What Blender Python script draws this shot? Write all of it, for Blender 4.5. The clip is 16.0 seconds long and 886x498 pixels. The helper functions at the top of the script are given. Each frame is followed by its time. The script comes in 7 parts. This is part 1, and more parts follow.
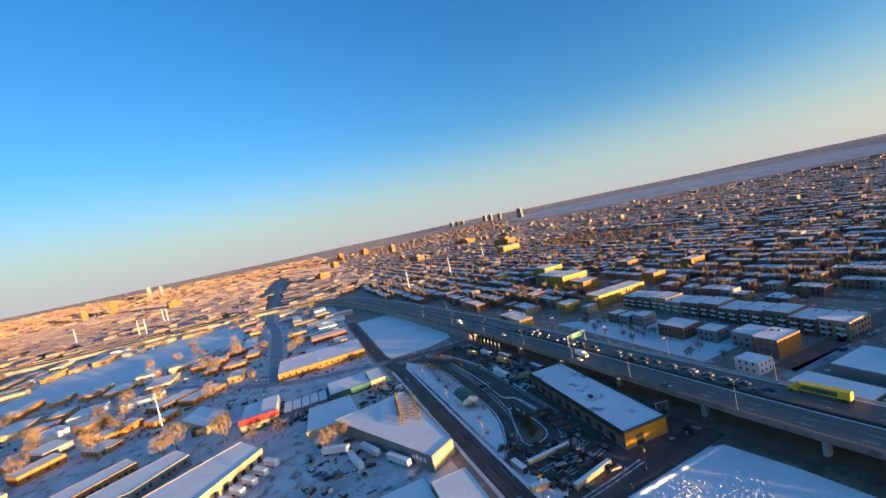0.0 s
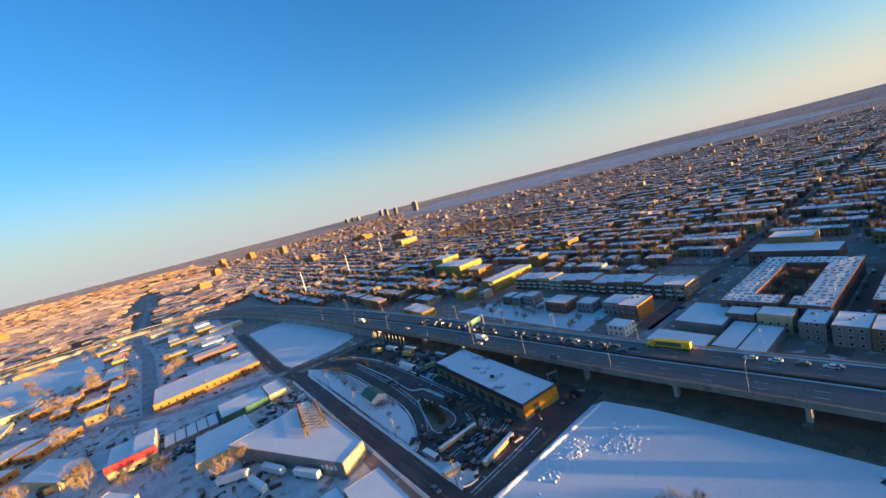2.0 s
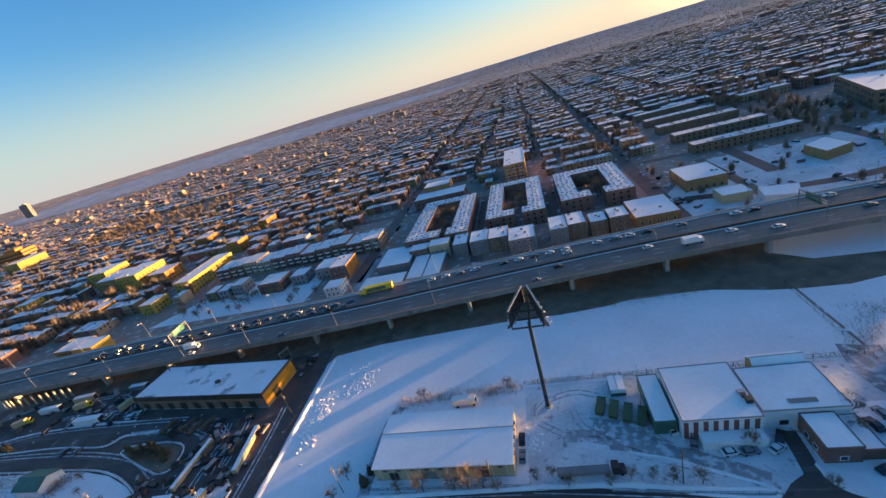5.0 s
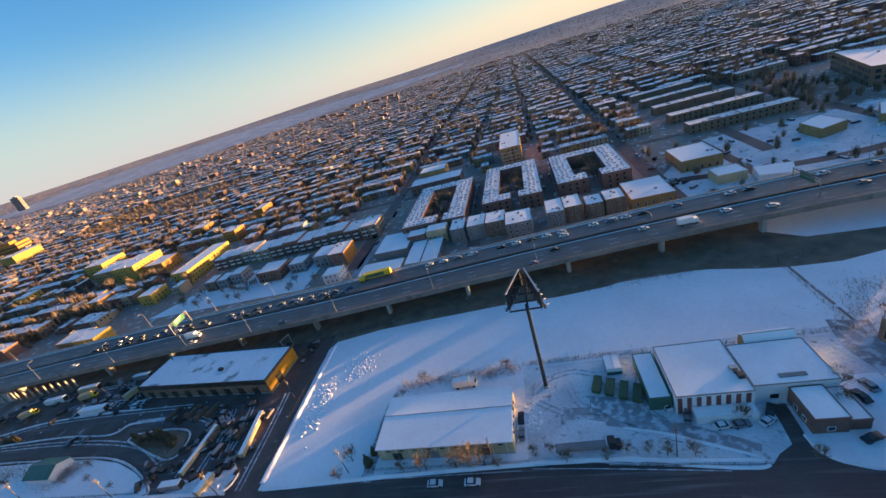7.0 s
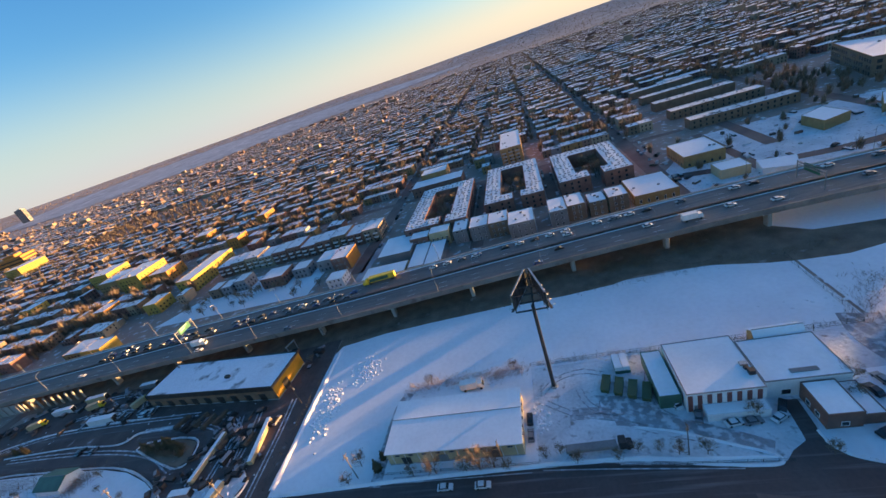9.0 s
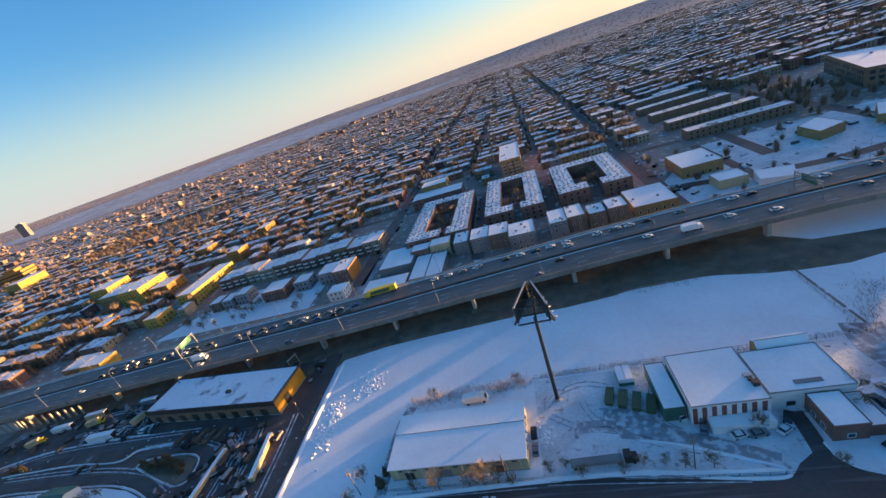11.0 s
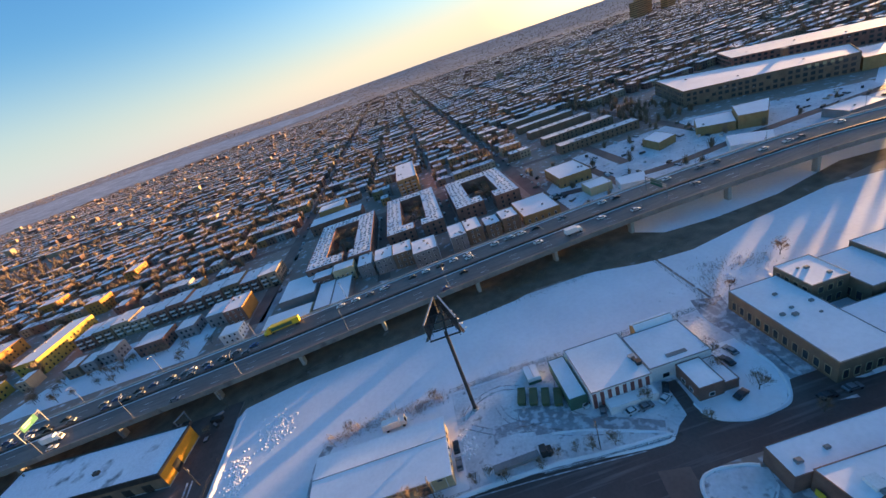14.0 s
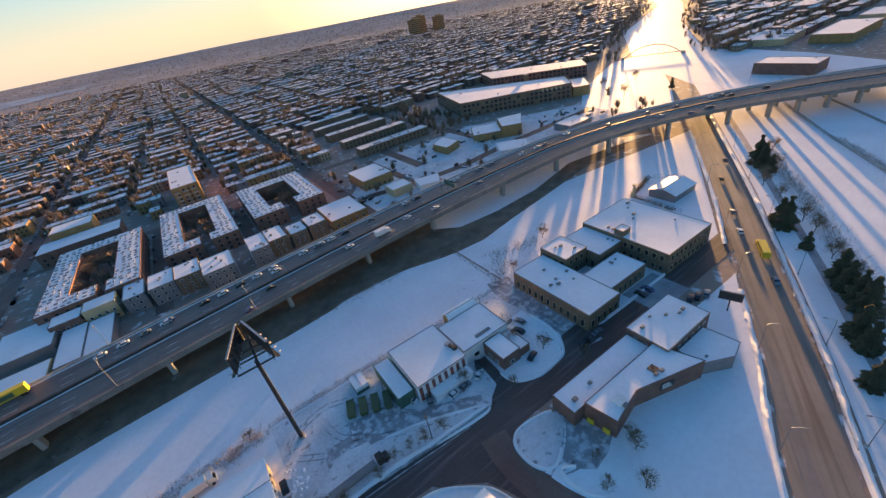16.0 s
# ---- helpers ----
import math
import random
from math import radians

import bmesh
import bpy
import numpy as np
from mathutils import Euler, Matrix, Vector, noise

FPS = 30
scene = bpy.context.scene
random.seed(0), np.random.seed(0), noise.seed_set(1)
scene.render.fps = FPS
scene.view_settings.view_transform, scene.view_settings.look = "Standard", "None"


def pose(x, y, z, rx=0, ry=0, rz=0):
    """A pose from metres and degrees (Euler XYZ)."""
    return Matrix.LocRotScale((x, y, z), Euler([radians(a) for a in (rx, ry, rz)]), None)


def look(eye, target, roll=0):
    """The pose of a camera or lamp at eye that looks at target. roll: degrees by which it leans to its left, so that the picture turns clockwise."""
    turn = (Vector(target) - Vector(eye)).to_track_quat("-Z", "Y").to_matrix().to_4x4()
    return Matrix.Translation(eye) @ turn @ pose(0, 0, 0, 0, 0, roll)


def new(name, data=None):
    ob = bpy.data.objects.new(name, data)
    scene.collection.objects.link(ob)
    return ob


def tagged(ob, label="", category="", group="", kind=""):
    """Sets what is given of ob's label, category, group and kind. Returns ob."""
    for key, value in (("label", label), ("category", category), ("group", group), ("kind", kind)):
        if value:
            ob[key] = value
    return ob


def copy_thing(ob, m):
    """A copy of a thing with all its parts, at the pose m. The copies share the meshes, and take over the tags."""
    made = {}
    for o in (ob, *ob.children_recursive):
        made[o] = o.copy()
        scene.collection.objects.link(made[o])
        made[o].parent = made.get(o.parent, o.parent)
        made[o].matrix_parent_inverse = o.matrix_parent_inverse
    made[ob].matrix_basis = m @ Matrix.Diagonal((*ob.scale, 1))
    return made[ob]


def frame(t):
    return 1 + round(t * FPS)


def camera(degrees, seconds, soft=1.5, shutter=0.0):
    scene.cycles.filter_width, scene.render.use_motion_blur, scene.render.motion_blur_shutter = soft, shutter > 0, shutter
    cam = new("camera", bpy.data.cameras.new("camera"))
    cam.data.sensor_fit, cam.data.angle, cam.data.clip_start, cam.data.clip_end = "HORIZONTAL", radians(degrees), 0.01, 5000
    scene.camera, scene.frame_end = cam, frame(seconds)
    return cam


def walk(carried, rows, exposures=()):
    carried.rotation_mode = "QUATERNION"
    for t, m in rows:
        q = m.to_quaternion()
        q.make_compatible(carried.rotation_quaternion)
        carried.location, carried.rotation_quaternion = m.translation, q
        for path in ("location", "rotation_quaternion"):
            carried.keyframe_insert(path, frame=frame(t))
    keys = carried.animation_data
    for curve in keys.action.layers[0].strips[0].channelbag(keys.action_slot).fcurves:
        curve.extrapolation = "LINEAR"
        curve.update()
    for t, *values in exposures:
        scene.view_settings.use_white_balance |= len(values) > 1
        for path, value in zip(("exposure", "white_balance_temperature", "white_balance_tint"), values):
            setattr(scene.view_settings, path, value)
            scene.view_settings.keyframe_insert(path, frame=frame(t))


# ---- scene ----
cam = camera(96.63, 16.0)
# seconds, eye, yaw, pitch, lean to the right
PATH = [
    (0.0, -0.00, 0.00, 100.00, 70.00, -3.49, 11.83),
    (0.5, -0.25, 0.13, 100.18, 68.05, -3.81, 12.04),
    (1.0, -0.52, 0.37, 100.42, 65.49, -4.62, 12.60),
    (1.5, -0.77, 0.60, 100.56, 61.38, -5.92, 13.47),
    (2.0, -0.90, 0.66, 100.49, 55.85, -7.64, 14.36),
    (2.5, -0.76, 0.28, 100.26, 48.46, -10.19, 15.29),
    (3.0, -0.36, -0.26, 100.13, 39.04, -11.85, 16.11),
    (3.5, -0.28, -1.15, 99.75, 29.06, -11.40, 15.43),
    (4.0, -0.52, -2.16, 99.61, 20.02, -15.53, 15.77),
    (4.5, -0.49, -2.65, 99.51, 15.84, -20.48, 16.05),
    (7.0, -0.38, -3.92, 99.98, 16.15, -24.73, 18.11),
    (7.5, -0.41, -3.79, 99.95, 16.32, -24.80, 18.62),
    (8.0, -0.58, -3.55, 99.92, 16.42, -24.78, 19.03),
    (10.5, -1.27, -3.53, 100.93, 16.12, -23.35, 19.96),
    (11.0, -1.23, -3.81, 101.16, 15.83, -22.94, 19.84),
    (11.5, -1.22, -4.33, 101.32, 15.29, -22.49, 19.71),
    (12.0, -1.20, -4.91, 101.40, 15.31, -21.89, 19.99),
    (12.5, -1.05, -5.03, 101.52, 14.91, -21.75, 20.61),
    (13.0, -1.04, -4.76, 101.43, 12.34, -22.32, 20.76),
    (13.5, -0.89, -4.04, 101.43, 7.66, -23.50, 20.32),
    (14.0, -0.70, -3.05, 100.88, 0.79, -24.94, 19.34),
    (14.5, -0.53, -2.26, 100.02, -7.59, -25.91, 17.50),
    (15.0, -0.99, -0.51, 99.82, -16.82, -27.39, 15.29),
    (15.5, -0.59, 0.52, 99.55, -24.49, -29.90, 12.95),
    (16.0, -0.41, 0.80, 99.58, -29.00, -31.71, 11.17),
]
walk(cam, [(t, pose(x, y, z, 0, 0, yaw) @ pose(0, 0, 0, 90 + pitch) @ pose(0, 0, 0, 0, 0, -lean)) for t, x, y, z, yaw, pitch, lean in PATH],
     [(0, 2.19, 6700, 14), (3, 2.3, 6750, 15), (4.5, 2.36, 7150, 18), (13, 2.51, 7300, 19), (14.5, 2.53, 7750, 21), (16, 2.51, 8500, 23)])

# ---- light ----
SUN_AZ, SUN_EL = radians(34), radians(2.1)
world = bpy.data.worlds.new("sky")
scene.world = world
world.use_nodes = True
wn = world.node_tree
sky = wn.nodes.new("ShaderNodeTexSky")
sky.sky_type, sky.sun_disc = "NISHITA", False
sky.sun_elevation, sky.sun_rotation = SUN_EL, math.pi / 2 - SUN_AZ
sky.altitude, sky.air_density, sky.dust_density, sky.ozone_density = 100, 1.0, 0.6, 3.4
wn.nodes["Background"].inputs["Strength"].default_value = 0.15
vivid = wn.nodes.new("ShaderNodeHueSaturation")
vivid.inputs["Saturation"].default_value = 1.12
wn.links.new(sky.outputs[0], vivid.inputs["Color"])
wn.links.new(vivid.outputs[0], wn.nodes["Background"].inputs["Color"])
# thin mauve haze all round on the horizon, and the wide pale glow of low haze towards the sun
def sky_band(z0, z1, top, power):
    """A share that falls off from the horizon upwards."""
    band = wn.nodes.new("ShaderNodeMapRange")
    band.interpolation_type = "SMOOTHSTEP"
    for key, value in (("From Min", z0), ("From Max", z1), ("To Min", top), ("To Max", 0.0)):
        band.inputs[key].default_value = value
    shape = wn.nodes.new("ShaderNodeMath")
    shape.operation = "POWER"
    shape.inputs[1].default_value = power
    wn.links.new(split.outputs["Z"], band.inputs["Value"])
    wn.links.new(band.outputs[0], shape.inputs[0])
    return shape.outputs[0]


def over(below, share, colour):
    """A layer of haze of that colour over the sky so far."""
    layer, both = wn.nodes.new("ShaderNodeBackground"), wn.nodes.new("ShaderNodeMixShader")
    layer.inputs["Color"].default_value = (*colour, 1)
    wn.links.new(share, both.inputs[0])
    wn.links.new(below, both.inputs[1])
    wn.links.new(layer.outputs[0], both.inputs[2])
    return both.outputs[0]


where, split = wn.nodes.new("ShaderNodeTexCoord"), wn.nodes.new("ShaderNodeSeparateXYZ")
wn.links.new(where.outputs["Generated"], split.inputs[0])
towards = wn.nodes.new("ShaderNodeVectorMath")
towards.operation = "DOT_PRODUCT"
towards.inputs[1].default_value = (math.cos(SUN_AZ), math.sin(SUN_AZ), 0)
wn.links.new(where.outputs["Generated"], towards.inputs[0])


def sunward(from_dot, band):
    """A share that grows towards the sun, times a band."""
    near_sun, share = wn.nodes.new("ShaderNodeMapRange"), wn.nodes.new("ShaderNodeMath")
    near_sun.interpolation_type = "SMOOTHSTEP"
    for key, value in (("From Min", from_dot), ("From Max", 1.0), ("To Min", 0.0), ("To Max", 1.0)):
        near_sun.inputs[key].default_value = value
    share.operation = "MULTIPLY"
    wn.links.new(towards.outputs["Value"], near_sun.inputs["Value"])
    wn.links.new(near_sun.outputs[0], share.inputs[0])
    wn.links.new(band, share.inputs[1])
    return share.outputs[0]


air = over(wn.nodes["Background"].outputs[0], sky_band(0.0, 0.24, 0.85, 1.2), (0.112, 0.148, 0.168))
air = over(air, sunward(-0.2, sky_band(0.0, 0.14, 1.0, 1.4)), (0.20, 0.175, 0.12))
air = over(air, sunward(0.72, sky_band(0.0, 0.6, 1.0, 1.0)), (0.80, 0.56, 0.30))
air = over(air, sky_band(-0.03, 0.05, 0.75, 1.3), (0.142, 0.127, 0.112))
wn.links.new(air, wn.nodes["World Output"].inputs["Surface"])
sun = new("sun", bpy.data.lights.new("sun", "SUN"))
sun.data.energy, sun.data.angle, sun.data.color = 4.0, radians(0.8), (1.0, 0.66, 0.29)
sun.matrix_world = look((math.cos(SUN_AZ) * math.cos(SUN_EL) * 900, math.sin(SUN_AZ) * math.cos(SUN_EL) * 900, math.sin(SUN_EL) * 900), (0, 0, 0))


# ---- materials ----
def material(name, colours, scale=1.0, rough=0.8, metal=0.0, bump=0.0, fine=8.0, island=False, spread=0.0, spots=None, streak=None, grains=0.5, wide=1.0):
    """colours: two or more base colours, mixed by noise (or by object or island, by spread). spots: (colour, scale, share)."""
    m = bpy.data.materials.new(name)
    m.use_nodes = True
    t = m.node_tree
    n, l = t.nodes, t.links
    bsdf = n["Principled BSDF"]
    geo = n.new("ShaderNodeNewGeometry")
    big = n.new("ShaderNodeTexNoise")
    big.inputs["Scale"].default_value, big.inputs["Detail"].default_value = scale, 6.0
    l.new(geo.outputs["Position"], big.inputs["Vector"])
    ramp = n.new("ShaderNodeValToRGB")
    e = ramp.color_ramp.elements
    while len(e) < len(colours):
        e.new(0.5)
    for i, c in enumerate(colours):
        e[i].position = 0.3 + 0.4 * i / max(1, len(colours) - 1)
        e[i].color = (*c, 1)
    value = big.outputs["Fac"]
    if spread:
        mix = n.new("ShaderNodeMix")
        mix.data_type = "FLOAT"
        mix.inputs[0].default_value = spread
        rnd = geo.outputs["Random Per Island"] if island else n.new("ShaderNodeObjectInfo").outputs["Random"]
        l.new(value, mix.inputs[2])
        l.new(rnd, mix.inputs[3])
        value = mix.outputs[0]
    l.new(value, ramp.inputs[0])
    colour = ramp.outputs[0]
    small = n.new("ShaderNodeTexNoise")
    small.inputs["Scale"].default_value, small.inputs["Detail"].default_value = scale * fine, 5.0
    l.new(geo.outputs["Position"], small.inputs["Vector"])
    grain = n.new("ShaderNodeMix")
    grain.data_type, grain.blend_type = "RGBA", "MULTIPLY"
    grain.inputs[0].default_value = grains
    gr = n.new("ShaderNodeValToRGB")
    gr.color_ramp.elements[0].position, gr.color_ramp.elements[0].color = 0.3, (0.7, 0.7, 0.7, 1)
    gr.color_ramp.elements[1].position = 0.6
    l.new(small.outputs["Fac"], gr.inputs[0])
    l.new(colour, grain.inputs[6])
    l.new(gr.outputs[0], grain.inputs[7])
    colour = grain.outputs[2]
    if spots:
        sc, sscale, share = spots
        sn = n.new("ShaderNodeTexNoise")
        sn.inputs["Scale"].default_value, sn.inputs["Detail"].default_value = sscale, 7.0
        l.new(geo.outputs["Position"], sn.inputs["Vector"])
        sr = n.new("ShaderNodeValToRGB")
        sr.color_ramp.elements[0].position, sr.color_ramp.elements[1].position = 1 - share - 0.06, 1 - share + 0.06
        l.new(sn.outputs["Fac"], sr.inputs[0])
        sm = n.new("ShaderNodeMix")
        sm.data_type = "RGBA"
        l.new(sr.outputs[0], sm.inputs[0])
        l.new(colour, sm.inputs[6])
        sm.inputs[7].default_value = (*sc, 1)
        colour = sm.outputs[2]
    if streak:
        angle, sc, share = streak
        turn = n.new("ShaderNodeMapping")
        turn.vector_type = "TEXTURE"
        turn.inputs["Rotation"].default_value, turn.inputs["Scale"].default_value = (0, 0, radians(angle)), (30 * wide, 1.3 * wide, 1)
        l.new(geo.outputs["Position"], turn.inputs["Vector"])
        tn = n.new("ShaderNodeTexNoise")
        tn.inputs["Scale"].default_value, tn.inputs["Detail"].default_value = 1.0, 4.0
        l.new(turn.outputs[0], tn.inputs["Vector"])
        tr = n.new("ShaderNodeValToRGB")
        tr.color_ramp.elements[0].position, tr.color_ramp.elements[1].position = 1 - share - 0.1, 1 - share + 0.12
        l.new(tn.outputs["Fac"], tr.inputs[0])
        tm = n.new("ShaderNodeMix")
        tm.data_type = "RGBA"
        l.new(tr.outputs[0], tm.inputs[0])
        l.new(colour, tm.inputs[6])
        tm.inputs[7].default_value = (*sc, 1)
        colour = tm.outputs[2]
    l.new(colour, bsdf.inputs["Base Color"])
    bsdf.inputs["Roughness"].default_value, bsdf.inputs["Metallic"].default_value = rough, metal
    if bump:
        b = n.new("ShaderNodeBump")
        b.inputs["Strength"].default_value, b.inputs["Distance"].default_value = bump, 0.3
        l.new(small.outputs["Fac"], b.inputs["Height"])
        l.new(b.outputs[0], bsdf.inputs["Normal"])
    return m


SNOW = material("snow", [(0.80, 0.765, 0.77), (0.89, 0.86, 0.86)], 0.05, 0.7, bump=0.12, fine=12, grains=0.2)
TOWN = material("town_ground", [(0.68, 0.645, 0.65), (0.83, 0.80, 0.80)], 0.02, 0.8, bump=0.3, fine=15, spots=((0.33, 0.22, 0.175), 0.2, 0.63))
ROOF = material("roof_snow", [(0.76, 0.73, 0.735), (0.88, 0.855, 0.855)], 0.15, 0.75, bump=0.3, fine=10, spots=((0.30, 0.29, 0.29), 0.25, 0.30))
ROOF_CLEAN = material("fresh_roof_snow", [(0.82, 0.79, 0.795), (0.90, 0.875, 0.875)], 0.1, 0.7, bump=0.08, fine=9, grains=0.2)
ASPHALT = material("asphalt", [(0.17, 0.085, 0.066), (0.25, 0.15, 0.118)], 0.08, 0.75, fine=14, bump=0.1, spots=((0.30, 0.31, 0.34), 0.12, 0.20))
ROADX = material("tracked_asphalt", [(0.085, 0.047, 0.042), (0.135, 0.083, 0.07)], 0.08, 0.7, fine=14, bump=0.1, streak=(1, (0.22, 0.155, 0.14), 0.36))
DECK = material("freeway_asphalt", [(0.165, 0.125, 0.108), (0.235, 0.185, 0.16)], 0.06, 0.7, fine=12, streak=(5, (0.10, 0.085, 0.08), 0.40))
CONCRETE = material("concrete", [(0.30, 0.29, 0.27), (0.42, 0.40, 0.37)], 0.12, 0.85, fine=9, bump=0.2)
# darker, mottled concrete for the deck and its near barrier
DARK_CONCRETE = material("stained_concrete", [(0.17, 0.145, 0.125), (0.27, 0.235, 0.205)], 0.12, 0.85, fine=9, bump=0.2, spots=((0.11, 0.09, 0.08), 0.2, 0.36))
PACKED = material("packed_brown_snow", [(0.30, 0.25, 0.25), (0.50, 0.46, 0.47)], 0.12, 0.85, fine=12, bump=0.3)
TRACKED = material("tracked_snow", [(0.60, 0.57, 0.575), (0.83, 0.80, 0.80)], 0.1, 0.85, fine=10, bump=0.4, spots=((0.30, 0.26, 0.25), 0.4, 0.36))
TRODDEN = material("trodden_yard_snow", [(0.52, 0.47, 0.46), (0.80, 0.77, 0.77)], 0.09, 0.85, fine=14, bump=0.4, spots=((0.30, 0.22, 0.185), 0.16, 0.40), streak=(8, (0.74, 0.71, 0.71), 0.34))
RUTTED = material("rutted_snow", [(0.30, 0.25, 0.25), (0.44, 0.40, 0.41)], 0.12, 0.85, fine=12, bump=0.35, spots=((0.66, 0.62, 0.63), 0.45, 0.46))
DIRT = material("churned_yard", [(0.075, 0.042, 0.034), (0.17, 0.108, 0.09)], 0.08, 0.9, fine=10, bump=0.4, spots=((0.42, 0.37, 0.38), 0.16, 0.30))
BRICK = material("brick_wall", [(0.23, 0.11, 0.08), (0.29, 0.175, 0.125), (0.40, 0.30, 0.20)], 0.2, 0.88, fine=18, spread=0.75)
BRICKS_FAR = material("brick_rows", [(0.15, 0.08, 0.066), (0.215, 0.13, 0.095), (0.33, 0.24, 0.16)], 0.2, 0.88, fine=12, island=True, spread=0.8)
BROWN = material("brown_brick", [(0.17, 0.108, 0.07), (0.25, 0.16, 0.10)], 0.3, 0.88, fine=14)
SLUSH = material("brown_slush", [(0.21, 0.165, 0.135), (0.31, 0.25, 0.21)], 0.05, 0.75, fine=9, grains=0.3, streak=(33, (0.15, 0.115, 0.095), 0.45), wide=1.6)
ROOF_OLD = material("worn_roof_snow", [(0.66, 0.63, 0.635), (0.85, 0.82, 0.82)], 0.1, 0.8, bump=0.3, fine=10, spots=((0.14, 0.12, 0.11), 0.2, 0.38))
ROOF_FAR = material("row_roof_snow", [(0.72, 0.69, 0.695), (0.87, 0.84, 0.84)], 0.1, 0.8, bump=0.2, fine=10, spots=((0.16, 0.13, 0.12), 0.2, 0.30), island=True, spread=0.5)
DRYGRASS = material("dry_grass", [(0.15, 0.10, 0.068), (0.27, 0.19, 0.135)], 0.15, 0.95, fine=10, bump=0.3, spots=((0.50, 0.47, 0.48), 0.09, 0.27))
RED_BRICK = material("red_brick", [(0.19, 0.088, 0.068), (0.28, 0.14, 0.10)], 0.3, 0.88, fine=14)
BUFF = material("buff_brick", [(0.29, 0.165, 0.068), (0.40, 0.24, 0.098)], 0.3, 0.88, fine=14)
# bright orange that holds the low sun on the works hall's end
SUNLIT_ORANGE = material("orange_sheet_metal", [(0.60, 0.25, 0.02), (0.72, 0.33, 0.03)], 0.3, 0.5, fine=10)
ORANGE = material("orange_brick", [(0.40, 0.16, 0.035), (0.48, 0.21, 0.045)], 0.3, 0.85, fine=14)
OCHRE = material("ochre_brick", [(0.40, 0.25, 0.05), (0.50, 0.32, 0.07)], 0.3, 0.85, fine=14)
CREAM = material("cream_cladding", [(0.45, 0.335, 0.19), (0.58, 0.445, 0.26)], 0.2, 0.6, fine=12)
GREY = material("grey_cladding", [(0.18, 0.175, 0.175), (0.26, 0.25, 0.245)], 0.2, 0.6, fine=12)
WHITE = material("white_paint", [(0.70, 0.70, 0.69), (0.80, 0.80, 0.79)], 0.3, 0.55, fine=10)
RED = material("red_metal", [(0.55, 0.035, 0.03), (0.68, 0.05, 0.04)], 0.3, 0.5, fine=10)
SIGN_GREEN = material("sign_green", [(0.008, 0.11, 0.055), (0.012, 0.15, 0.075)], 0.5, 0.4, fine=10)
DULL_RED = material("dull_red_panel", [(0.20, 0.055, 0.045), (0.28, 0.085, 0.065)], 0.5, 0.6, fine=10)
GREEN = material("green_metal", [(0.03, 0.095, 0.065), (0.045, 0.15, 0.095)], 0.3, 0.5, fine=10)
YELLOW = material("yellow_paint", [(0.72, 0.48, 0.03), (0.80, 0.56, 0.05)], 0.3, 0.5, fine=10)
DARK = material("dark_steel", [(0.035, 0.033, 0.032), (0.07, 0.065, 0.06)], 0.5, 0.55, 0.4, fine=10)
STEEL = material("galvanised_steel", [(0.38, 0.38, 0.38), (0.48, 0.48, 0.47)], 0.5, 0.45, 0.7, fine=10)
GLASS = material("window_glass", [(0.02, 0.025, 0.03), (0.05, 0.055, 0.06)], 0.3, 0.12, fine=6)
RUBBER = material("black_rubber", [(0.02, 0.02, 0.02), (0.03, 0.03, 0.03)], 1.0, 0.8)
BARK = material("bark", [(0.10, 0.07, 0.05), (0.17, 0.12, 0.08)], 0.8, 0.9, fine=8)
TWIG = material("bare_twigs", [(0.21, 0.14, 0.095), (0.31, 0.215, 0.14)], 0.3, 0.9, fine=8)
NEEDLE = material("conifer_needles", [(0.11, 0.082, 0.042), (0.17, 0.13, 0.065)], 0.4, 0.85, fine=8)
# woods and snow streaks, lightened so the colour carries the distant haze
HAZY_PLAIN = material("far_woods", [(0.30, 0.235, 0.225), (0.42, 0.345, 0.335)], 0.004, 0.95, fine=12, spots=((0.60, 0.54, 0.56), 0.010, 0.32))
ICE = material("river_ice", [(0.30, 0.26, 0.27), (0.44, 0.40, 0.41)], 0.004, 0.6, fine=6, streak=(-35, (0.62, 0.58, 0.60), 0.45), wide=45)


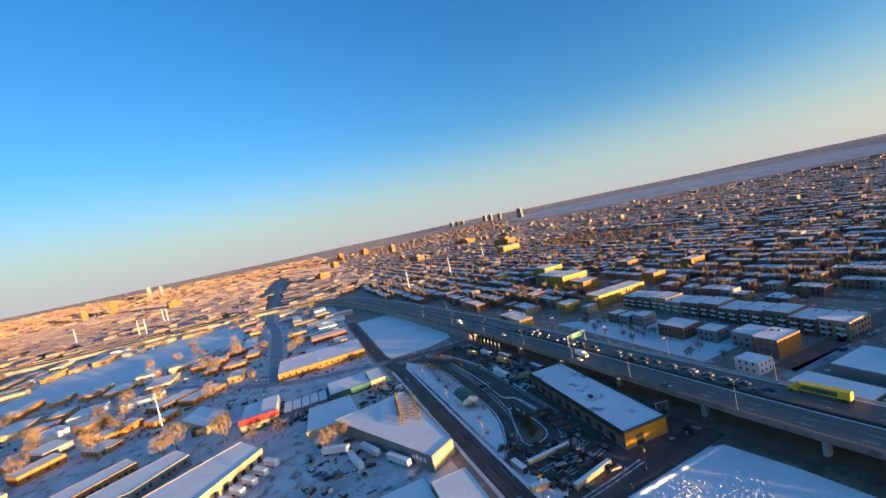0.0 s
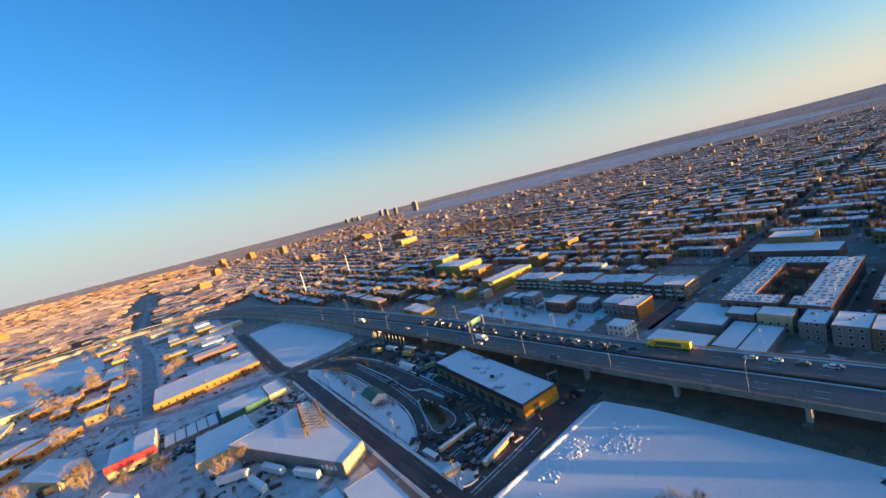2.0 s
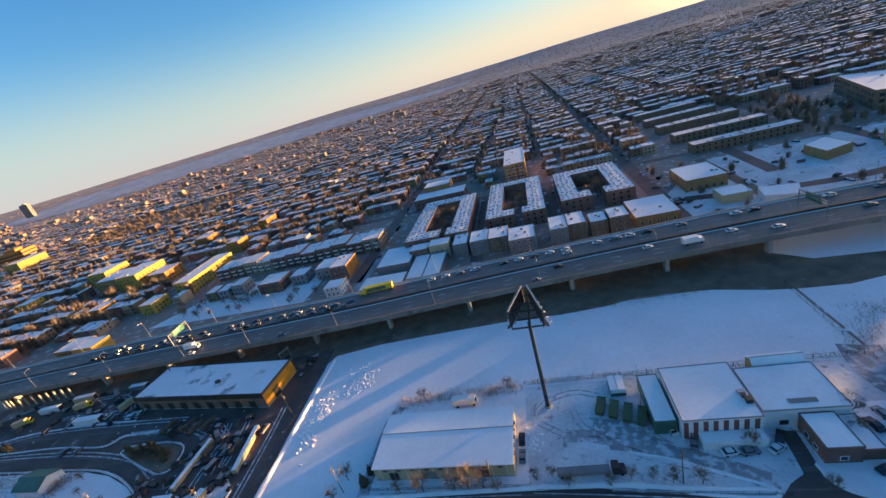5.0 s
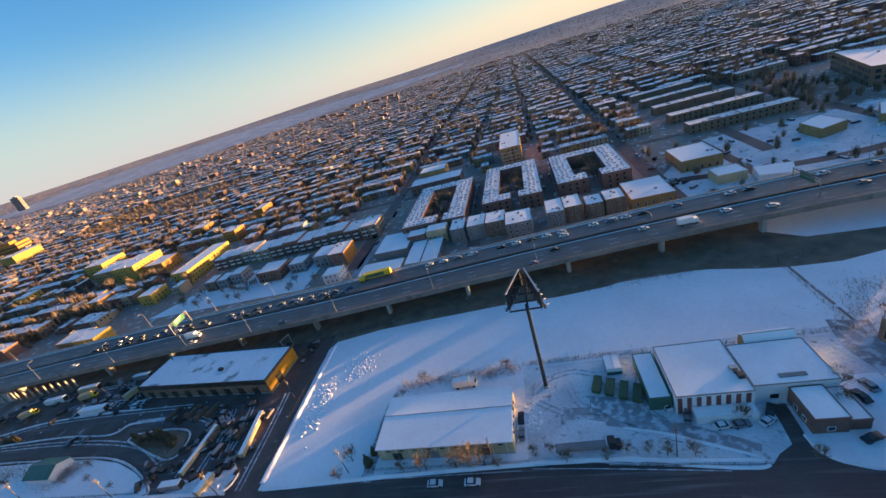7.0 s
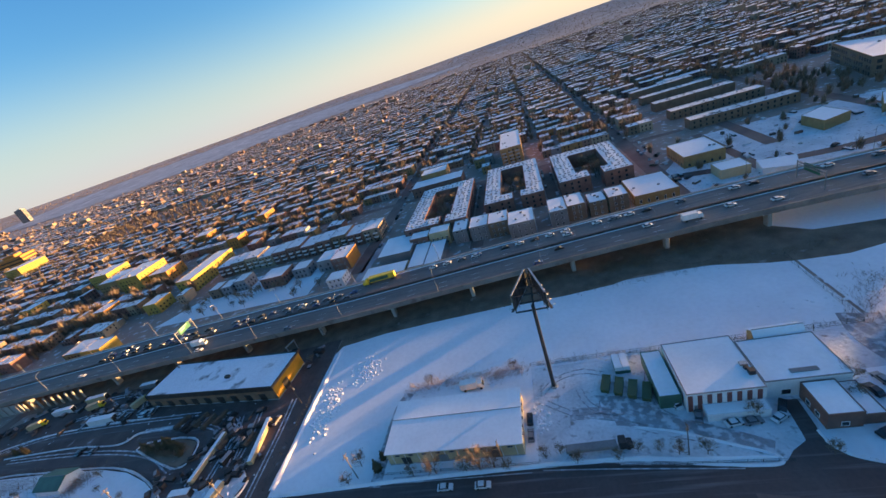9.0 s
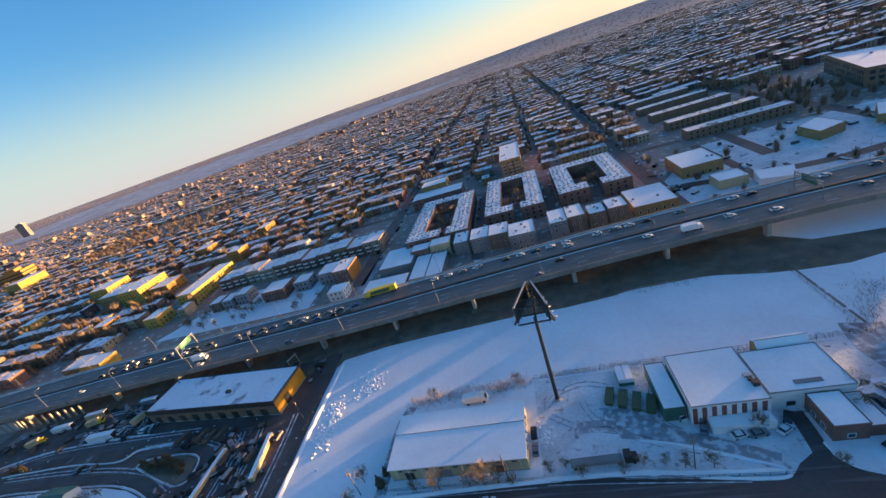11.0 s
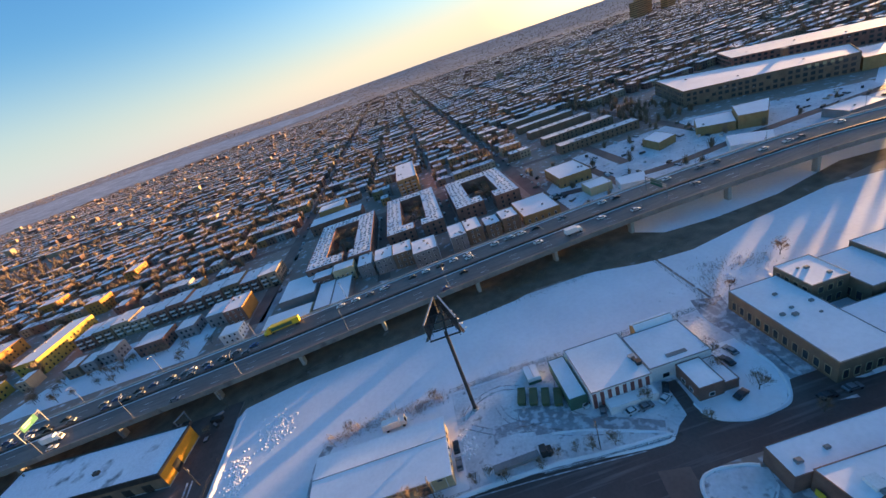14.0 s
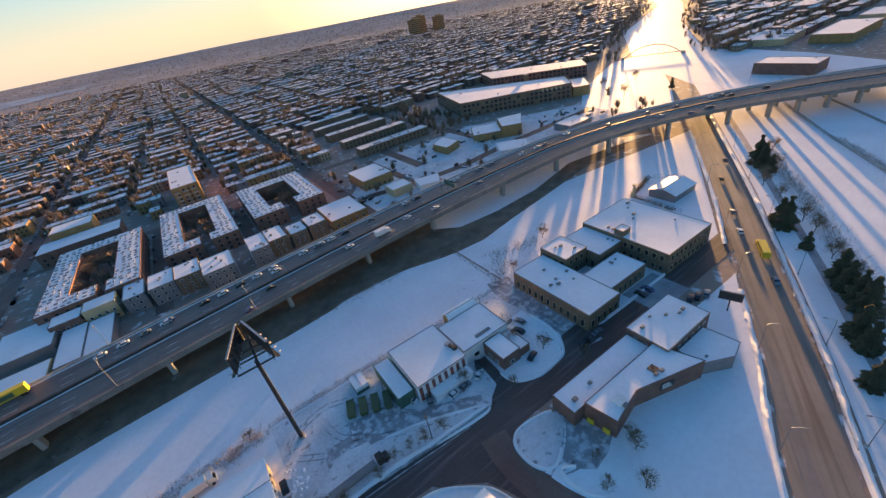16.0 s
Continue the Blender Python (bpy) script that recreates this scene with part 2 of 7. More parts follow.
# ---- geometry ----
class Geo:
    """Collects faces, then becomes one mesh."""

    def __init__(self):
        self.v, self.f, self.m = [], [], []

    def box(self, x0, x1, y0, y1, z0, z1, mat=0, bottom=True):
        i = len(self.v)
        self.v += [(x0, y0, z0), (x1, y0, z0), (x1, y1, z0), (x0, y1, z0), (x0, y0, z1), (x1, y0, z1), (x1, y1, z1), (x0, y1, z1)]
        fs = [(4, 5, 6, 7), (0, 1, 5, 4), (1, 2, 6, 5), (2, 3, 7, 6), (3, 0, 4, 7)] + ([(3, 2, 1, 0)] if bottom else [])
        self.f += [tuple(i + k for k in f) for f in fs]
        self.m += [mat] * len(fs)
        return self

    def prism(self, poly, z0, z1, mat=0, bottom=True):
        i, n = len(self.v), len(poly)
        area = sum(poly[k][0] * poly[(k + 1) % n][1] - poly[(k + 1) % n][0] * poly[k][1] for k in range(n))
        poly = list(poly) if area > 0 else list(poly)[::-1]
        self.v += [(x, y, z0) for x, y in poly] + [(x, y, z1) for x, y in poly]
        fs = [tuple(range(i + n, i + 2 * n))] + [(i + k, i + (k + 1) % n, i + n + (k + 1) % n, i + n + k) for k in range(n)]
        if bottom:
            fs.append(tuple(range(i + n - 1, i - 1, -1)))
        self.f += fs
        self.m += [mat] * len(fs)
        return self

    def face(self, pts, mat=0):
        i = len(self.v)
        self.v += [tuple(p) for p in pts]
        self.f.append(tuple(range(i, i + len(pts))))
        self.m.append(mat)
        return self

    def beam(self, a, b, r0, r1=None, sides=6, mat=0):
        r1 = r0 if r1 is None else r1
        a, b = Vector(a), Vector(b)
        d = (b - a).normalized()
        p = d.orthogonal().normalized()
        q = d.cross(p)
        i = len(self.v)
        for c, r in ((a, r0), (b, r1)):
            for k in range(sides):
                w = 2 * math.pi * k / sides
                self.v.append(tuple(c + p * (r * math.cos(w)) + q * (r * math.sin(w))))
        for k in range(sides):
            j = (k + 1) % sides
            self.f.append((i + k, i + j, i + sides + j, i + sides + k))
        if sides > 3:
            self.f += [tuple(range(i + sides - 1, i - 1, -1)), tuple(range(i + sides, i + 2 * sides))]
        self.m += [mat] * (sides + 2 if sides > 3 else sides)
        return self

    def mesh(self, name, mats):
        me = bpy.data.meshes.new(name)
        me.from_pydata(self.v, [], self.f)
        for m in (mats if isinstance(mats, (list, tuple)) else [mats]):
            me.materials.append(m)
        if any(self.m):
            me.polygons.foreach_set("material_index", self.m)
        me.update()
        return me


def part(name, geo, mats, parent=None, label="", m=None):
    """One mesh object under a thing or a part; geo may be a mesh that is shared."""
    ob = new(name, geo.mesh(name, mats) if isinstance(geo, Geo) else geo)
    ob.parent = parent
    if m is not None:
        ob.matrix_local = m
    return tagged(ob, label)


def thing(name, m, label, category, group="", kind=""):
    ob = new(name)
    ob.matrix_world = m
    return tagged(ob, label, category, group, kind)


def structure(name, geo, mats, label, category):
    return tagged(part(name, geo, mats), label, category, kind="structure")


WINDOWS = {}
MID_WINDOWS = Geo()


def window_mesh(w, h, frame_mat):
    """A pane set back in a frame, which stands proud of the wall (the wall is the plane y = 0, outside is -y)."""
    key = (round(w, 2), round(h, 2), frame_mat.name)
    if key not in WINDOWS:
        g, e = Geo(), 0.10
        g.box(-w / 2, w / 2, -0.10, 0.05, 0, e).box(-w / 2, w / 2, -0.10, 0.05, h - e, h)
        g.box(-w / 2, -w / 2 + e, -0.10, 0.05, e, h - e).box(w / 2 - e, w / 2, -0.10, 0.05, e, h - e)
        g.box(-w / 2 + e, w / 2 - e, -0.04, 0.05, e, h - e, 1)
        WINDOWS[key] = g.mesh("window", [frame_mat, GLASS])
    return WINDOWS[key]


def openings(parent, sides, storeys, storey=3.0, w=1.1, h=1.6, gap=2.6, sill=0.9, frame_mat=None, base=0.0, name="window", skip=0.0):
    """Windows along wall lines: sides is a list of ((x, y), (x, y)) going round with the outside on the right."""
    far_off = parent.matrix_world.translation.length > 262
    me = None if far_off else window_mesh(w, h, frame_mat or WHITE)
    for (ax, ay), (bx, by) in sides:
        d = math.hypot(bx - ax, by - ay)
        n = int((d - 0.8) // gap)
        turn = math.degrees(math.atan2(by - ay, bx - ax))
        for s in range(storeys):
            for i in range(n):
                if random.random() < skip:
                    continue
                if far_off and random.random() < 0.1:
                    continue
                k = ((i + 0.5) * gap + (d - n * gap) / 2) / d
                x, y, z = ax + (bx - ax) * k, ay + (by - ay) * k, base + s * storey + sill
                if far_off:
                    o, c, e = parent.matrix_world.translation, (bx - ax) / d, (by - ay) / d
                    MID_WINDOWS.prism([(o.x + x + c * a + e * q, o.y + y + e * a - c * q) for a, q in ((-w / 2, -0.05), (w / 2, -0.05), (w / 2, 0.06), (-w / 2, 0.06))], z, z + h)
                else:
                    part(name, me, None, parent, m=pose(x, y, z, 0, 0, turn))


def rect(x0, x1, y0, y1):
    return [(x0, y0), (x1, y0), (x1, y1), (x0, y1)]


def inset(poly, d):
    n = len(poly)
    area = sum(poly[k][0] * poly[(k + 1) % n][1] - poly[(k + 1) % n][0] * poly[k][1] for k in range(n))
    out, s = [], 1 if area > 0 else -1
    for k in range(n):
        p, q, r = Vector(poly[k - 1]), Vector(poly[k]), Vector(poly[(k + 1) % n])
        a, b = (q - p).normalized(), (r - q).normalized()
        na, nb = Vector((-a.y, a.x)) * s, Vector((-b.y, b.x)) * s
        m = (na + nb) / max(0.3, 1 + na.dot(nb))
        out.append(tuple(q + m * d))
    return out


def flat_building(name, poly, h, wall, label, category="building", group="", roof=None, parapet=0.22, storeys=0, storey=3.2, wsides=None, ww=1.2, wh=1.5, gap=3.0, units=0, lip=0.18, trim=None, sill=0.9, frame_mat=None):
    """A flat-roofed building: wall, snow-covered roof inside a parapet, rooftop units, windows. wsides: indices of the walls that have windows."""
    cx, cy = sum(p[0] for p in poly) / len(poly), sum(p[1] for p in poly) / len(poly)
    t = thing(name, pose(cx, cy, 0), label, category, group)
    loc = [(x - cx, y - cy) for x, y in poly]
    area = sum(loc[k][0] * loc[(k + 1) % len(loc)][1] - loc[(k + 1) % len(loc)][0] * loc[k][1] for k in range(len(loc)))
    loc = loc if area > 0 else loc[::-1]
    part("wall", Geo().prism(loc, 0, h), wall, t)
    part("roof", Geo().prism(inset(loc, lip), h - 0.1, h + 0.12), roof or ROOF, t)
    ring, n = Geo(), len(loc)
    inn, out = inset(loc, lip), inset(loc, -0.08)
    for k in range(n):
        j = (k + 1) % n
        ring.prism([out[k], out[j], inn[j], inn[k]], h, h + parapet)
    part("parapet", ring, trim or wall, t)
    sides = [(loc[k], loc[(k + 1) % n]) for k in range(n)]
    if storeys:
        openings(t, [sides[k] for k in (wsides if wsides is not None else range(n))], storeys, storey, ww, wh, gap, sill, frame_mat)
    xs, ys = [p[0] for p in inset(loc, 2)], [p[1] for p in inset(loc, 2)]
    for k in range(units):
        x, y = random.uniform(min(xs), max(xs)), random.uniform(min(ys), max(ys))
        s = random.uniform(0.35, 0.75)
        g = Geo().box(x - s, x + s, y - s * 0.7, y + s * 0.7, h + 0.12, h + 0.12 + s).box(x - s * 0.8, x + s * 0.8, y - s * 0.5, y + s * 0.5, h + 0.12 + s, h + 0.25 + s)
        part("rooftop_unit", g, GREY, t)
    return t


# ---- ground, river, hills ----
def rise(x, y):
    """The height of the ground: flat town, then a plain that climbs slowly to the horizon."""
    r = math.hypot(x, y)
    if r < 2500:
        return 0.0
    w = math.atan2(y, x)
    swell = noise.noise((math.cos(w) * 5, math.sin(w) * 5, r * 0.0009))
    return (82 + 9 * swell) * ((r - 2500) / 2450) ** 1.3


g = Geo()
N = 180
ring_r = [0, 150, 400, 900, 1800, 2500, 2700, 2900, 3100, 3300, 3500, 3700, 3900, 4150, 4400, 4700, 4950]
g.v.append((0, 0, 0))
for r in ring_r[1:]:
    for k in range(N):
        x, y = r * math.cos(2 * math.pi * k / N), r * math.sin(2 * math.pi * k / N)
        g.v.append((x, y, rise(x, y)))
for k in range(N):
    g.f.append((0, 1 + k, 1 + (k + 1) % N))
    g.m.append(0)
    for i in range(len(ring_r) - 2):
        a, b = 1 + i * N, 1 + (i + 1) * N
        g.f.append((a + k, b + k, b + (k + 1) % N, a + (k + 1) % N))
        g.m.append(0 if ring_r[i + 1] < 2500 else 1)
structure("ground", g, [TOWN, HAZY_PLAIN], "snow-covered town ground that climbs to far brown woods, paled by painted haze", "ground")

# the river: bearing in degrees, near and far bank
RIVER = [(152, 3350, 3420), (149, 3000, 3560), (145, 2780, 3720), (138, 2660, 3850), (130, 2600, 3900), (122, 2620, 3860), (115, 2680, 3760), (108, 2800, 3600), (102, 2950, 3420), (96, 3120, 3300)]


def river_at(w):
    """Near and far bank at a bearing, or nothing."""
    for (a, n0, f0), (b, n1, f1) in zip(RIVER, RIVER[1:]):
        if b <= w <= a:
            k = (a - w) / (a - b)
            return n0 + (n1 - n0) * k, f0 + (f1 - f0) * k
    return None


def in_river(x, y):
    banks = river_at(math.degrees(math.atan2(y, x)))
    return banks is not None and banks[0] - 25 < math.hypot(x, y) < banks[1] + 25


g = Geo()
for i in range(113):
    w = 152 - i * 0.5
    near_bank, far_bank = river_at(w)
    bays = 45 * noise.noise((w * 0.35, 2.2, 0))
    for k in range(7):
        r = near_bank + bays + (far_bank - near_bank - bays) * k / 6
        x, y = r * math.cos(radians(w)), r * math.sin(radians(w))
        g.v.append((x, y, rise(x, y) + 2.5))
for i in range(112):
    for k in range(6):
        a = i * 7 + k
        g.f.append((a, a + 7, a + 8, a + 1))
g.m = [0] * len(g.f)
structure("river_ice", g, ICE, "wide frozen river near the horizon", "water")

# freeway: x, y of the median, deck height
FREEWAY = [(-960, -900, 7), (-900, -560, 7), (-865, -400, 7), (-843, -240, 7), (-822, -80, 7), (-775, 10, 7), (-705, 56, 7), (-624, 80, 7.5), (-511, 104, 8), (-363, 126, 8.6), (-255.4, 138, 9.3), (-166.6, 147, 9.3), (-102.5, 152.8, 9.3), (-39.4, 160.7, 9.3), (24.8, 167.5, 9.5), (89.8, 171.5, 10), (150, 171, 11), (194, 167.5, 12), (236, 157, 12.6), (273, 141, 13), (308, 123, 13), (338, 103, 13), (368, 81, 13), (396, 55, 13), (422, 15, 13), (445, -50, 13), (455, -160, 13), (450, -330, 13)]


def smooth(points, step=4):
    out = []
    for i in range(len(points) - 1):
        p0, p1, p2, p3 = (Vector(points[min(max(j, 0), len(points) - 1)]) for j in (i - 1, i, i + 1, i + 2))
        for k in range(step):
            t = k / step
            out.append(0.5 * (2 * p1 + (p2 - p0) * t + (2 * p0 - 5 * p1 + 4 * p2 - p3) * t * t + (3 * p1 - p0 - 3 * p2 + p3) * t ** 3))
    return out + [Vector(points[-1])]


LINE = smooth(FREEWAY)


def normals(line):
    out = []
    for i in range(len(line)):
        d = line[min(i + 1, len(line) - 1)] - line[max(i - 1, 0)]
        out.append(Vector((-d.y, d.x, 0)).normalized())
    return out


NORM = normals(LINE)


def ribbon(line, norm, a, b, z0, z1, absolute=False):
    """A band between the offsets a and b of a line, from z0 to z1 against the line's height."""
    g = Geo()
    for p, n in zip(line, norm):
        wide = 1 + 0.3 * min(1, max(0, (p.x - 270) / 80)) if line is LINE else 1
        for off, z in ((a, z0), (b, z0), (b, z1), (a, z1)):
            q = p + n * (off * wide)
            g.v.append((q.x, q.y, z if absolute else p.z + z))
    for i in range(len(line) - 1):
        k = 4 * i
        g.f += [(k + j, k + 4 + j, k + 4 + (j + 1) % 4, k + (j + 1) % 4) for j in range(4)]
    m = 4 * (len(line) - 1)
    g.f += [(0, 1, 2, 3), (m + 3, m + 2, m + 1, m)]
    g.m = [0] * len(g.f)
    return g


def fy(x):
    best = min(LINE, key=lambda p: abs(p.x - x))
    return best.y


bend = [i for i, p in enumerate(LINE) if p.x < -262]
viaduct = thing("viaduct", pose(0, 0, 0), "grey concrete elevated freeway viaduct with dark barriers", "freeway", kind="structure")
part("deck", ribbon(LINE, NORM, -15.5, 15.5, -1.5, 0), DARK_CONCRETE, viaduct)
for off in (-14.9, 14.3):
    part("retaining_wall", ribbon([Vector((p.x, p.y, 0)) for p in LINE[:bend[-1]]], NORM[:bend[-1]], off, off + 0.6, -0.2, 6.4, True), CONCRETE, viaduct)
part("carriageway", ribbon(LINE, NORM, -14.9, -0.5, 0, 0.05), DECK, viaduct)
part("carriageway", ribbon(LINE, NORM, 0.5, 14.9, 0, 0.05), DECK, viaduct)
part("barrier", ribbon(LINE, NORM, -0.4, 0.4, 0, 1.1), DARK, viaduct)
part("barrier", ribbon(LINE, NORM, -15.5, -15.0, 0, 0.95), DARK_CONCRETE, viaduct)
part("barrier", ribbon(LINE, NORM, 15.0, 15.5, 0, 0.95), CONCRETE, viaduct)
def profile_cap(z):
    """A flared head on a pier, narrow below and wide above."""
    g = Geo()
    g.v = [(x, y, h) for y in (-1.15, 1.15) for x, h in ((-1.9, z - 2.6), (1.9, z - 2.6), (5.6, z - 1.9), (5.6, z - 1.5), (-5.6, z - 1.5), (-5.6, z - 1.9))]
    g.f = [tuple(range(6)), tuple(range(11, 5, -1))] + [(k, 6 + k, 6 + (k + 1) % 6, (k + 1) % 6) for k in range(6)]
    g.m = [0] * 8
    return g


rib = Geo().box(-0.35, 0.35, -0.4, 0.4, 0, 6.3).mesh("rib", CONCRETE)
for k in range(34):
    x = -262 - k * 5
    i = min(range(len(LINE)), key=lambda j: abs(LINE[j].x - x) + (0 if LINE[j].y > 0 else 9999))
    a, b = (LINE[i], LINE[i + 1]) if LINE[i].x <= x else (LINE[i - 1], LINE[i])
    q = a.lerp(b, (x - a.x) / (b.x - a.x)) + NORM[i] * -15.2
    part("rib", rib, None, viaduct, m=pose(q.x, q.y, 0, 0, 0, math.degrees(math.atan2(NORM[i].y, NORM[i].x)) - 90))
PIERS = [-244, -203, -161, -118, -80, -41, 6, 46, 85.6, 135, 178, 220, 262, 300]


def beside(x):
    """The median at x on the long run, and the way across the deck."""
    for i in range(len(LINE) - 1):
        p, q = LINE[i], LINE[i + 1]
        if p.x <= x < q.x and p.y > 60:
            k = (x - p.x) / (q.x - p.x)
            return p.lerp(q, k), NORM[i].lerp(NORM[i + 1], k).normalized()


for p, n in [beside(x) for x in PIERS] + [(LINE[i], NORM[i]) for i in range(2, len(LINE) - 2, 2) if LINE[i].x < -262 or LINE[i].x > 320]:
    a = math.degrees(math.atan2(n.y, n.x))
    for off in (-9.4, 9.4):
        q = p + n * off
        shaft = Geo().prism([(-1.7, -0.6), (-1.3, -0.9), (1.3, -0.9), (1.7, -0.6), (1.7, 0.6), (1.3, 0.9), (-1.3, 0.9), (-1.7, 0.6)], 0, p.z - 2.6)
        pier = part("pier", shaft, CONCRETE, viaduct, m=pose(q.x, q.y, 0, 0, 0, a))
        part("pier_cap", profile_cap(p.z), CONCRETE, pier)


def road(name, pts, w, label, mat=None, z=0.06):
    line = smooth([(x, y, 0) for x, y in pts], 6)
    structure(name, ribbon(line, normals(line), -w / 2, w / 2, -0.3, z, True), mat or ASPHALT, label, "road")


def patch(name, poly, mat, label, category="ground", z=0.04):
    structure(name, Geo().prism(poly, -0.3, z), mat, label, category)


road("road_1", [(-520, 44), (-420, 45), (-335, 46), (-285, 52), (-200, 53), (-110, 54.5), (-50, 57.5), (0, 59), (30, 57), (70, 55.8), (120, 55.5), (172, 56)], 9.2, "dark wet street between banks of ploughed snow", ROADX)
BLVD = [(-90, -105), (-20, -62), (77, -2), (108, 15), (145, 38), (201, 73), (292, 134), (318, 151)]
road("road_2", BLVD, 12.4, "wide slushy brown boulevard beside the canal", SLUSH, z=0.07)
patch("store_lots", [(70, 192), (112, 196), (200, 193), (262, 176), (300, 168), (304, 246), (212, 296), (112, 296), (70, 240)], TRACKED, "trodden snow and slush round the stores", z=0.03)
road("road_14", [(70, 236), (140, 222), (200, 226), (296, 228)], 7, "dark street between the stores", ROADX, z=0.06)
road("road_15", [(112, 196), (113, 240), (112, 300)], 6, "dark cross street between the stores", ASPHALT, z=0.062)
patch("verge", [(-103, 124), (-101, 128.5), (-80, 133), (-59, 135), (-22, 137.6), (0, 137.4), (20, 139.4), (30, 142.6), (45, 142), (57, 140.4), (73, 135.6), (82, 134), (96, 133), (119, 137.5), (148, 142), (196, 150), (228, 148), (240, 156), (191, 163), (151, 153), (119, 151), (96, 153), (80, 162), (60, 164), (0, 160), (-60, 152), (-104, 147)], DRYGRASS, "dark grass and soil along the foot of the viaduct", z=0.058)
patch("snow_field_1", [(-103, 60), (-103, 130), (-58, 141), (3, 141), (80, 141), (80, 99), (-16, 99), (-16, 62), (-16, 58)], SNOW, "wide untouched snow field beside the viaduct")
patch("snow_field_2", [(-508, 51.5), (-505, 90), (-455, 100), (-345, 112), (-330, 110), (-321, 86), (-323, 54), (-335, 51.5)], SNOW, "flat snow field beside the curving freeway")
patch("yard_1", [(-300, 54), (-300, 105), (-250, 128), (-108, 138), (-104, 56)], DIRT, "dark churned yard with tracks and heaps of snow", z=0.05)
CANAL = [(-60, -100), (-12, -68), (84, -9), (116, 9), (152, 31), (208, 66), (299, 127), (387, 188), (470, 300), (690, 466), (1100, 650), (1600, 1000), (1640, 950), (1120, 600), (780, 412), (560, 270), (520, 150), (470, 60), (400, 20), (335, 0), (251, -60), (150, -110), (60, -170)]
patch("snow_under_viaduct", [(86, 161), (96, 152), (119, 150), (151, 152), (191, 162), (230, 156), (262, 148), (240, 166), (190, 180), (120, 188), (92, 186)], SNOW, "drifted snow under the elevated deck", z=0.062)
patch("round_bed", [(54 + 13.5 * math.cos(k * 0.3142), 158 + 14.5 * math.sin(k * 0.3142)) for k in range(20)], DRYGRASS, "round bed of dark grass beside the viaduct", z=0.2)
patch("snow_field_3", [(81, 57.5), (81, 141), (130, 150), (275, 132), (152, 54)], SNOW, "snowy grounds round the school", z=0.045)
patch("snow_field_4", [(36, 20), (36, 45), (140, 44), (72, 4), (36, -18)], SNOW, "untouched snow beside the boulevard", z=0.045)
patch("canal_basin", [(292, 150), (300, 240), (345, 275), (400, 300), (470, 330), (520, 320), (470, 270), (380, 205)], SNOW, "snowy park bank beside the frozen canal", z=0.044)
patch("canal_snow", CANAL, SNOW, "frozen snow-covered canal and its banks", z=0.05)
near_part = [i for i, p in enumerate(LINE) if -330 < p.x < 190 and p.y > 60]
lo, hi = near_part[0], near_part[-1]
under = ribbon(LINE[lo:hi], NORM[lo:hi], -19, 15, -0.3, 0.055, True)
structure("ground_under_viaduct", under, DRYGRASS, "dry grass, soil and slush under the elevated deck", "ground")
structure("service_road", ribbon(LINE[20:], NORM[20:], 17.5, 28, -0.3, 0.065, True), ASPHALT, "dark service road beside the freeway", "road")
part("shoulder_snow", ribbon(LINE, NORM, -14.9, -14.0, 0.05, 0.16), SNOW, viaduct)
part("shoulder_snow", ribbon(LINE, NORM, 14.1, 14.9, 0.05, 0.16), SNOW, viaduct)
part("shoulder_snow", ribbon(LINE, NORM, -1.3, -0.5, 0.05, 0.14), SNOW, viaduct)
for lane in (-10.6, -6.6, 4.6, 8.6):
    g = Geo()
    for i in range(20, len(LINE) - 24, 1):
        p, q, n = LINE[i], LINE[i + 1], NORM[i]
        d = (q - p).length
        for k in range(int(d // 12)):
            a, b = p.lerp(q, k * 12 / d) + n * lane, p.lerp(q, (k * 12 + 4) / d) + n * lane
            w = n * 0.09
            g.face([a - w + Vector((0, 0, 0.07)), b - w + Vector((0, 0, 0.07)), b + w + Vector((0, 0, 0.07)), a + w + Vector((0, 0, 0.07))])
    part("lane_marking", g, WHITE, viaduct)
road("road_3", [(33, 54), (32, 46), (33, 36), (36, 27), (42, 18), (52, 7), (66, -5)], 7.4, "dark side street meeting the main street", z=0.075)
patch("road_junction", [(10, 57), (14, 52.6), (19, 49.6), (24, 45.8), (26.6, 41), (28.5, 36), (37, 37), (35.2, 41), (34.4, 45), (35.4, 48.6), (38, 50.6), (43, 51.6), (52, 51.8), (54, 57)], ROADX, "wide dark street junction with slush", "road", z=0.072)
road("road_4", [(-317, 48), (-325, 20), (-347, -33), (-395, -90), (-442, -138), (-474, -217), (-520, -330)], 8.4, "slushy diagonal street among workshops", PACKED, z=0.075)
road("road_5", [(-317, 48), (-308, 80), (-302, 118), (-296, 150)], 9, "dark street passing under the freeway", z=0.075)
road("road_6", [(-350, -38), (-430, -42), (-600, -50), (-800, -70), (-1400, -75), (-2400, -115)], 12, "long straight slushy street running to the horizon", PACKED, z=0.08)
road("road_7", [(-104, 57), (-106, 90), (-108, 134)], 8, "dark muddy lane beside the snow field", DIRT, z=0.08)
road("road_8", [(-6, 79), (4, 78.5), (15, 76), (24, 71.4), (32, 67.6), (38, 64.4)], 4.0, "rutted drive across the snowy yard", RUTTED, z=0.08)
road("road_12", [(43, 58), (46, 64), (47, 70), (47.5, 77)], 3.4, "short dark drive beside the brick wing", ROADX, z=0.082)
patch("drive_mouth", [(38, 60.5), (41, 63.5), (46, 66.5), (48, 65), (50, 62), (54, 59.6), (54, 57), (38, 57)], ROADX, "dark slushy mouth of the drive", "road", z=0.078)
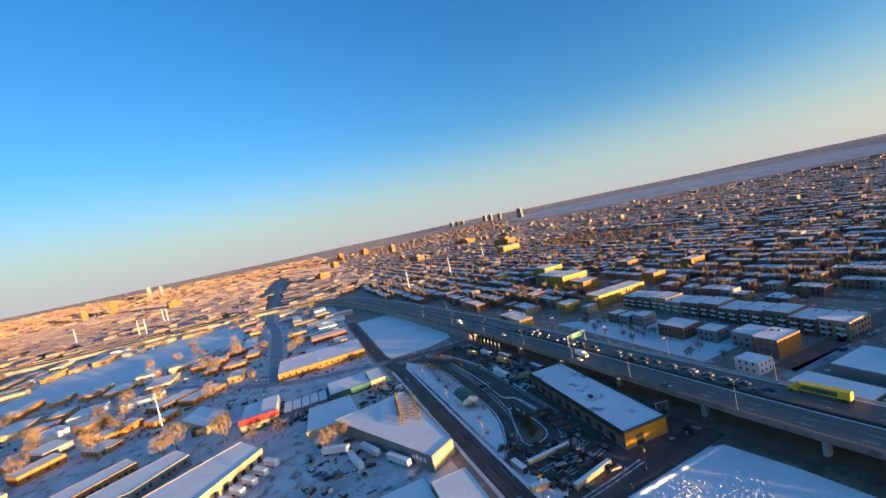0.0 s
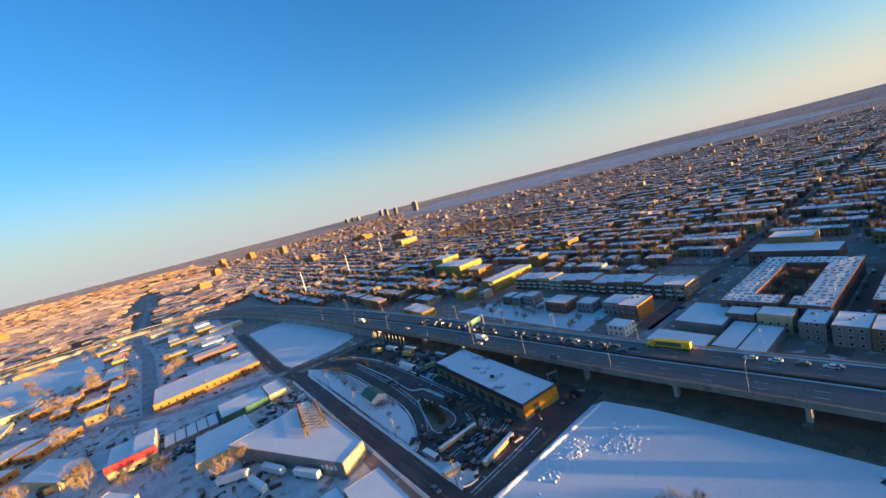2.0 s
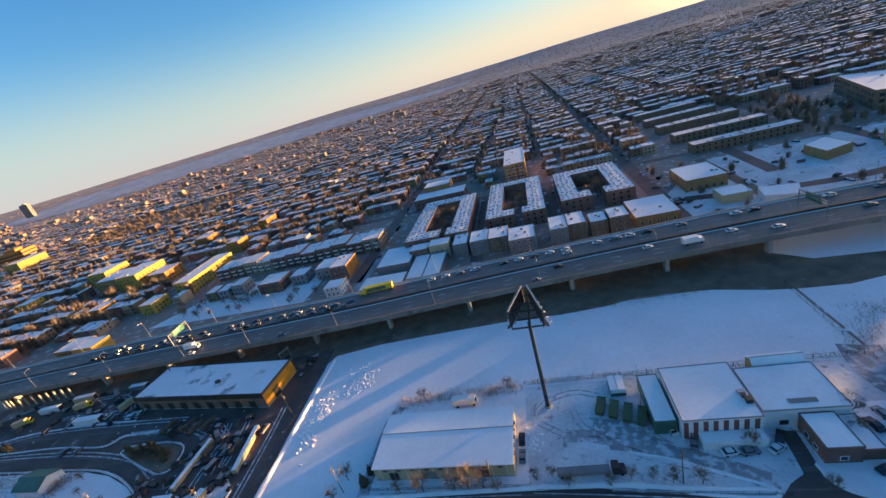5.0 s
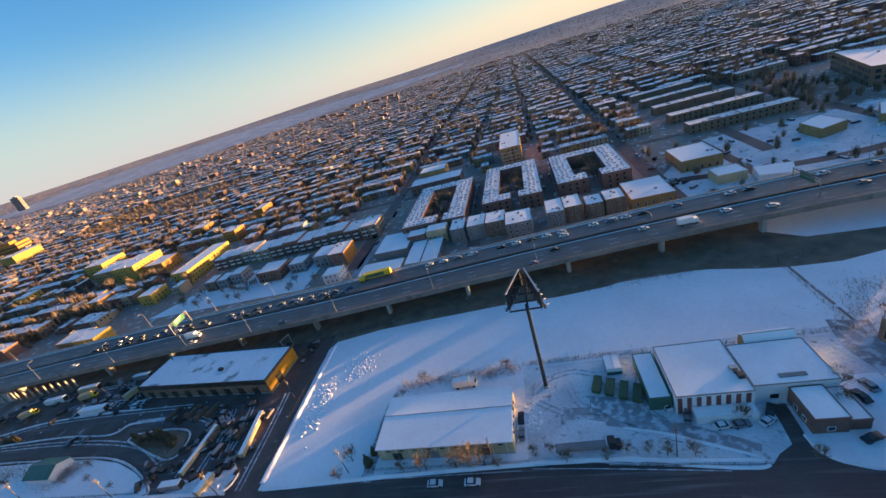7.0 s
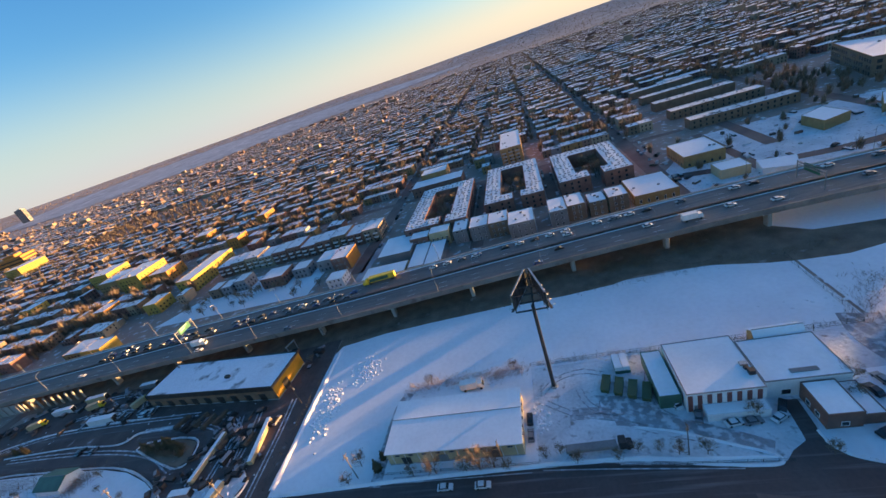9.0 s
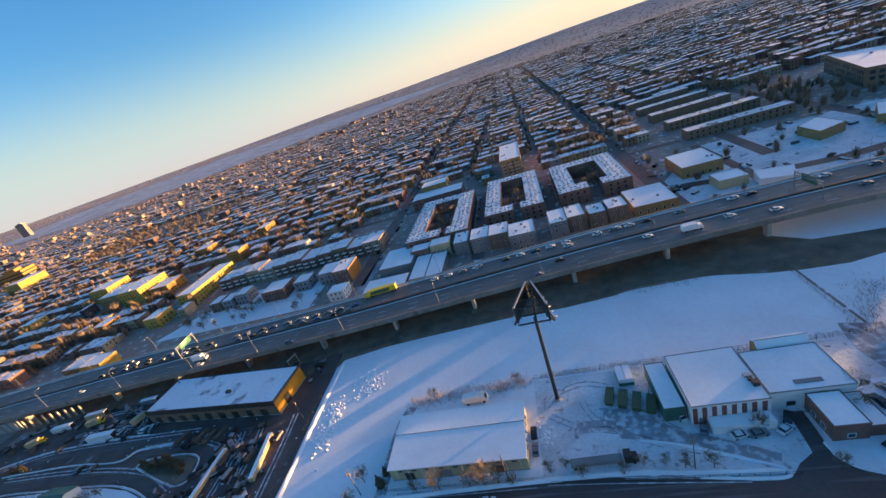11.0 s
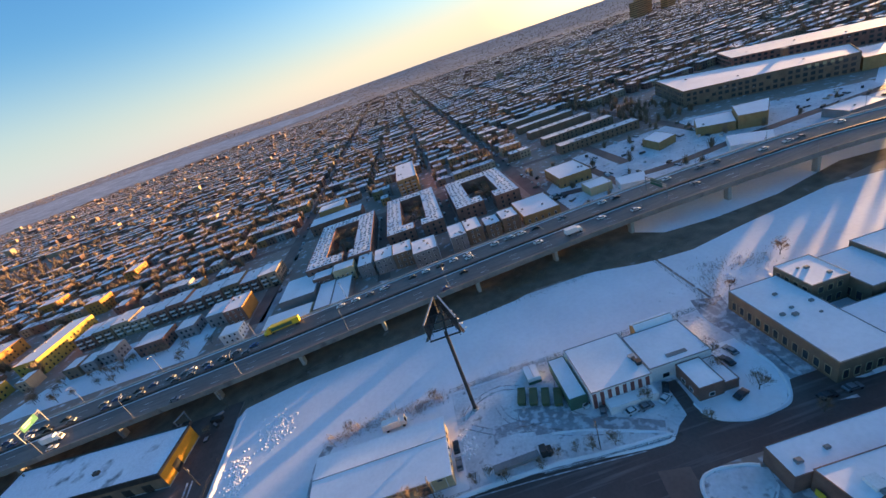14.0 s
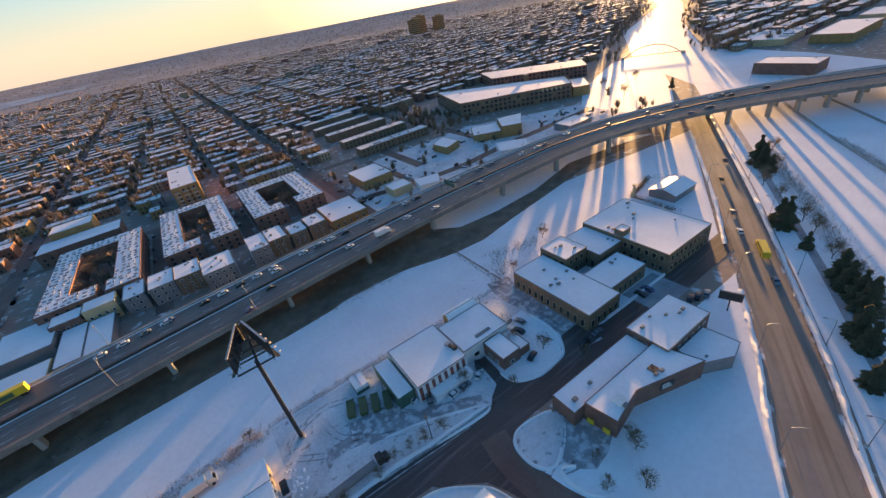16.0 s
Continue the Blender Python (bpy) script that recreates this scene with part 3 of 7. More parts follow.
road("road_9", [(77, 57), (78.5, 66), (79, 80), (77, 94), (79, 104)], 9.5, "slushy parking strip between sheds and school", RUTTED, z=0.08)
patch("strip_mouth", [(66, 59), (70, 61.5), (73.4, 66), (83, 66), (85.5, 61), (90, 59), (90, 57), (66, 57)], ROADX, "dark slushy mouth of the parking strip", "road", z=0.083)
patch("annex_lawn", [(48.6, 67.6), (49.2, 64.2), (52, 61.2), (57, 59.6), (63, 59.6), (68, 61), (71.5, 65), (73.5, 71), (73, 84), (62, 84), (62, 78), (52, 77)], SNOW, "snowy kerbed lawn round the brick wing", z=0.14)
patch("corner_island", [(51, 48), (47, 50), (41, 50.8), (37.4, 49.8), (35.4, 46.6), (35.6, 42), (37.4, 39.2), (40, 38.4), (44, 40.4), (50, 44.5)], TRACKED, "kerbed snowy corner island with tracks", z=0.16)
patch("corner_island_2", [(0, 53.2), (9, 52.6), (13.4, 51.6), (18, 48.8), (22.8, 44.8), (25, 41), (26.4, 36), (24, 24), (0, 24)], SNOW, "kerbed snowy street corner", z=0.15)
patch("drive_island", [(-14, 66), (7, 62.8), (15, 62.4), (24, 61.6), (33, 60.8), (37.4, 61), (36.6, 62.8), (29, 66.4), (19, 70.6), (13, 72.8), (0, 75), (-14, 76)], TRACKED, "snowy island between the drive and the street", z=0.1)
road("road_10", [(-303, 74), (-286, 83), (-256, 93), (-214, 96), (-170, 96), (-132, 94), (-116, 92)], 5, "dark yard lane with wheel tracks", ROADX, z=0.09)
road("road_11", [(-270, 80), (-230, 81), (-190, 80), (-166, 75.5), (-152, 69), (-144, 63), (-141, 56)], 5, "dark yard lane round a snowy island", ROADX, z=0.085)
road("road_13", [(-184, 90), (-160, 90.5), (-145, 88), (-141, 80), (-142, 70), (-141, 60)], 4, "dark curving yard lane", ROADX, z=0.088)
patch("car_park_1", rect(104, 122, 50.5, 64.5), PACKED, "slushy car park beside the school", z=0.07)
patch("car_park_2", [(51, 47.5), (56, 40), (56.4, 34.4), (51.5, 32.2), (46, 31.4), (42.6, 34.6), (41.6, 38), (46, 40.6), (50, 44)], RUTTED, "churned car park beside the brick shop", z=0.07)
patch("yard_2", rect(-16, 80.5, 60.5, 99), TRACKED, "rutted snow yard with wheel marks", z=0.036)
patch("yard_3", [(-215, 32), (-152, 32), (-146, 14), (-190, -22), (-228, -30)], TRODDEN, "slushy truck yard with parked trailers", z=0.06)
patch("yard_4", rect(-300, -254, -34, 36), TRODDEN, "cluttered storage yard with stacked goods", z=0.06)
patch("yard_5", [(-830, -420), (-820, 20), (-700, 38), (-330, 38), (-318, 42), (-150, 42), (-110, 40), (-110, -40), (-180, -190), (-420, -420)], TRODDEN, "snowy industrial ground with tracks and bare patches", z=0.03)
patch("lawn_island", [(-301, 60.5), (-287, 67.5), (-255, 75), (-222, 75.6), (-191, 75.4), (-174, 73), (-160, 68.4), (-149, 63), (-146.5, 60.4), (-149, 59.4), (-168, 59.6), (-211, 60), (-275, 58.6), (-293, 58)], SNOW, "snow-covered triangular lawn by the street", z=0.12)
patch("lawn_island_2", [(-180, 83), (-177, 85.6), (-159, 86.4), (-149, 84), (-146, 76), (-149, 73.4), (-158, 75.4)], DRYGRASS, "snowy kerbed traffic island with conifers", z=0.2)
patch("lawn_island_3", [(-138, 60), (-127, 59.8), (-114, 60.6), (-112, 66), (-116, 70), (-126, 66), (-136, 63)], TRACKED, "snowy kerbed corner of the yard", z=0.18)


def bank(name, pts, side, w, h, label, mat=None):
    """A ridge of ploughed snow along a road's edge."""
    line = smooth([(x, y, 0) for x, y in pts], 14)
    nn, g = normals(line), Geo()
    for i, (p, n) in enumerate(zip(line, nn)):
        hh = h * (0.55 + 0.9 * abs(noise.noise((p.x * 0.13, p.y * 0.13, 0.7)))) + 0.1
        ww = w * (0.7 + 0.6 * abs(noise.noise((p.x * 0.2, p.y * 0.2, 4.7))))
        for off, z in ((-ww, 0), (-ww * 0.3, hh * 0.9), (ww * 0.2, hh), (ww, 0)):
            q = p + n * (side + off)
            g.v.append((q.x, q.y, z))
    for i in range(len(line) - 1):
        k = 4 * i
        g.f += [(k + j, k + 4 + j, k + 5 + j, k + 1 + j) for j in range(3)]
    g.m = [0] * len(g.f)
    tagged(part(name, g, mat or SNOW), label, "snow bank", kind="structure")


bank("snow_bank", [(-290, 52), (-180, 53.2), (-112, 54.4)], 5.3, 1.1, 0.8, "ploughed bank of snow along the street")
bank("snow_bank", [(-98, 54.8), (-50, 57.5), (0, 59), (20, 57.6), (37, 56.6)], 5.4, 0.9, 0.8, "ploughed bank of snow along the street")
bank("snow_bank", [(-290, 52), (-200, 53), (-110, 54.5), (-50, 57.5), (2, 59)], -5.4, 1.0, 0.8, "ploughed bank of snow along the street")
bank("snow_bank", [(90, 55.6), (120, 55.5), (150, 55.8)], 5.3, 0.8, 0.7, "ploughed bank of snow along the street")
for loop in ([(48.4, 68), (49, 64), (52, 61), (57, 59.4), (63, 59.4), (68.4, 60.8), (71.8, 65), (73.8, 71), (73.6, 80)],
             [(50, 49), (47, 50.2), (41, 51), (37.2, 50), (35.2, 46.6), (35.4, 42), (37.2, 39), (40, 38.2), (44, 40)],
             [(9, 52.8), (13.6, 51.8), (18.2, 49), (23, 45), (25.2, 41), (26.6, 36)], [(43, 35), (40, 36.6), (39, 33.4), (40.6, 28.6), (46, 22)],
             [(20, 62), (33, 60.6), (37.6, 61), (36.8, 63), (29, 66.6), (19, 70.8), (10, 73)]):
    bank("snow_bank", loop, 0, 0.6, 0.55, "low kerb of shovelled snow round an island")
for loop in ([(-285, 68), (-255, 76), (-222, 76.4), (-191, 76.2), (-174, 73.8), (-160, 69), (-148.4, 63), (-146, 60.2), (-150, 58.8)],
             [(-180, 83), (-177, 86), (-159, 86.8), (-148.6, 84.2), (-145.6, 76), (-149, 73), (-158, 75), (-180, 83)],
             [(-137, 60), (-127, 59.6), (-113.6, 60.4), (-111.6, 66)], [(-290, 88), (-256, 97), (-214, 100), (-190, 100)], [(-268, 86), (-225, 88), (-195, 87), (-186, 92), (-160, 93)]):
    bank("snow_bank", loop, 0, 0.55, 0.5, "bank of dirty ploughed snow round a yard island", TRACKED)
bank("snow_bank", BLVD[:4] + [(136, 32)], 8.0, 1.0, 0.7, "ploughed bank of snow along the boulevard")
bank("snow_bank", [(160, 48), (201, 73), (280, 126)], 8.0, 1.0, 0.7, "ploughed bank of snow along the boulevard")
bank("snow_bank", BLVD, -8.0, 1.2, 0.8, "ploughed bank of snow along the boulevard")
bank("snow_bank", [(-100, 62), (-100.5, 90), (-101, 126)], 0, 1.2, 0.7, "lumpy bank of ploughed snow beside the lane")


# ---- small things that repeat ----
def profile(pts, y0, y1, mat=0):
    """A side outline in x, z drawn out across y."""
    g, n = Geo(), len(pts)
    g.v = [(x, y0, z) for x, z in pts] + [(x, y1, z) for x, z in pts]
    g.f = [tuple(range(n)), tuple(range(2 * n - 1, n - 1, -1))] + [(k, n + k, n + (k + 1) % n, (k + 1) % n) for k in range(n)]
    g.m = [mat] * len(g.f)
    return g


PAINTS = {
    "white": material("white_car_paint", [(0.62, 0.62, 0.62), (0.68, 0.68, 0.68)], 1, 0.3),
    "black": material("black_car_paint", [(0.02, 0.02, 0.022), (0.03, 0.03, 0.032)], 1, 0.3),
    "grey": material("grey_car_paint", [(0.20, 0.21, 0.22), (0.26, 0.27, 0.28)], 1, 0.3, 0.4),
    "red": material("red_car_paint", [(0.35, 0.03, 0.025), (0.42, 0.04, 0.03)], 1, 0.3),
    "blue": material("blue_car_paint", [(0.05, 0.09, 0.20), (0.07, 0.12, 0.25)], 1, 0.3),
}
MASTERS = {}
WHEEL = Geo().beam((0, -0.11, 0), (0, 0.11, 0), 0.33, sides=10).mesh("wheel", RUBBER)
BIG_WHEEL = Geo().beam((0, -0.15, 0), (0, 0.15, 0), 0.5, sides=10).mesh("wheel", RUBBER)


def repeat(key, m, build):
    """The first of a kind is built; those after it are copies."""
    if key in MASTERS:
        return copy_thing(MASTERS[key], m)
    MASTERS[key] = build(m)
    return MASTERS[key]


def car(x, y, turn, paint="white", z=0.07, group="cars"):
    def build(m):
        t = thing("car", m, paint + " painted saloon car with dark windows on the road", "car", group)
        part("body", profile([(-2.15, 0.28), (2.15, 0.28), (2.22, 0.55), (2.1, 0.74), (1.15, 0.9), (-1.9, 0.95), (-2.2, 0.85), (-2.25, 0.5)], -0.88, 0.88), PAINTS[paint], t)
        part("cabin", profile([(-1.75, 0.93), (1.05, 0.89), (0.42, 1.34), (-1.25, 1.36)], -0.78, 0.78), GLASS, t, "dark glass cabin")
        part("roof", profile([(-1.25, 1.34), (0.42, 1.32), (0.3, 1.42), (-1.1, 1.44)], -0.74, 0.74), PAINTS[paint], t)
        for wx in (-1.35, 1.4):
            for wy in (-0.8, 0.8):
                part("wheel", WHEEL, None, t, m=pose(wx, wy, 0.33))
        return t
    return repeat("car " + paint, pose(x, y, z, 0, 0, turn), build)


def trailer(x, y, turn, z=0.07, length=14.0):
    def build(m):
        t = thing("semi_trailer", m, "long white box trailer with snow on its roof", "trailer", "trailers")
        part("cargo_box", Geo().box(-length / 2, length / 2, -1.28, 1.28, 1.15, 3.9), WHITE, t)
        part("snow_cap", Geo().box(-length / 2 + 0.05, length / 2 - 0.05, -1.2, 1.2, 3.9, 4.02), ROOF_CLEAN, t)
        part("chassis", Geo().box(-length / 2 + 0.4, length / 2 - 1, -0.5, 0.5, 0.75, 1.15), DARK, t)
        part("landing_leg", Geo().box(length / 2 - 3.2, length / 2 - 3.0, -0.9, 0.9, 0, 0.9), DARK, t)
        for wx in (-length / 2 + 1.2, -length / 2 + 2.5):
            for wy in (-1.05, 1.05):
                part("wheel", BIG_WHEEL, None, t, m=pose(wx, wy, 0.5))
        return t
    return repeat("trailer %.1f" % length, pose(x, y, z, 0, 0, turn), build)


def lorry(x, y, turn, z=0.07, box=None, cab=None, label="white box lorry on the road", key="white"):
    def build(m):
        t = thing("lorry", m, label, "lorry", "lorries")
        part("cargo_box", Geo().box(-4.2, 1.7, -1.2, 1.2, 1.0, 3.5), box or WHITE, t)
        part("cab", profile([(1.9, 0.6), (3.9, 0.6), (3.95, 1.5), (3.4, 2.7), (1.9, 2.75)], -1.1, 1.1), cab or WHITE, t)
        part("windscreen", profile([(3.98, 1.55), (3.48, 2.55), (3.42, 2.5), (3.9, 1.52)], -1.0, 1.0), GLASS, t)
        part("chassis", Geo().box(-4.1, 3.7, -0.45, 0.45, 0.55, 1.0), DARK, t)
        for wx in (-2.8, 2.8):
            for wy in (-1.0, 1.0):
                part("wheel", BIG_WHEEL, None, t, m=pose(wx, wy, 0.5))
        return t
    return repeat("lorry " + key, pose(x, y, z, 0, 0, turn), build)


def school_bus(x, y, turn):
    t = thing("school_bus", pose(x, y, 0.08, 0, 0, turn), "yellow school bus with dark windows on the boulevard", "bus")
    part("body", profile([(-5.4, 0.5), (4.2, 0.5), (5.6, 0.5), (5.6, 1.6), (4.3, 1.75), (4.1, 2.75), (3.7, 2.95), (-5.1, 2.95), (-5.4, 2.7)], -1.2, 1.2), YELLOW, t)
    for s in (-1, 1):
        part("window_band", Geo().box(-5.0, 3.6, s * 1.2 - 0.02, s * 1.2 + 0.02, 1.75, 2.45), GLASS, t)
    part("windscreen", Geo().box(4.16, 4.3, -1.05, 1.05, 1.8, 2.6), GLASS, t)
    for wx in (-3.2, 4.0):
        for wy in (-1.05, 1.05):
            part("wheel", BIG_WHEEL, None, t, m=pose(wx, wy, 0.5))


def lamp_post(x, y, turn, h=10.0, z=0.0, arms=1):
    def build(m):
        t = thing("street_lamp", m, "tall slim galvanised street lamp with a curved arm", "street lamp", "street lamps")
        part("pole", Geo().beam((0, 0, 0), (0, 0, h), 0.11, 0.06, 8), GREY, t)
        for s in ((1, -1)[:arms]):
            part("arm", Geo().beam((0, 0, h - 0.1), (s * 1.2, 0, h + 0.5), 0.06).beam((s * 1.2, 0, h + 0.5), (s * 2.4, 0, h + 0.6), 0.05), STEEL, t)
            part("lamp_head", Geo().box(s * 2.8 - 0.45, s * 2.8 + 0.45, -0.16, 0.16, h + 0.5, h + 0.68), GREY, t)
        part("base_plate", Geo().box(-0.25, 0.25, -0.25, 0.25, 0, 0.35), CONCRETE, t)
        return t
    return repeat("lamp %.1f %d" % (h, arms), pose(x, y, z, 0, 0, turn), build)


def utility_pole(x, y, turn, h=11.0):
    def build(m):
        t = thing("utility_pole", m, "weathered wooden utility pole with a cross arm", "utility pole", "utility poles")
        part("pole", Geo().beam((0, 0, 0), (0, 0, h), 0.16, 0.1, 8), BARK, t)
        part("cross_arm", Geo().box(-1.2, 1.2, -0.06, 0.06, h - 0.9, h - 0.75), BARK, t)
        part("transformer", Geo().beam((0.35, 0, h - 2.6), (0.35, 0, h - 1.6), 0.25, sides=8), GREY, t)
        return t
    return repeat("pole %.1f" % h, pose(x, y, 0, 0, 0, turn), build)


def grow(g, crown, a, d, length, r, level, rng):
    b = a + d * length
    (g if level < 2 else crown).beam(a, b, max(r, 0.05), max(r * 0.62, 0.025), 5 if level < 2 else 3)
    if level >= 5:
        return
    for k in range(3 if level < 3 else 4):
        axis = Vector((rng.uniform(-1, 1), rng.uniform(-1, 1), rng.uniform(-0.3, 1)))
        nd = (d + axis * (0.75 if level else 0.6)).normalized()
        nd.z = max(nd.z, -0.05)
        grow(g, crown, a.lerp(b, rng.uniform(0.55, 1.0)), nd, length * rng.uniform(0.58, 0.8), r * 0.55, level + 1, rng)


BARE = []
for k in range(4):
    rng = random.Random(20 + k)
    tg, cg = Geo(), Geo()
    tg.beam((0, 0, 0), (0, 0, 2.2), 0.22, 0.17, 7)
    for j in range(4):
        w = j * 1.57 + rng.uniform(-0.5, 0.5)
        grow(tg, cg, Vector((0, 0, rng.uniform(1.6, 2.3))), Vector((0.5 * math.cos(w), 0.5 * math.sin(w), 1)).normalized(), rng.uniform(2.0, 2.7), 0.12, 1, rng)
    for i in range(420):
        w, z = rng.uniform(0, 6.283), rng.uniform(2.8, 8.6)
        r = 3.4 * math.sqrt(max(0.05, 1 - ((z - 5.4) / 3.5) ** 2)) * math.sqrt(rng.random())
        p = Vector((r * math.cos(w), r * math.sin(w), z))
        cg.beam(p, p + Vector((math.cos(w) * 0.5 + rng.gauss(0, 0.3), math.sin(w) * 0.5 + rng.gauss(0, 0.3), rng.uniform(0.2, 0.9))), 0.03, 0.012, 3)
    BARE.append((tg.mesh("trunk", BARK), cg.mesh("crown", TWIG)))
CONIFER = []
for k in range(4):
    rng = random.Random(50 + k)
    tg, cg = Geo(), Geo()
    tg.beam((0, 0, 0), (0, 0, 8.6), 0.2, 0.04, 7)
    for i in range(1100):
        z = 0.6 + 8.2 * (rng.random() ** 1.25)
        r = (0.2 + 3.0 * ((9.3 - z) / 9.3) ** 0.75) * rng.uniform(0.3, 1.15) * (0.8 + 0.28 * math.sin(z * 2.3 + k * 1.7) + 0.3 * noise.noise((z, k * 3.1, 0.4)))
        w = rng.uniform(0, 6.283)
        d, s = Vector((math.cos(w), math.sin(w), 0)), Vector((-math.sin(w), math.cos(w), 0))
        b = Vector((0, 0, z)) + d * r * 0.25
        e = Vector((0, 0, z - 0.25 * r)) + d * r
        wd = 0.2 + 0.16 * r
        cg.face([b, b.lerp(e, 0.6) - s * wd, e, b.lerp(e, 0.6) + s * wd])
        cg.face([b + Vector((0, 0, 0.1)), b.lerp(e, 0.6) + Vector((0, 0, -wd)), e, b.lerp(e, 0.6) + Vector((0, 0, wd * 0.6))])
    CONIFER.append((tg.mesh("trunk", BARK), cg.mesh("crown", NEEDLE)))


def tree(x, y, s=1.0, kind="bare"):
    me = random.choice(BARE if kind == "bare" else CONIFER)
    if kind == "bare":
        t = thing("bare_tree", pose(x, y, 0, 0, 0, random.uniform(0, 360)) @ Matrix.Scale(s, 4), "leafless tree with fine brown twigs in snow", "tree", "bare trees")
    else:
        t = thing("conifer", pose(x, y, 0, 0, 0, random.uniform(0, 360)) @ Matrix.Scale(s, 4), "dark green conifer standing in the snow", "tree", "conifers")
    part("trunk", me[0], None, t)
    part("crown", me[1], None, t)


def fence(pts, h=1.8, step=3.0, label="dark wire fence with steel posts in snow"):
    t = thing("fence", pose(pts[0][0], pts[0][1], 0), label, "fence", "fences")
    ox, oy = pts[0]
    post = Geo().beam((0, 0, 0), (0, 0, h), 0.06, sides=5).mesh("post", DARK)
    for (ax, ay), (bx, by) in zip(pts, pts[1:]):
        d = math.hypot(bx - ax, by - ay)
        n = max(1, int(d // step))
        for i in range(n + 1):
            part("post", post, None, t, m=pose(ax - ox + (bx - ax) * i / n, ay - oy + (by - ay) * i / n, 0))
        g = Geo()
        for z in (0.25, h * 0.5, h - 0.08):
            g.beam((ax - ox, ay - oy, z), (bx - ox, by - oy, z), 0.035, sides=4)
        part("rail", g, DARK, t)


def shrubs(name, pts, n, size, mat, label, spreadx=1.5):
    """A strip of leafless brush: many thin shoots in one mesh."""
    g = Geo()
    for i in range(n):
        k = random.uniform(0, len(pts) - 1.001)
        a, b = Vector((*pts[int(k)], 0)), Vector((*pts[int(k) + 1], 0))
        p = a.lerp(b, k % 1) + Vector((random.gauss(0, spreadx), random.gauss(0, spreadx), 0))
        e = p + Vector((random.gauss(0, 0.45) * size, random.gauss(0, 0.45) * size, random.uniform(0.4, 1.0) * size))
        g.beam(p, e, 0.05, 0.015, 3)
    tagged(part(name, g, mat), label, "shrubs", kind="stuff")


# ---- near the snow field ----
def gable_hall(name, x0, x1, y0, y1, eave, ridge, wall, label, ridge_at=0.5, roof=None):
    """A hall with two roof slopes whose ridge runs along x."""
    cx, cy = (x0 + x1) / 2, (y0 + y1) / 2
    t = thing(name, pose(cx, cy, 0), label, "warehouse")
    w, d = (x1 - x0) / 2, (y1 - y0) / 2
    ry = -d + 2 * d * ridge_at
    g = Geo()
    g.v = [(-w, -d, 0), (w, -d, 0), (w, d, 0), (-w, d, 0), (-w, -d, eave), (w, -d, eave), (w, d, eave), (-w, d, eave), (-w, ry, ridge), (w, ry, ridge)]
    g.f = [(0, 1, 5, 4), (1, 2, 6, 9, 5), (2, 3, 7, 6), (3, 0, 4, 8, 7), (4, 5, 9, 8), (7, 8, 9, 6)]
    g.m = [0] * 6
    part("wall", g, wall, t)
    for s, ey in ((-1, -d - 0.4), (1, d + 0.4)):
        ez = eave - 0.05
        a = [(-w - 0.3, ey, ez), (w + 0.3, ey, ez), (w + 0.3, ry, ridge + 0.05), (-w - 0.3, ry, ridge + 0.05)]
        r = Geo()
        r.v = a + [(x, y, z + 0.28) for x, y, z in a]
        r.f = [(0, 1, 5, 4), (1, 2, 6, 5), (2, 3, 7, 6), (3, 0, 4, 7), (4, 5, 6, 7), (3, 2, 1, 0)]
        r.m = [0] * 6
        part("roof", r, roof or ROOF_CLEAN, t)
    part("ridge", Geo().box(-w - 0.3, w + 0.3, ry - 0.1, ry + 0.1, ridge + 0.26, ridge + 0.4), GREY, t)
    return t


hall = gable_hall("warehouse", -60, -19.4, 67.6, 86.4, 5.1, 5.32, CREAM, "long cream metal warehouse with a snow-covered low roof", 0.6)
openings(hall, [((-20.3, -9.4), (20.3, -9.4))], 1, 3, 1.5, 0.7, 4.2, 3.6, GREY)
for dx, m in ((-14.5, DARK), (-3, GREY), (12.5, DARK)):
    part("door", Geo().box(dx - 1.4, dx + 1.4, -9.5, -9.35, 0, 3.0), m, hall, "dark loading door" if m is DARK else "grey roller door")
part("plinth", Geo().box(-20.34, 20.34, -9.46, -9.38, 0, 0.5), CONCRETE, hall)
for k in range(10):
    part("downpipe", Geo().box(-18.6 + k * 4.1, -18.48 + k * 4.1, -9.5, -9.38, 0.5, 5.0), WHITE, hall)
part("door", Geo().box(20.25, 20.42, -2.2, 2.2, 0, 4.0), WHITE, hall, "white roller door")
for k in range(5):
    part("vent", Geo().box(20.3, 20.75, -6 + k * 2.6, -5.4 + k * 2.6, 3.6, 4.2), GREY, hall)

shed = flat_building("workshop", rect(24, 42, 76, 95), 6.5, WHITE, "white workshop with red striped front and snowy roof", roof=ROOF_CLEAN, units=0, trim=GREY)
for k in range(8):
    part("stripe_panel", Geo().box(-8.7 + k * 2.25, -7.6 + k * 2.25, -9.6, -9.5, 0.3, 6.0), DULL_RED, shed, "dull red painted panel")
for k in range(7):
    part("door", Geo().box(-7.3 + k * 2.25, -6.5 + k * 2.25, -9.57, -9.5, 0, 2.4), GREY, shed)
part("rooftop_unit", Geo().box(7.2, 8.6, -5.5, -4.0, 6.6, 7.9).box(7.0, 8.0, -3.6, -2.6, 6.6, 7.4), DARK, shed)
part("rooftop_unit", Geo().box(6.6, 8.4, -2.2, -1.0, 6.6, 7.2), STEEL, shed)
annex = flat_building("workshop_annex", rect(42.6, 61, 78, 93), 5.8, WHITE, "white flat annex with snowy roof and dark door", roof=ROOF_CLEAN, wsides=[0], storeys=1, gap=4.5, ww=2.2, wh=1.8, trim=GREY)
part("skylight", Geo().box(-2.5, 3.5, -5.6, -4.4, 5.8, 6.2), GREY, annex)
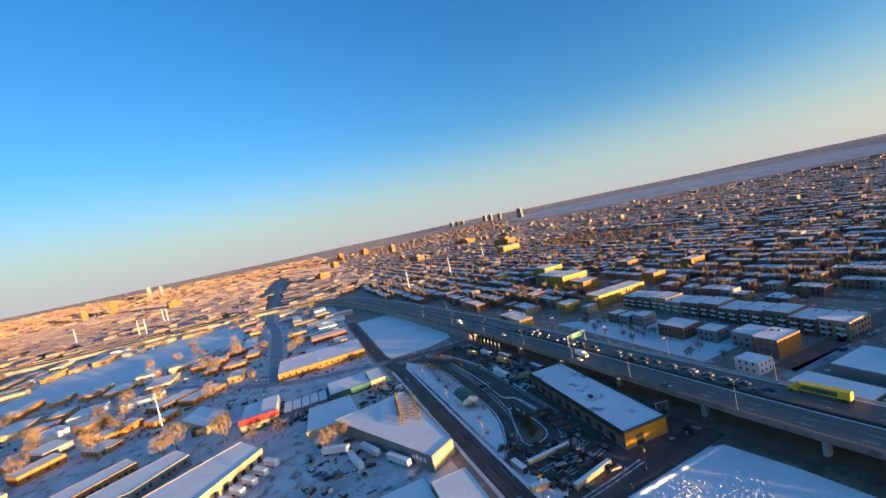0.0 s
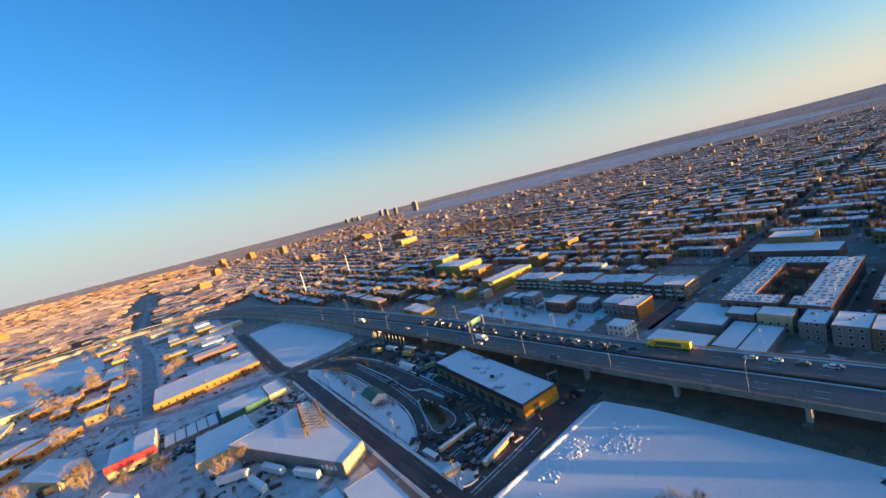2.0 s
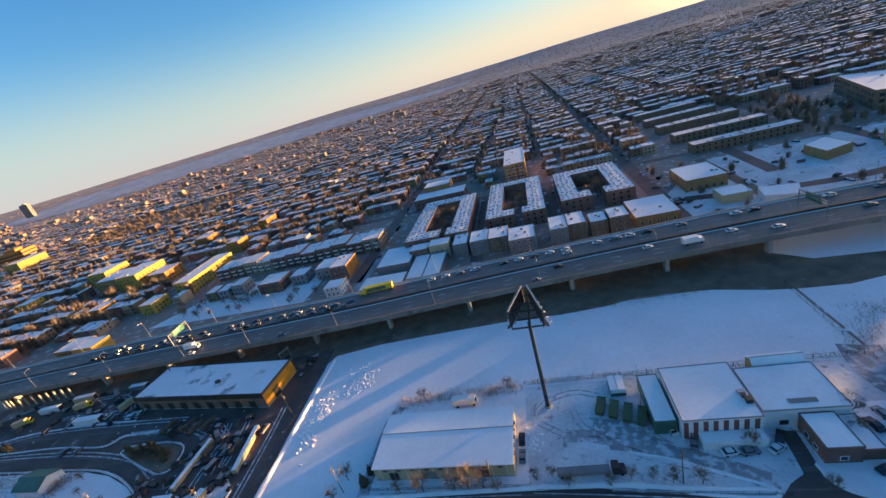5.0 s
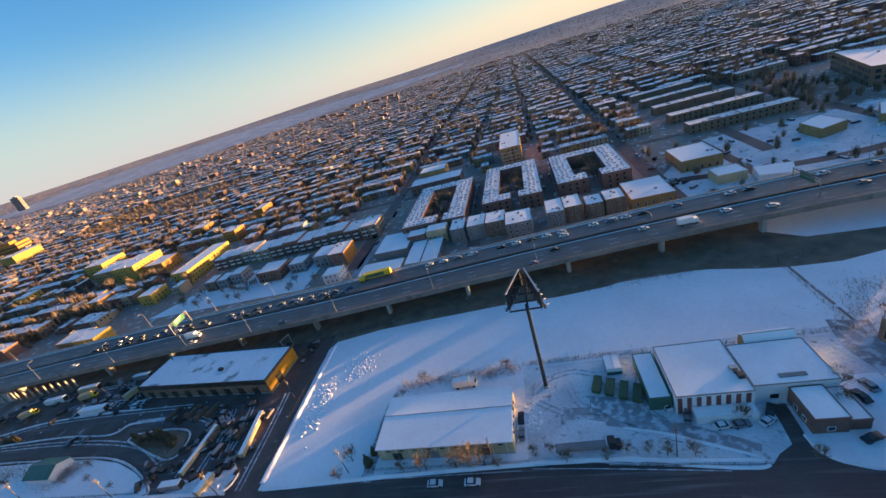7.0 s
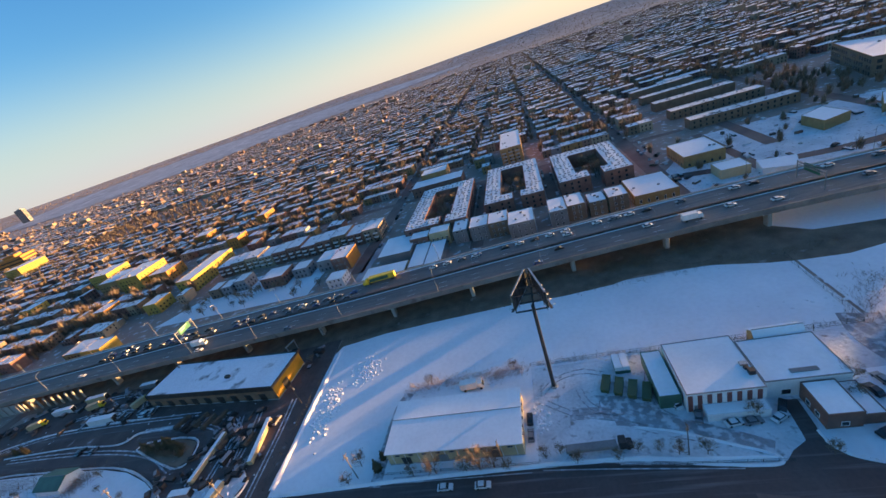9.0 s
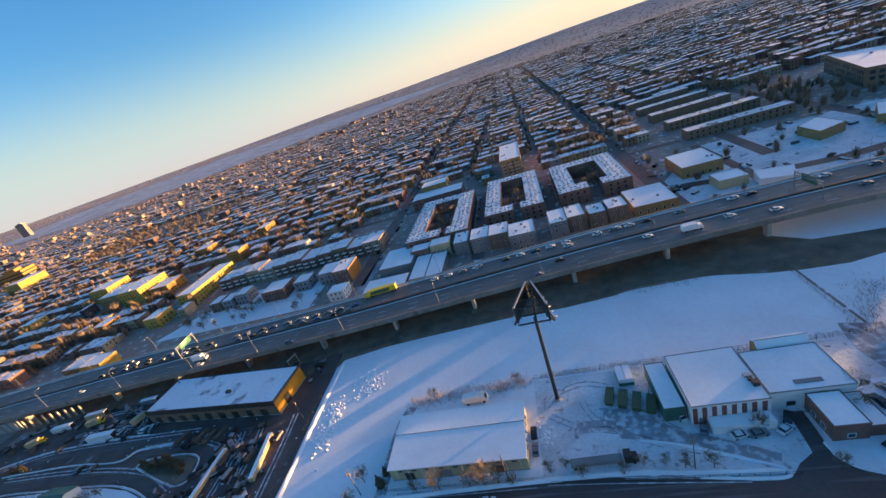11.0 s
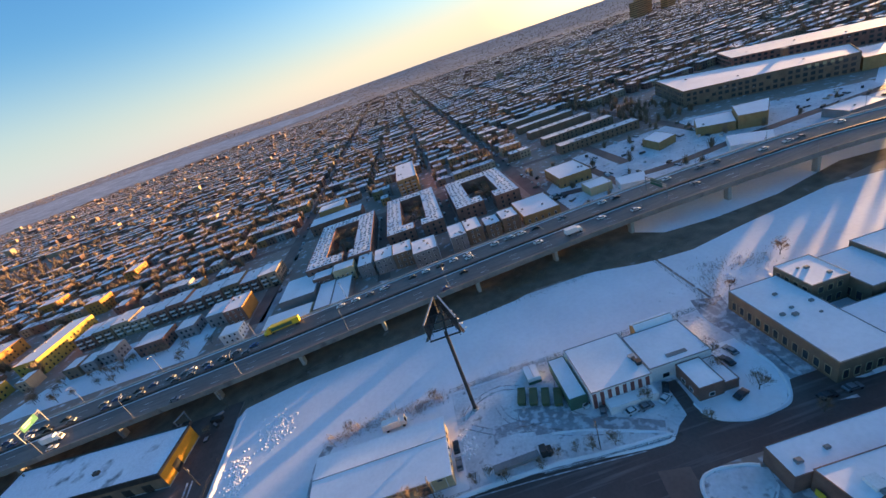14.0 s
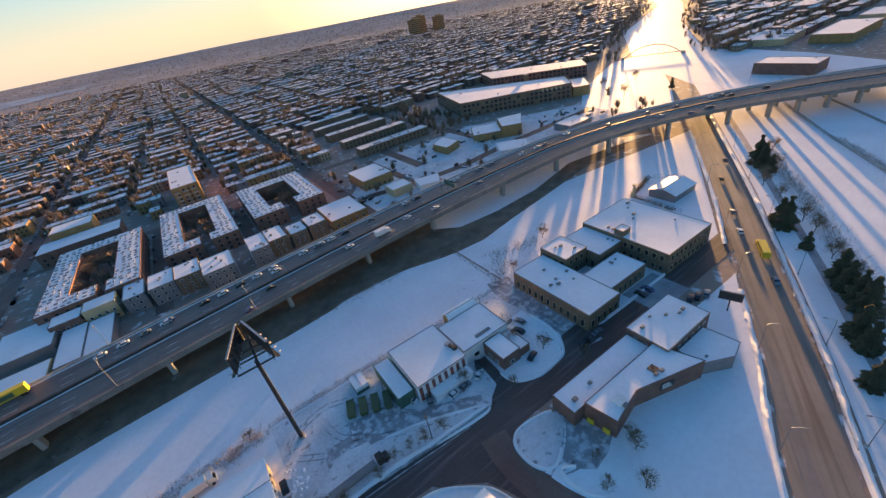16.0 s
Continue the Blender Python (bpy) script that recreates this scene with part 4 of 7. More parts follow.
flat_building("green_shed", rect(18, 23.4, 78, 95), 4.5, GREEN, "narrow green shed with snow-covered roof", "shed", roof=ROOF_CLEAN, parapet=0.2)
flat_building("brick_wing", rect(50, 57, 68, 77.6), 4.8, RED_BRICK, "low red brick wing with snowy roof", roof=ROOF_CLEAN, storeys=1, ww=1.6, wh=1.4, gap=3.2)
flat_building("brick_lean_to", rect(57.3, 61.5, 68.5, 78), 3.2, RED_BRICK, "low brick lean-to with snow on top", "shed", roof=ROOF_CLEAN)
lean = flat_building("carport", rect(27.5, 41.5, 72.6, 75.8), 2.6, WHITE, "low white lean-to roof over parked cars", "carport", roof=ROOF_CLEAN, parapet=0.12)
box = thing("container", pose(12, 95, 0), "white storage container with green base and snow on top", "container")
part("body", Geo().box(-2.2, 2.2, -3, 3, 0.1, 1.3), GREEN, box)
part("upper_body", Geo().box(-2.2, 2.2, -3, 3, 1.3, 2.6), WHITE, box)
part("snow_cap", Geo().box(-2.1, 2.1, -2.9, 2.9, 2.6, 2.75), ROOF_CLEAN, box)
part("seam", Geo().box(-0.06, 0.06, -3.03, 3.0, 2.6, 2.82), GREY, box)


LEAF_GREEN = material("skip_green", [(0.06, 0.085, 0.032), (0.085, 0.115, 0.04)], 0.4, 0.5, fine=10)


def skip(x, y, turn):
    def build(m):
        t = thing("waste_skip", m, "green steel waste skip standing in snow", "skip", "waste skips")
        part("body", profile([(-2.6, 0.3), (2.6, 0.3), (3.0, 1.9), (-3.0, 1.9)], -1.1, 1.1), LEAF_GREEN, t)
        part("rim", Geo().box(-3.1, 3.1, -1.2, -0.8, 1.85, 2.02).box(-3.1, 3.1, 0.8, 1.2, 1.85, 2.02).box(-3.1, -2.7, -0.8, 0.8, 1.85, 2.02).box(2.7, 3.1, -0.8, 0.8, 1.85, 2.02), LEAF_GREEN, t)
        part("load", Geo().box(-2.7, 2.7, -1.03, 1.03, 1.2, 1.5), RUTTED, t)
        part("skid", Geo().box(-2.5, 2.5, -0.7, -0.5, 0, 0.3).box(-2.5, 2.5, 0.5, 0.7, 0, 0.3), DARK, t)
        return t
    repeat("skip", pose(x, y, 0.06, 0, 0, turn), build)


for k in range(4):
    skip(6 + k * 3.4, 87.6 - k * 1.5, 72)
flat = thing("flatbed_trailer", pose(-0.5, 67.5, 0.06, 0, 0, 2), "long dark flatbed trailer parked by the street", "trailer")
part("bed", Geo().box(-8, 5, -1.25, 1.25, 1.1, 1.5), GREY, flat)
part("side_board", Geo().box(-8, 5, -1.3, -1.22, 1.3, 2.3), GREY, flat)
part("tractor_cab", profile([(5.4, 0.6), (8.6, 0.6), (8.7, 1.7), (7.4, 1.8), (7.2, 3.0), (5.5, 3.1)], -1.15, 1.15), DARK, flat)
for wx in (-7, -5.7, 4, 7.6):
    for wy in (-1.0, 1.0):
        part("wheel", BIG_WHEEL, None, flat, m=pose(wx, wy, 0.5))

# the tall billboard: a pole with two panels that meet at one end
bb = thing("billboard", pose(-9.2, 90.2, 0), "tall dark steel billboard with two angled panels and lamps", "billboard")
part("pole", Geo().beam((0, 0, 0), (0, 0, 32.5), 0.62, 0.5, 16), DARK, bb)
part("pole_base", Geo().beam((0, 0, 0), (0, 0, 0.5), 1.1, 1.0, 16), CONCRETE, bb)
for near, far in (((-5.4, 0.4), (-1.2, 13.4)), ((4.3, -0.8), (0.6, 13.4))):
    a, b = Vector((*near, 0)), Vector((*far, 0))
    d = (b - a).normalized()
    n = Vector((-d.y, d.x, 0)) * (1 if near[0] < 0 else -1)
    g = Geo()
    g.prism([(a.x, a.y), (b.x, b.y), (b.x - n.x * 0.35, b.y - n.y * 0.35), (a.x - n.x * 0.35, a.y - n.y * 0.35)], 31.2, 36.6)
    part("panel", g, DARK, bb)
    f = Geo()
    for z in (31.1, 36.55):
        f.prism([(a.x + n.x * 0.12, a.y + n.y * 0.12), (b.x + n.x * 0.12, b.y + n.y * 0.12), (b.x - n.x * 0.4, b.y - n.y * 0.4), (a.x - n.x * 0.4, a.y - n.y * 0.4)], z, z + 0.18)
    part("panel_frame", f, STEEL, bb)
    part("poster", Geo().prism([(a.x + n.x * 0.07, a.y + n.y * 0.07), (b.x + n.x * 0.07, b.y + n.y * 0.07), (b.x, b.y), (a.x, a.y)], 31.4, 36.4), CREAM, bb, "pale poster face")
    w = Geo().prism([(a.x + n.x * 0.4, a.y + n.y * 0.4), (b.x + n.x * 0.4, b.y + n.y * 0.4), (b.x + n.x * 1.2, b.y + n.y * 1.2), (a.x + n.x * 1.2, a.y + n.y * 1.2)], 30.6, 30.68)
    part("catwalk", w, DARK, bb)
    for k in range(5):
        p = a.lerp(b, 0.08 + 0.19 * k) + n * 1.9 + Vector((0, 0, 30.8))
        part("lamp_arm", Geo().beam(p - n * 1.9, p, 0.05, sides=4), DARK, bb)
        part("lamp", Geo().box(p.x - 0.28, p.x + 0.28, p.y - 0.22, p.y + 0.22, p.z - 0.05, p.z + 0.25), WHITE, bb, "white floodlight")
    for k in range(6):
        q = a.lerp(b, k / 5) - n * 0.5
        part("upright", Geo().box(q.x - 0.08, q.x + 0.08, q.y - 0.08, q.y + 0.08, 30.4, 36.5), DARK, bb)
for yy, x0, x1 in ((0.2, -5.2, 4.1), (4.2, -4.0, 3.0), (8.4, -2.6, 1.9), (12.4, -1.3, 0.7)):
    part("cross_beam", Geo().box(x0, x1, yy - 0.15, yy + 0.15, 30.4, 30.8), DARK, bb)
    part("cross_beam", Geo().box(x0, x1, yy - 0.1, yy + 0.1, 36.0, 36.2), DARK, bb)
part("spine_beam", Geo().box(-0.3, 0.3, -1.0, 13.2, 30.7, 31.1), DARK, bb)

for r, h, n in (((81, 97, 61, 96), 7, 6), ((98, 110, 85, 98), 9, 3), ((110.2, 123.8, 79, 97), 7.6, 2), ((97.2, 118, 65, 77), 6, 3), ((124, 153, 60, 98), 9, 7)):
    flat_building("school_block", rect(*r), h, BROWN, "flat-roofed brown brick school block under snow", "school", "school blocks", roof=ROOF_CLEAN, storeys=2 if h > 8.5 else 1, storey=h / 2 - 0.2, ww=1.7, wh=2.3 if h > 8.5 else 3.0, gap=3.0, units=n, frame_mat=CREAM, trim=GREY, sill=1.0)
flat_building("roof_stair_block", rect(124.4, 129, 79, 83), 11.4, BROWN, "small brick stair tower on the school", "stair tower", roof=ROOF_CLEAN)
shop = flat_building("brick_shop", [(54.5, 41.7), (56, 33.2), (67, 35.5), (88, 29.2), (84, 41.7)], 6.8, RED_BRICK, "red brick shop with slanting side and snowy roof", "shop", roof=ROOF_CLEAN, units=4, lip=0.12)
# two plain yellow sign squares on the end wall
for y in (35.2, 39.4):
    part("end_window", Geo().box(-0.9, 0.9, -0.1, 0.1, 0, 1.8), YELLOW, shop, "yellow painted sign panel", m=pose(-14.75 + (41.7 - y) * 0.17 - 1.5, y - 36.26, 1.2, 0, 0, -80))
part("wall_sign", Geo().box(-2.2, 2.2, -0.08, 0.08, 0, 2.4), DARK, shop, "dark framed sign", m=pose(76.5 - 69.9, 32.65 - 36.26 - 0.1, 2.6, 0, 0, -16.7))
for k in range(3):
    part("sign_bar", Geo().box(-1.6, 1.6 - k * 0.5, -0.12, -0.06, 0, 0.4), WHITE, shop, "pale sign bar", m=pose(76.5 - 69.9, 32.65 - 36.26 - 0.12, 2.9 + k * 0.7, 0, 0, -16.7))
part("rooftop_unit", Geo().box(-10, -7.4, -1.2, 1.4, 6.8, 8.0), WHITE, shop, "white rooftop hood")
part("skylight", Geo().box(5.0, 7.2, -0.8, 1.4, 6.8, 7.3), DARK, shop)
flat_building("brick_range", rect(51, 83.6, 42, 49.4), 5.4, RED_BRICK, "low brick shop front range with snowy roof", "shop", roof=ROOF_CLEAN, units=2, lip=0.12)
flat_building("brick_shop_annex", rect(84, 106, 37, 50), 7.4, RED_BRICK, "two-storey brick annex with flat snowy roof", "shop", roof=ROOF_CLEAN, units=5, storeys=2, gap=3.4, trim=GREY)
flat_building("grey_shop_annex", [(88.4, 30), (97, 25.5), (103, 27), (102, 36.6), (88.4, 36.6)], 4.6, GREY, "low grey annex with snowy roof", "shop", roof=ROOF_CLEAN, units=1)
gable_hall("corner_house", 10, 21.5, 33, 43, 4.2, 6.6, CREAM, "small cream gabled house at the street corner", 0.5)
gable_hall("pavilion", 177, 195, 87, 100, 3.6, 5.6, GREY, "grey gabled pavilion in the snow by the freeway", 0.5)
fence([(170, 80), (172, 106), (196, 112), (204, 98)], 2.0)
shrubs("hedge", [(170, 84), (172, 106), (184, 109), (196, 112)], 900, 2.0, TWIG, "leafless brown hedge along the pavilion fence", 0.6)
sb = thing("small_billboard", pose(119, 37, 0, 0, 0, -70), "small dark billboard on a single post", "billboard")
part("post", Geo().beam((0, 0, 0), (0, 0, 5), 0.2, sides=8), DARK, sb)
part("panel", Geo().box(-3.2, 3.2, -0.2, 0.2, 4.6, 7.6), DARK, sb)
part("panel_frame", Geo().box(-3.3, 3.3, -0.25, 0.25, 4.5, 4.62).box(-3.3, 3.3, -0.25, 0.25, 7.58, 7.7), GREY, sb)
fence([(-103, 62), (-103, 131), (-60, 141)], 2.0, 4)
fence([(-16, 100), (10, 100), (78, 100), (79, 138)], 1.8, 4)
fence([(-62, 64.5), (-16, 64.5)], 1.2, 3)
fence([(-14, 63), (40, 61)], 1.2, 3)
shrubs("brush", [(-60, 96), (-45, 98), (-30, 98), (-18, 100)], 900, 1.8, TWIG, "pinkish leafless brush along the field edge")
shrubs("brush", [(-14, 101), (12, 101), (40, 99), (78, 101)], 700, 1.1, TWIG, "low leafless brush along the fence", 0.8)
shrubs("brush", [(-58, 141), (0, 141), (60, 142), (100, 140)], 1800, 1.3, TWIG, "dark brush along the foot of the viaduct", 2.0)
shrubs("brush", [(80, 100), (90, 118), (112, 114)], 500, 1.8, TWIG, "leafless brush at the field corner", 2.5)
for x, y, s in ((-45, 64, 0.85), (-36, 64, 0.75), (-32, 64, 0.95), (-28, 64.5, 0.8), (-70, 68, 0.7), (-72, 62, 0.6), (-6, 64, 0.5), (4, 64, 0.45), (18, 64.5, 0.6), (24, 64, 0.6), (-52, 63.8, 0.55), (-24, 63.6, 0.5), (-14, 66, 0.5), (-10, 67, 0.45), (9, 66, 0.45), (14, 65.6, 0.4), (38, 73, 0.6), (62, 80, 0.8), (65, 66, 0.75), (72, 55.5, 0.5), (115, 113, 0.8), (57, 28.5, 0.7), (58.5, 31, 0.6), (51, 22, 0.7), (44, 27, 0.55), (48, 33, 0.4), (60, 75, 0.6), (-52, 98, 0.55), (-22, 100, 0.5), (100, 56.5, 0.45), (48, 62, 0.5), (88, 104, 0.6)):
    tree(x, y, s)
for x, y, s in ((240, 79, 1.75), (236, 75, 1.5), (232, 70, 1.1), (181, 45, 1.6), (184, 48, 1.3), (170, 34, 0.85), (156, 21, 1.45), (152, 18, 1.3), (148, 14, 1.35), (144, 11, 1.5), (131, 9, 1.35), (127, 6, 1.2), (114, 1.5, 1.1), (106, -7, 1.2), (-166, 82.5, 0.6), (-162, 83, 0.7), (-158, 82, 0.75), (-154, 81, 0.65), (-262, 88, 0.5), (-258, 89, 0.5), (-254, 88, 0.45), (372, 200, 1.1), (-170, 81.5, 0.6), (-176, 83.5, 0.45), (-152, 78.5, 0.5)):
    tree(x, y, s, "conifer")
for x, y, s in ((215, 66, 1.0), (190, 42, 0.9), (181, 45, 0.7), (168, 26, 0.9), (140, 6, 0.8), (124, -4, 0.9), (260, 80, 0.9), (240, 70, 0.8), (111, -9, 0.8), (395, 250, 1.2), (130, -6, 0.7), (340, 225, 1.2), (360, 262, 1.1), (224, 70, 0.8), (206, 56, 0.8), (184, 36, 0.9), (160, 18, 0.8), (150, 8, 0.8)):
    tree(x, y, s)
for x, y in ((80, 8), (109, 24), (139, 43), (166, 60), (205, 86), (245, 112)):
    lamp_post(x, y, -55, 9.6)
for x, y in ((95, -3), (122, 13), (152, 30), (186, 52), (220, 74), (258, 98)):
    lamp_post(x, y, 125, 9.6)
for x in (-250, -205, -160, -115, -70, -25, 20):
    utility_pole(x, 64.2 if x > -80 else 59, 90)
for x, y, t, c in ((212, 83, 34, "black"), (182, 64, 34, "grey"), (168, 55, 34, "white"), (143, 33, 214, "grey"), (235, 92, 214, "black"), (119.5, 46.5, 20, "black"), (122.5, 45, 20, "grey"), (116.5, 47.5, 20, "black"), (76, 58.6, 0, "black"), (82.5, 58.6, 0, "grey"), (108, 60, 90, "black"), (112, 60, 90, "blue"), (22, 79, 110, "white"), (26, 74.5, 75, "grey"), (33, 71.5, 10, "white"), (37, 71.5, 8, "grey"), (43, 72, 30, "white"), (45, 75, 60, "black"), (-17.5, 73, 90, "grey"), (-17.5, 78.5, 90, "black"), (-41.5, 59.5, 2, "white"), (-31, 59.5, 2, "white"), (65, 77, 100, "black"), (68.5, 80, 100, "grey"), (60, 66, 20, "black"), (31, 74, 0, "black")):
    car(x, y, t, c)
school_bus(159, 43.5, 33)
lorry(-36, 93.6, 4, key="small", label="white box lorry parked behind the warehouse")
road("road_17", [(-63.5, 61), (-63.2, 74), (-62.4, 88), (-60, 95)], 3.6, "narrow strip of darker ground beside the warehouse", RUTTED, z=0.075)
for x, y, s in ((-64, 66.5, 0.55), (-63.2, 70, 0.42)):
    tree(x, y, s, "conifer")
patch("track_fan", [(2, 85), (5, 79), (6, 73), (22, 68), (31, 66.4), (27, 70.4), (18, 77), (17, 82)], RUTTED, "fan of dark wheel tracks below the skips", z=0.085)

# wheel ruts in the snow
ruts = Geo()
def rut(pts, w=0.34):
    line = smooth([(x, y, 0) for x, y in pts], 8)
    for side in (-0.85, 0.85):
        k = len(ruts.v)
        band = ribbon(line, normals(line), side - w / 2, side + w / 2, 0.0, 0.112, True)
        ruts.v += band.v
        ruts.f += [tuple(i + k for i in f) for f in band.f]
        ruts.m += band.m
for pts in ([(-6, 79.6), (4, 79), (15, 76.4), (24, 71.8), (32, 68), (36, 65.8)],
            [(7, 84), (9, 79), (14, 76), (24, 71.5), (34, 66)], [(4, 84), (4, 79), (8, 75), (16, 71), (28, 67)],
            [(19, 92), (17, 84), (18, 77), (26, 71)],
            [(77.3, 68), (77.6, 72), (78, 80), (76, 94)], [(79.8, 68), (80, 72), (80.5, 82), (79, 96)], [(75.6, 68), (76, 74), (76.5, 84)],
            [(36.6, 38), (42, 40), (48, 44)], [(40, 37), (45, 37), (51, 40)], [(40, 36), (46, 34.5), (52, 36)], [(43, 48.6), (44, 44), (47, 40)], [(39, 48.6), (41, 44), (44, 40)]):
    rut(pts)
for pts in ([(-15, 63.6), (0, 62.9), (14, 62), (30, 60.9)], [(-58, 62.6), (-40, 62.9), (-18, 63.2)], [(4, 63.8), (16, 62.9), (26, 62.2)],
            [(-12, 84), (-6, 80), (0, 78), (8, 76)], [(-13, 88), (-8, 93), (0, 95), (8, 92)], [(-2, 88), (0, 82), (6, 77.5), (16, 73)]):
    rut(pts, 0.28)
structure("wheel_ruts", ruts, RUTTED, "brown wheel ruts pressed into the snow", "tracks")
yard_ruts = ruts = Geo()
for pts in ([(-262, 84), (-225, 84.5), (-192, 83), (-168, 79), (-152, 72)], [(-186, 92.5), (-160, 92.6), (-143, 89), (-138, 80), (-138, 68), (-137, 58)], [(-300, 76), (-284, 86), (-254, 96), (-214, 98.6), (-160, 98.6)],
            [(-134, 94), (-131, 84), (-130, 72), (-129, 58)], [(-126, 96), (-123, 84), (-122, 72)], [(-108, 60), (-110, 84), (-112, 100)], [(-148, 96), (-136, 92), (-128, 84), (-124, 72)], [(-200, 104), (-206, 112), (-222, 118), (-250, 116)], [(-250, 104), (-230, 108), (-206, 106)]):
    rut(pts, 0.6)
structure("yard_ruts", ruts, RUTTED, "snowy wheel ridges across the dark yard", "tracks")

pillar = thing("stone_pillar", pose(172, 105, 0), "pale stone pillar standing in the snow", "pillar")
part("shaft", Geo().beam((0, 0, 0), (0, 0, 6.5), 0.9, 0.6, 8), CREAM, pillar)
part("cap", Geo().box(-0.8, 0.8, -0.8, 0.8, 6.5, 7.0), CREAM, pillar)

gable_hall("small_gabled_shed", 48, 60, 93.4, 98, 5.0, 7.0, BUFF, "small gabled shed behind the workshop", 0.4)
for pts in ([(350, 108), (294, 66), (251, 31), (190, -12), (120, -58)], [(392, 112), (330, 56), (280, 14), (210, -34)]):
    line = smooth([(x, y, 0) for x, y in pts], 6)
    tagged(part("canal_wall", ribbon(line, normals(line), -0.5, 0.5, -0.2, 0.9, True), CONCRETE), "low concrete wall along the frozen canal", "wall", kind="structure")
shrubs("brush", [(266, 86), (232, 64), (204, 44), (170, 22), (146, 6), (110, -14)], 2600, 2.6, TWIG, "tall leafless brush along the canal path", 2.2)
shrubs("brush", [(292, 62), (251, 27), (200, -8)], 1200, 1.6, TWIG, "leafless brush beside the canal wall", 1.2)
fence([(92, -2), (124, 17), (160, 39), (214, 74), (262, 106)], 1.1, 4, "low steel railing beside the boulevard path")
road("canal_path", [(60, -40), (112, -4), (160, 26), (212, 60), (270, 98), (330, 138)], 3.0, "snowy walking path beside the canal", PACKED, z=0.07)

# ---- yard beside the viaduct ----
works = flat_building("works_hall", rect(-37.5, 37.5, -10.2, 10.2), 7, BROWN, "long brick works hall with snow-patched flat roof", "works hall", roof=material("patched_roof_snow", [(0.74, 0.76, 0.80), (0.84, 0.85, 0.88)], 0.06, 0.7, bump=0.1, fine=25, spots=((0.07, 0.065, 0.07), 0.10, 0.36)), parapet=0.5, trim=DARK)
works.matrix_world = pose(-156.5, 114, 0, 0, 0, -4.5)
for k in range(9):
    part("door", Geo().box(-34 + k * 7.8, -30.6 + k * 7.8, -10.32, -10.16, 0, 3.6), DARK, works)
part("fascia", Geo().box(-37.7, 37.7, -10.42, -10.2, 5.2, 7.2), DARK, works, "dark metal fascia")
# sunlight on this end is put into its orange colour
part("end_wall", Geo().box(37.5, 37.57, -10.1, 10.1, 0.5, 6.2), SUNLIT_ORANGE, works, "end wall with low sunlight painted in as orange")
part("door", Geo().box(37.5, 37.66, -5, -1.5, 0, 4.2), DARK, works)
part("plinth", Geo().box(-37.62, 37.62, -10.32, 10.32, 0, 0.5), CONCRETE, works)
part("rooftop_unit", Geo().box(6, 8.2, -3, -1.6, 7.1, 8.2), DARK, works)
portal = thing("steel_portal", pose(-128, 130, 0, 0, 0, 70), "rusty steel portal frame standing in the yard", "portal frame")
for s in (-2.5, 2.5):
    part("column", Geo().box(s - 0.2, s + 0.2, -0.2, 0.2, 0, 5.6), STEEL, portal)
part("beam", Geo().box(-2.9, 2.9, -0.25, 0.25, 5.6, 6.1), STEEL, portal)
gable_hall("site_hut", -214, -200, 66, 75, 2.8, 5.0, WHITE, "small white house with a green metal roof", 0.5, GREEN)


def stack(x, y, turn, n, l, mat, label, name="pipe_stack"):
    def build(m):
        t = thing(name, m, label, "stack", name)
        i = 0
        for row in range(3):
            for k in range(n - row):
                part("bar", Geo().beam((-l / 2, (k - (n - row) / 2) * 0.62, 0.3 + row * 0.54), (l / 2 + random.uniform(-0.5, 0.3), (k - (n - row) / 2) * 0.62, 0.3 + row * 0.54), 0.29, sides=7), mat, t)
        return t
    repeat("stack %s %d %.1f %s" % (name, n, l, mat.name), pose(x, y, 0.06, 0, 0, turn), build)


for k in range(6):
    stack(-166 + k * 5.2, 94.5 - (k % 2) * 1.5, 74, 5, 7, random.choice([DARK, BARK]), "stack of long dark pipes lying in the yard")
for k in range(4):
    stack(-140 + k * 6, 84 - (k % 2) * 2, 80, 4, 6, random.choice([DARK, BARK]), "stack of long dark pipes lying in the yard")
for x, y, t, l, w, h, m, lb in ((-136, 76, 90, 20, 1.6, 1.6, CREAM, "long low concrete bunker wall with snow on top"), (-116, 81, 100, 19, 1.8, 1.8, CREAM, "long pale storage unit with snow on top"), (-122, 62, 80, 7, 2.4, 2.2, CREAM, "pale storage unit with snow on top"), (-221, 101.5, 4, 15, 3.0, 3.0, WHITE, "long white tank container under snow"), (-136, 62, 5, 8, 2.5, 2.4, GREY, "grey storage unit with snow on top"), (-262, 112, 8, 12, 2.6, 2.7, WHITE, "white storage unit with snow on top"), (-245, 118, 8, 12, 2.6, 2.7, CREAM, "pale storage unit with snow on top"), (-212, 122, 5, 10, 2.5, 2.6, GREY, "grey storage unit with snow on top")):
    c = thing("storage_container", pose(x, y, 0.06, 0, 0, t), lb, "container", "storage units")
    part("body", Geo().box(-l / 2, l / 2, -w / 2, w / 2, 0.1, h), m, c)
    part("snow_cap", Geo().box(-l / 2 + 0.08, l / 2 - 0.08, -w / 2 + 0.08, w / 2 - 0.08, h, h + 0.16), ROOF_CLEAN, c)
    part("door", Geo().box(l / 2, l / 2 + 0.06, -w / 2 + 0.15, w / 2 - 0.15, 0.2, h - 0.15), DARK, c)
for i in range(22):
    x, y = random.uniform(-296, -112), random.uniform(121, 134)
    if y < fy(x) - 19:
        car(x, y - 4, random.uniform(-20, 20) + random.choice((0, 90)), random.choice(("black", "grey", "white", "blue", "black")))
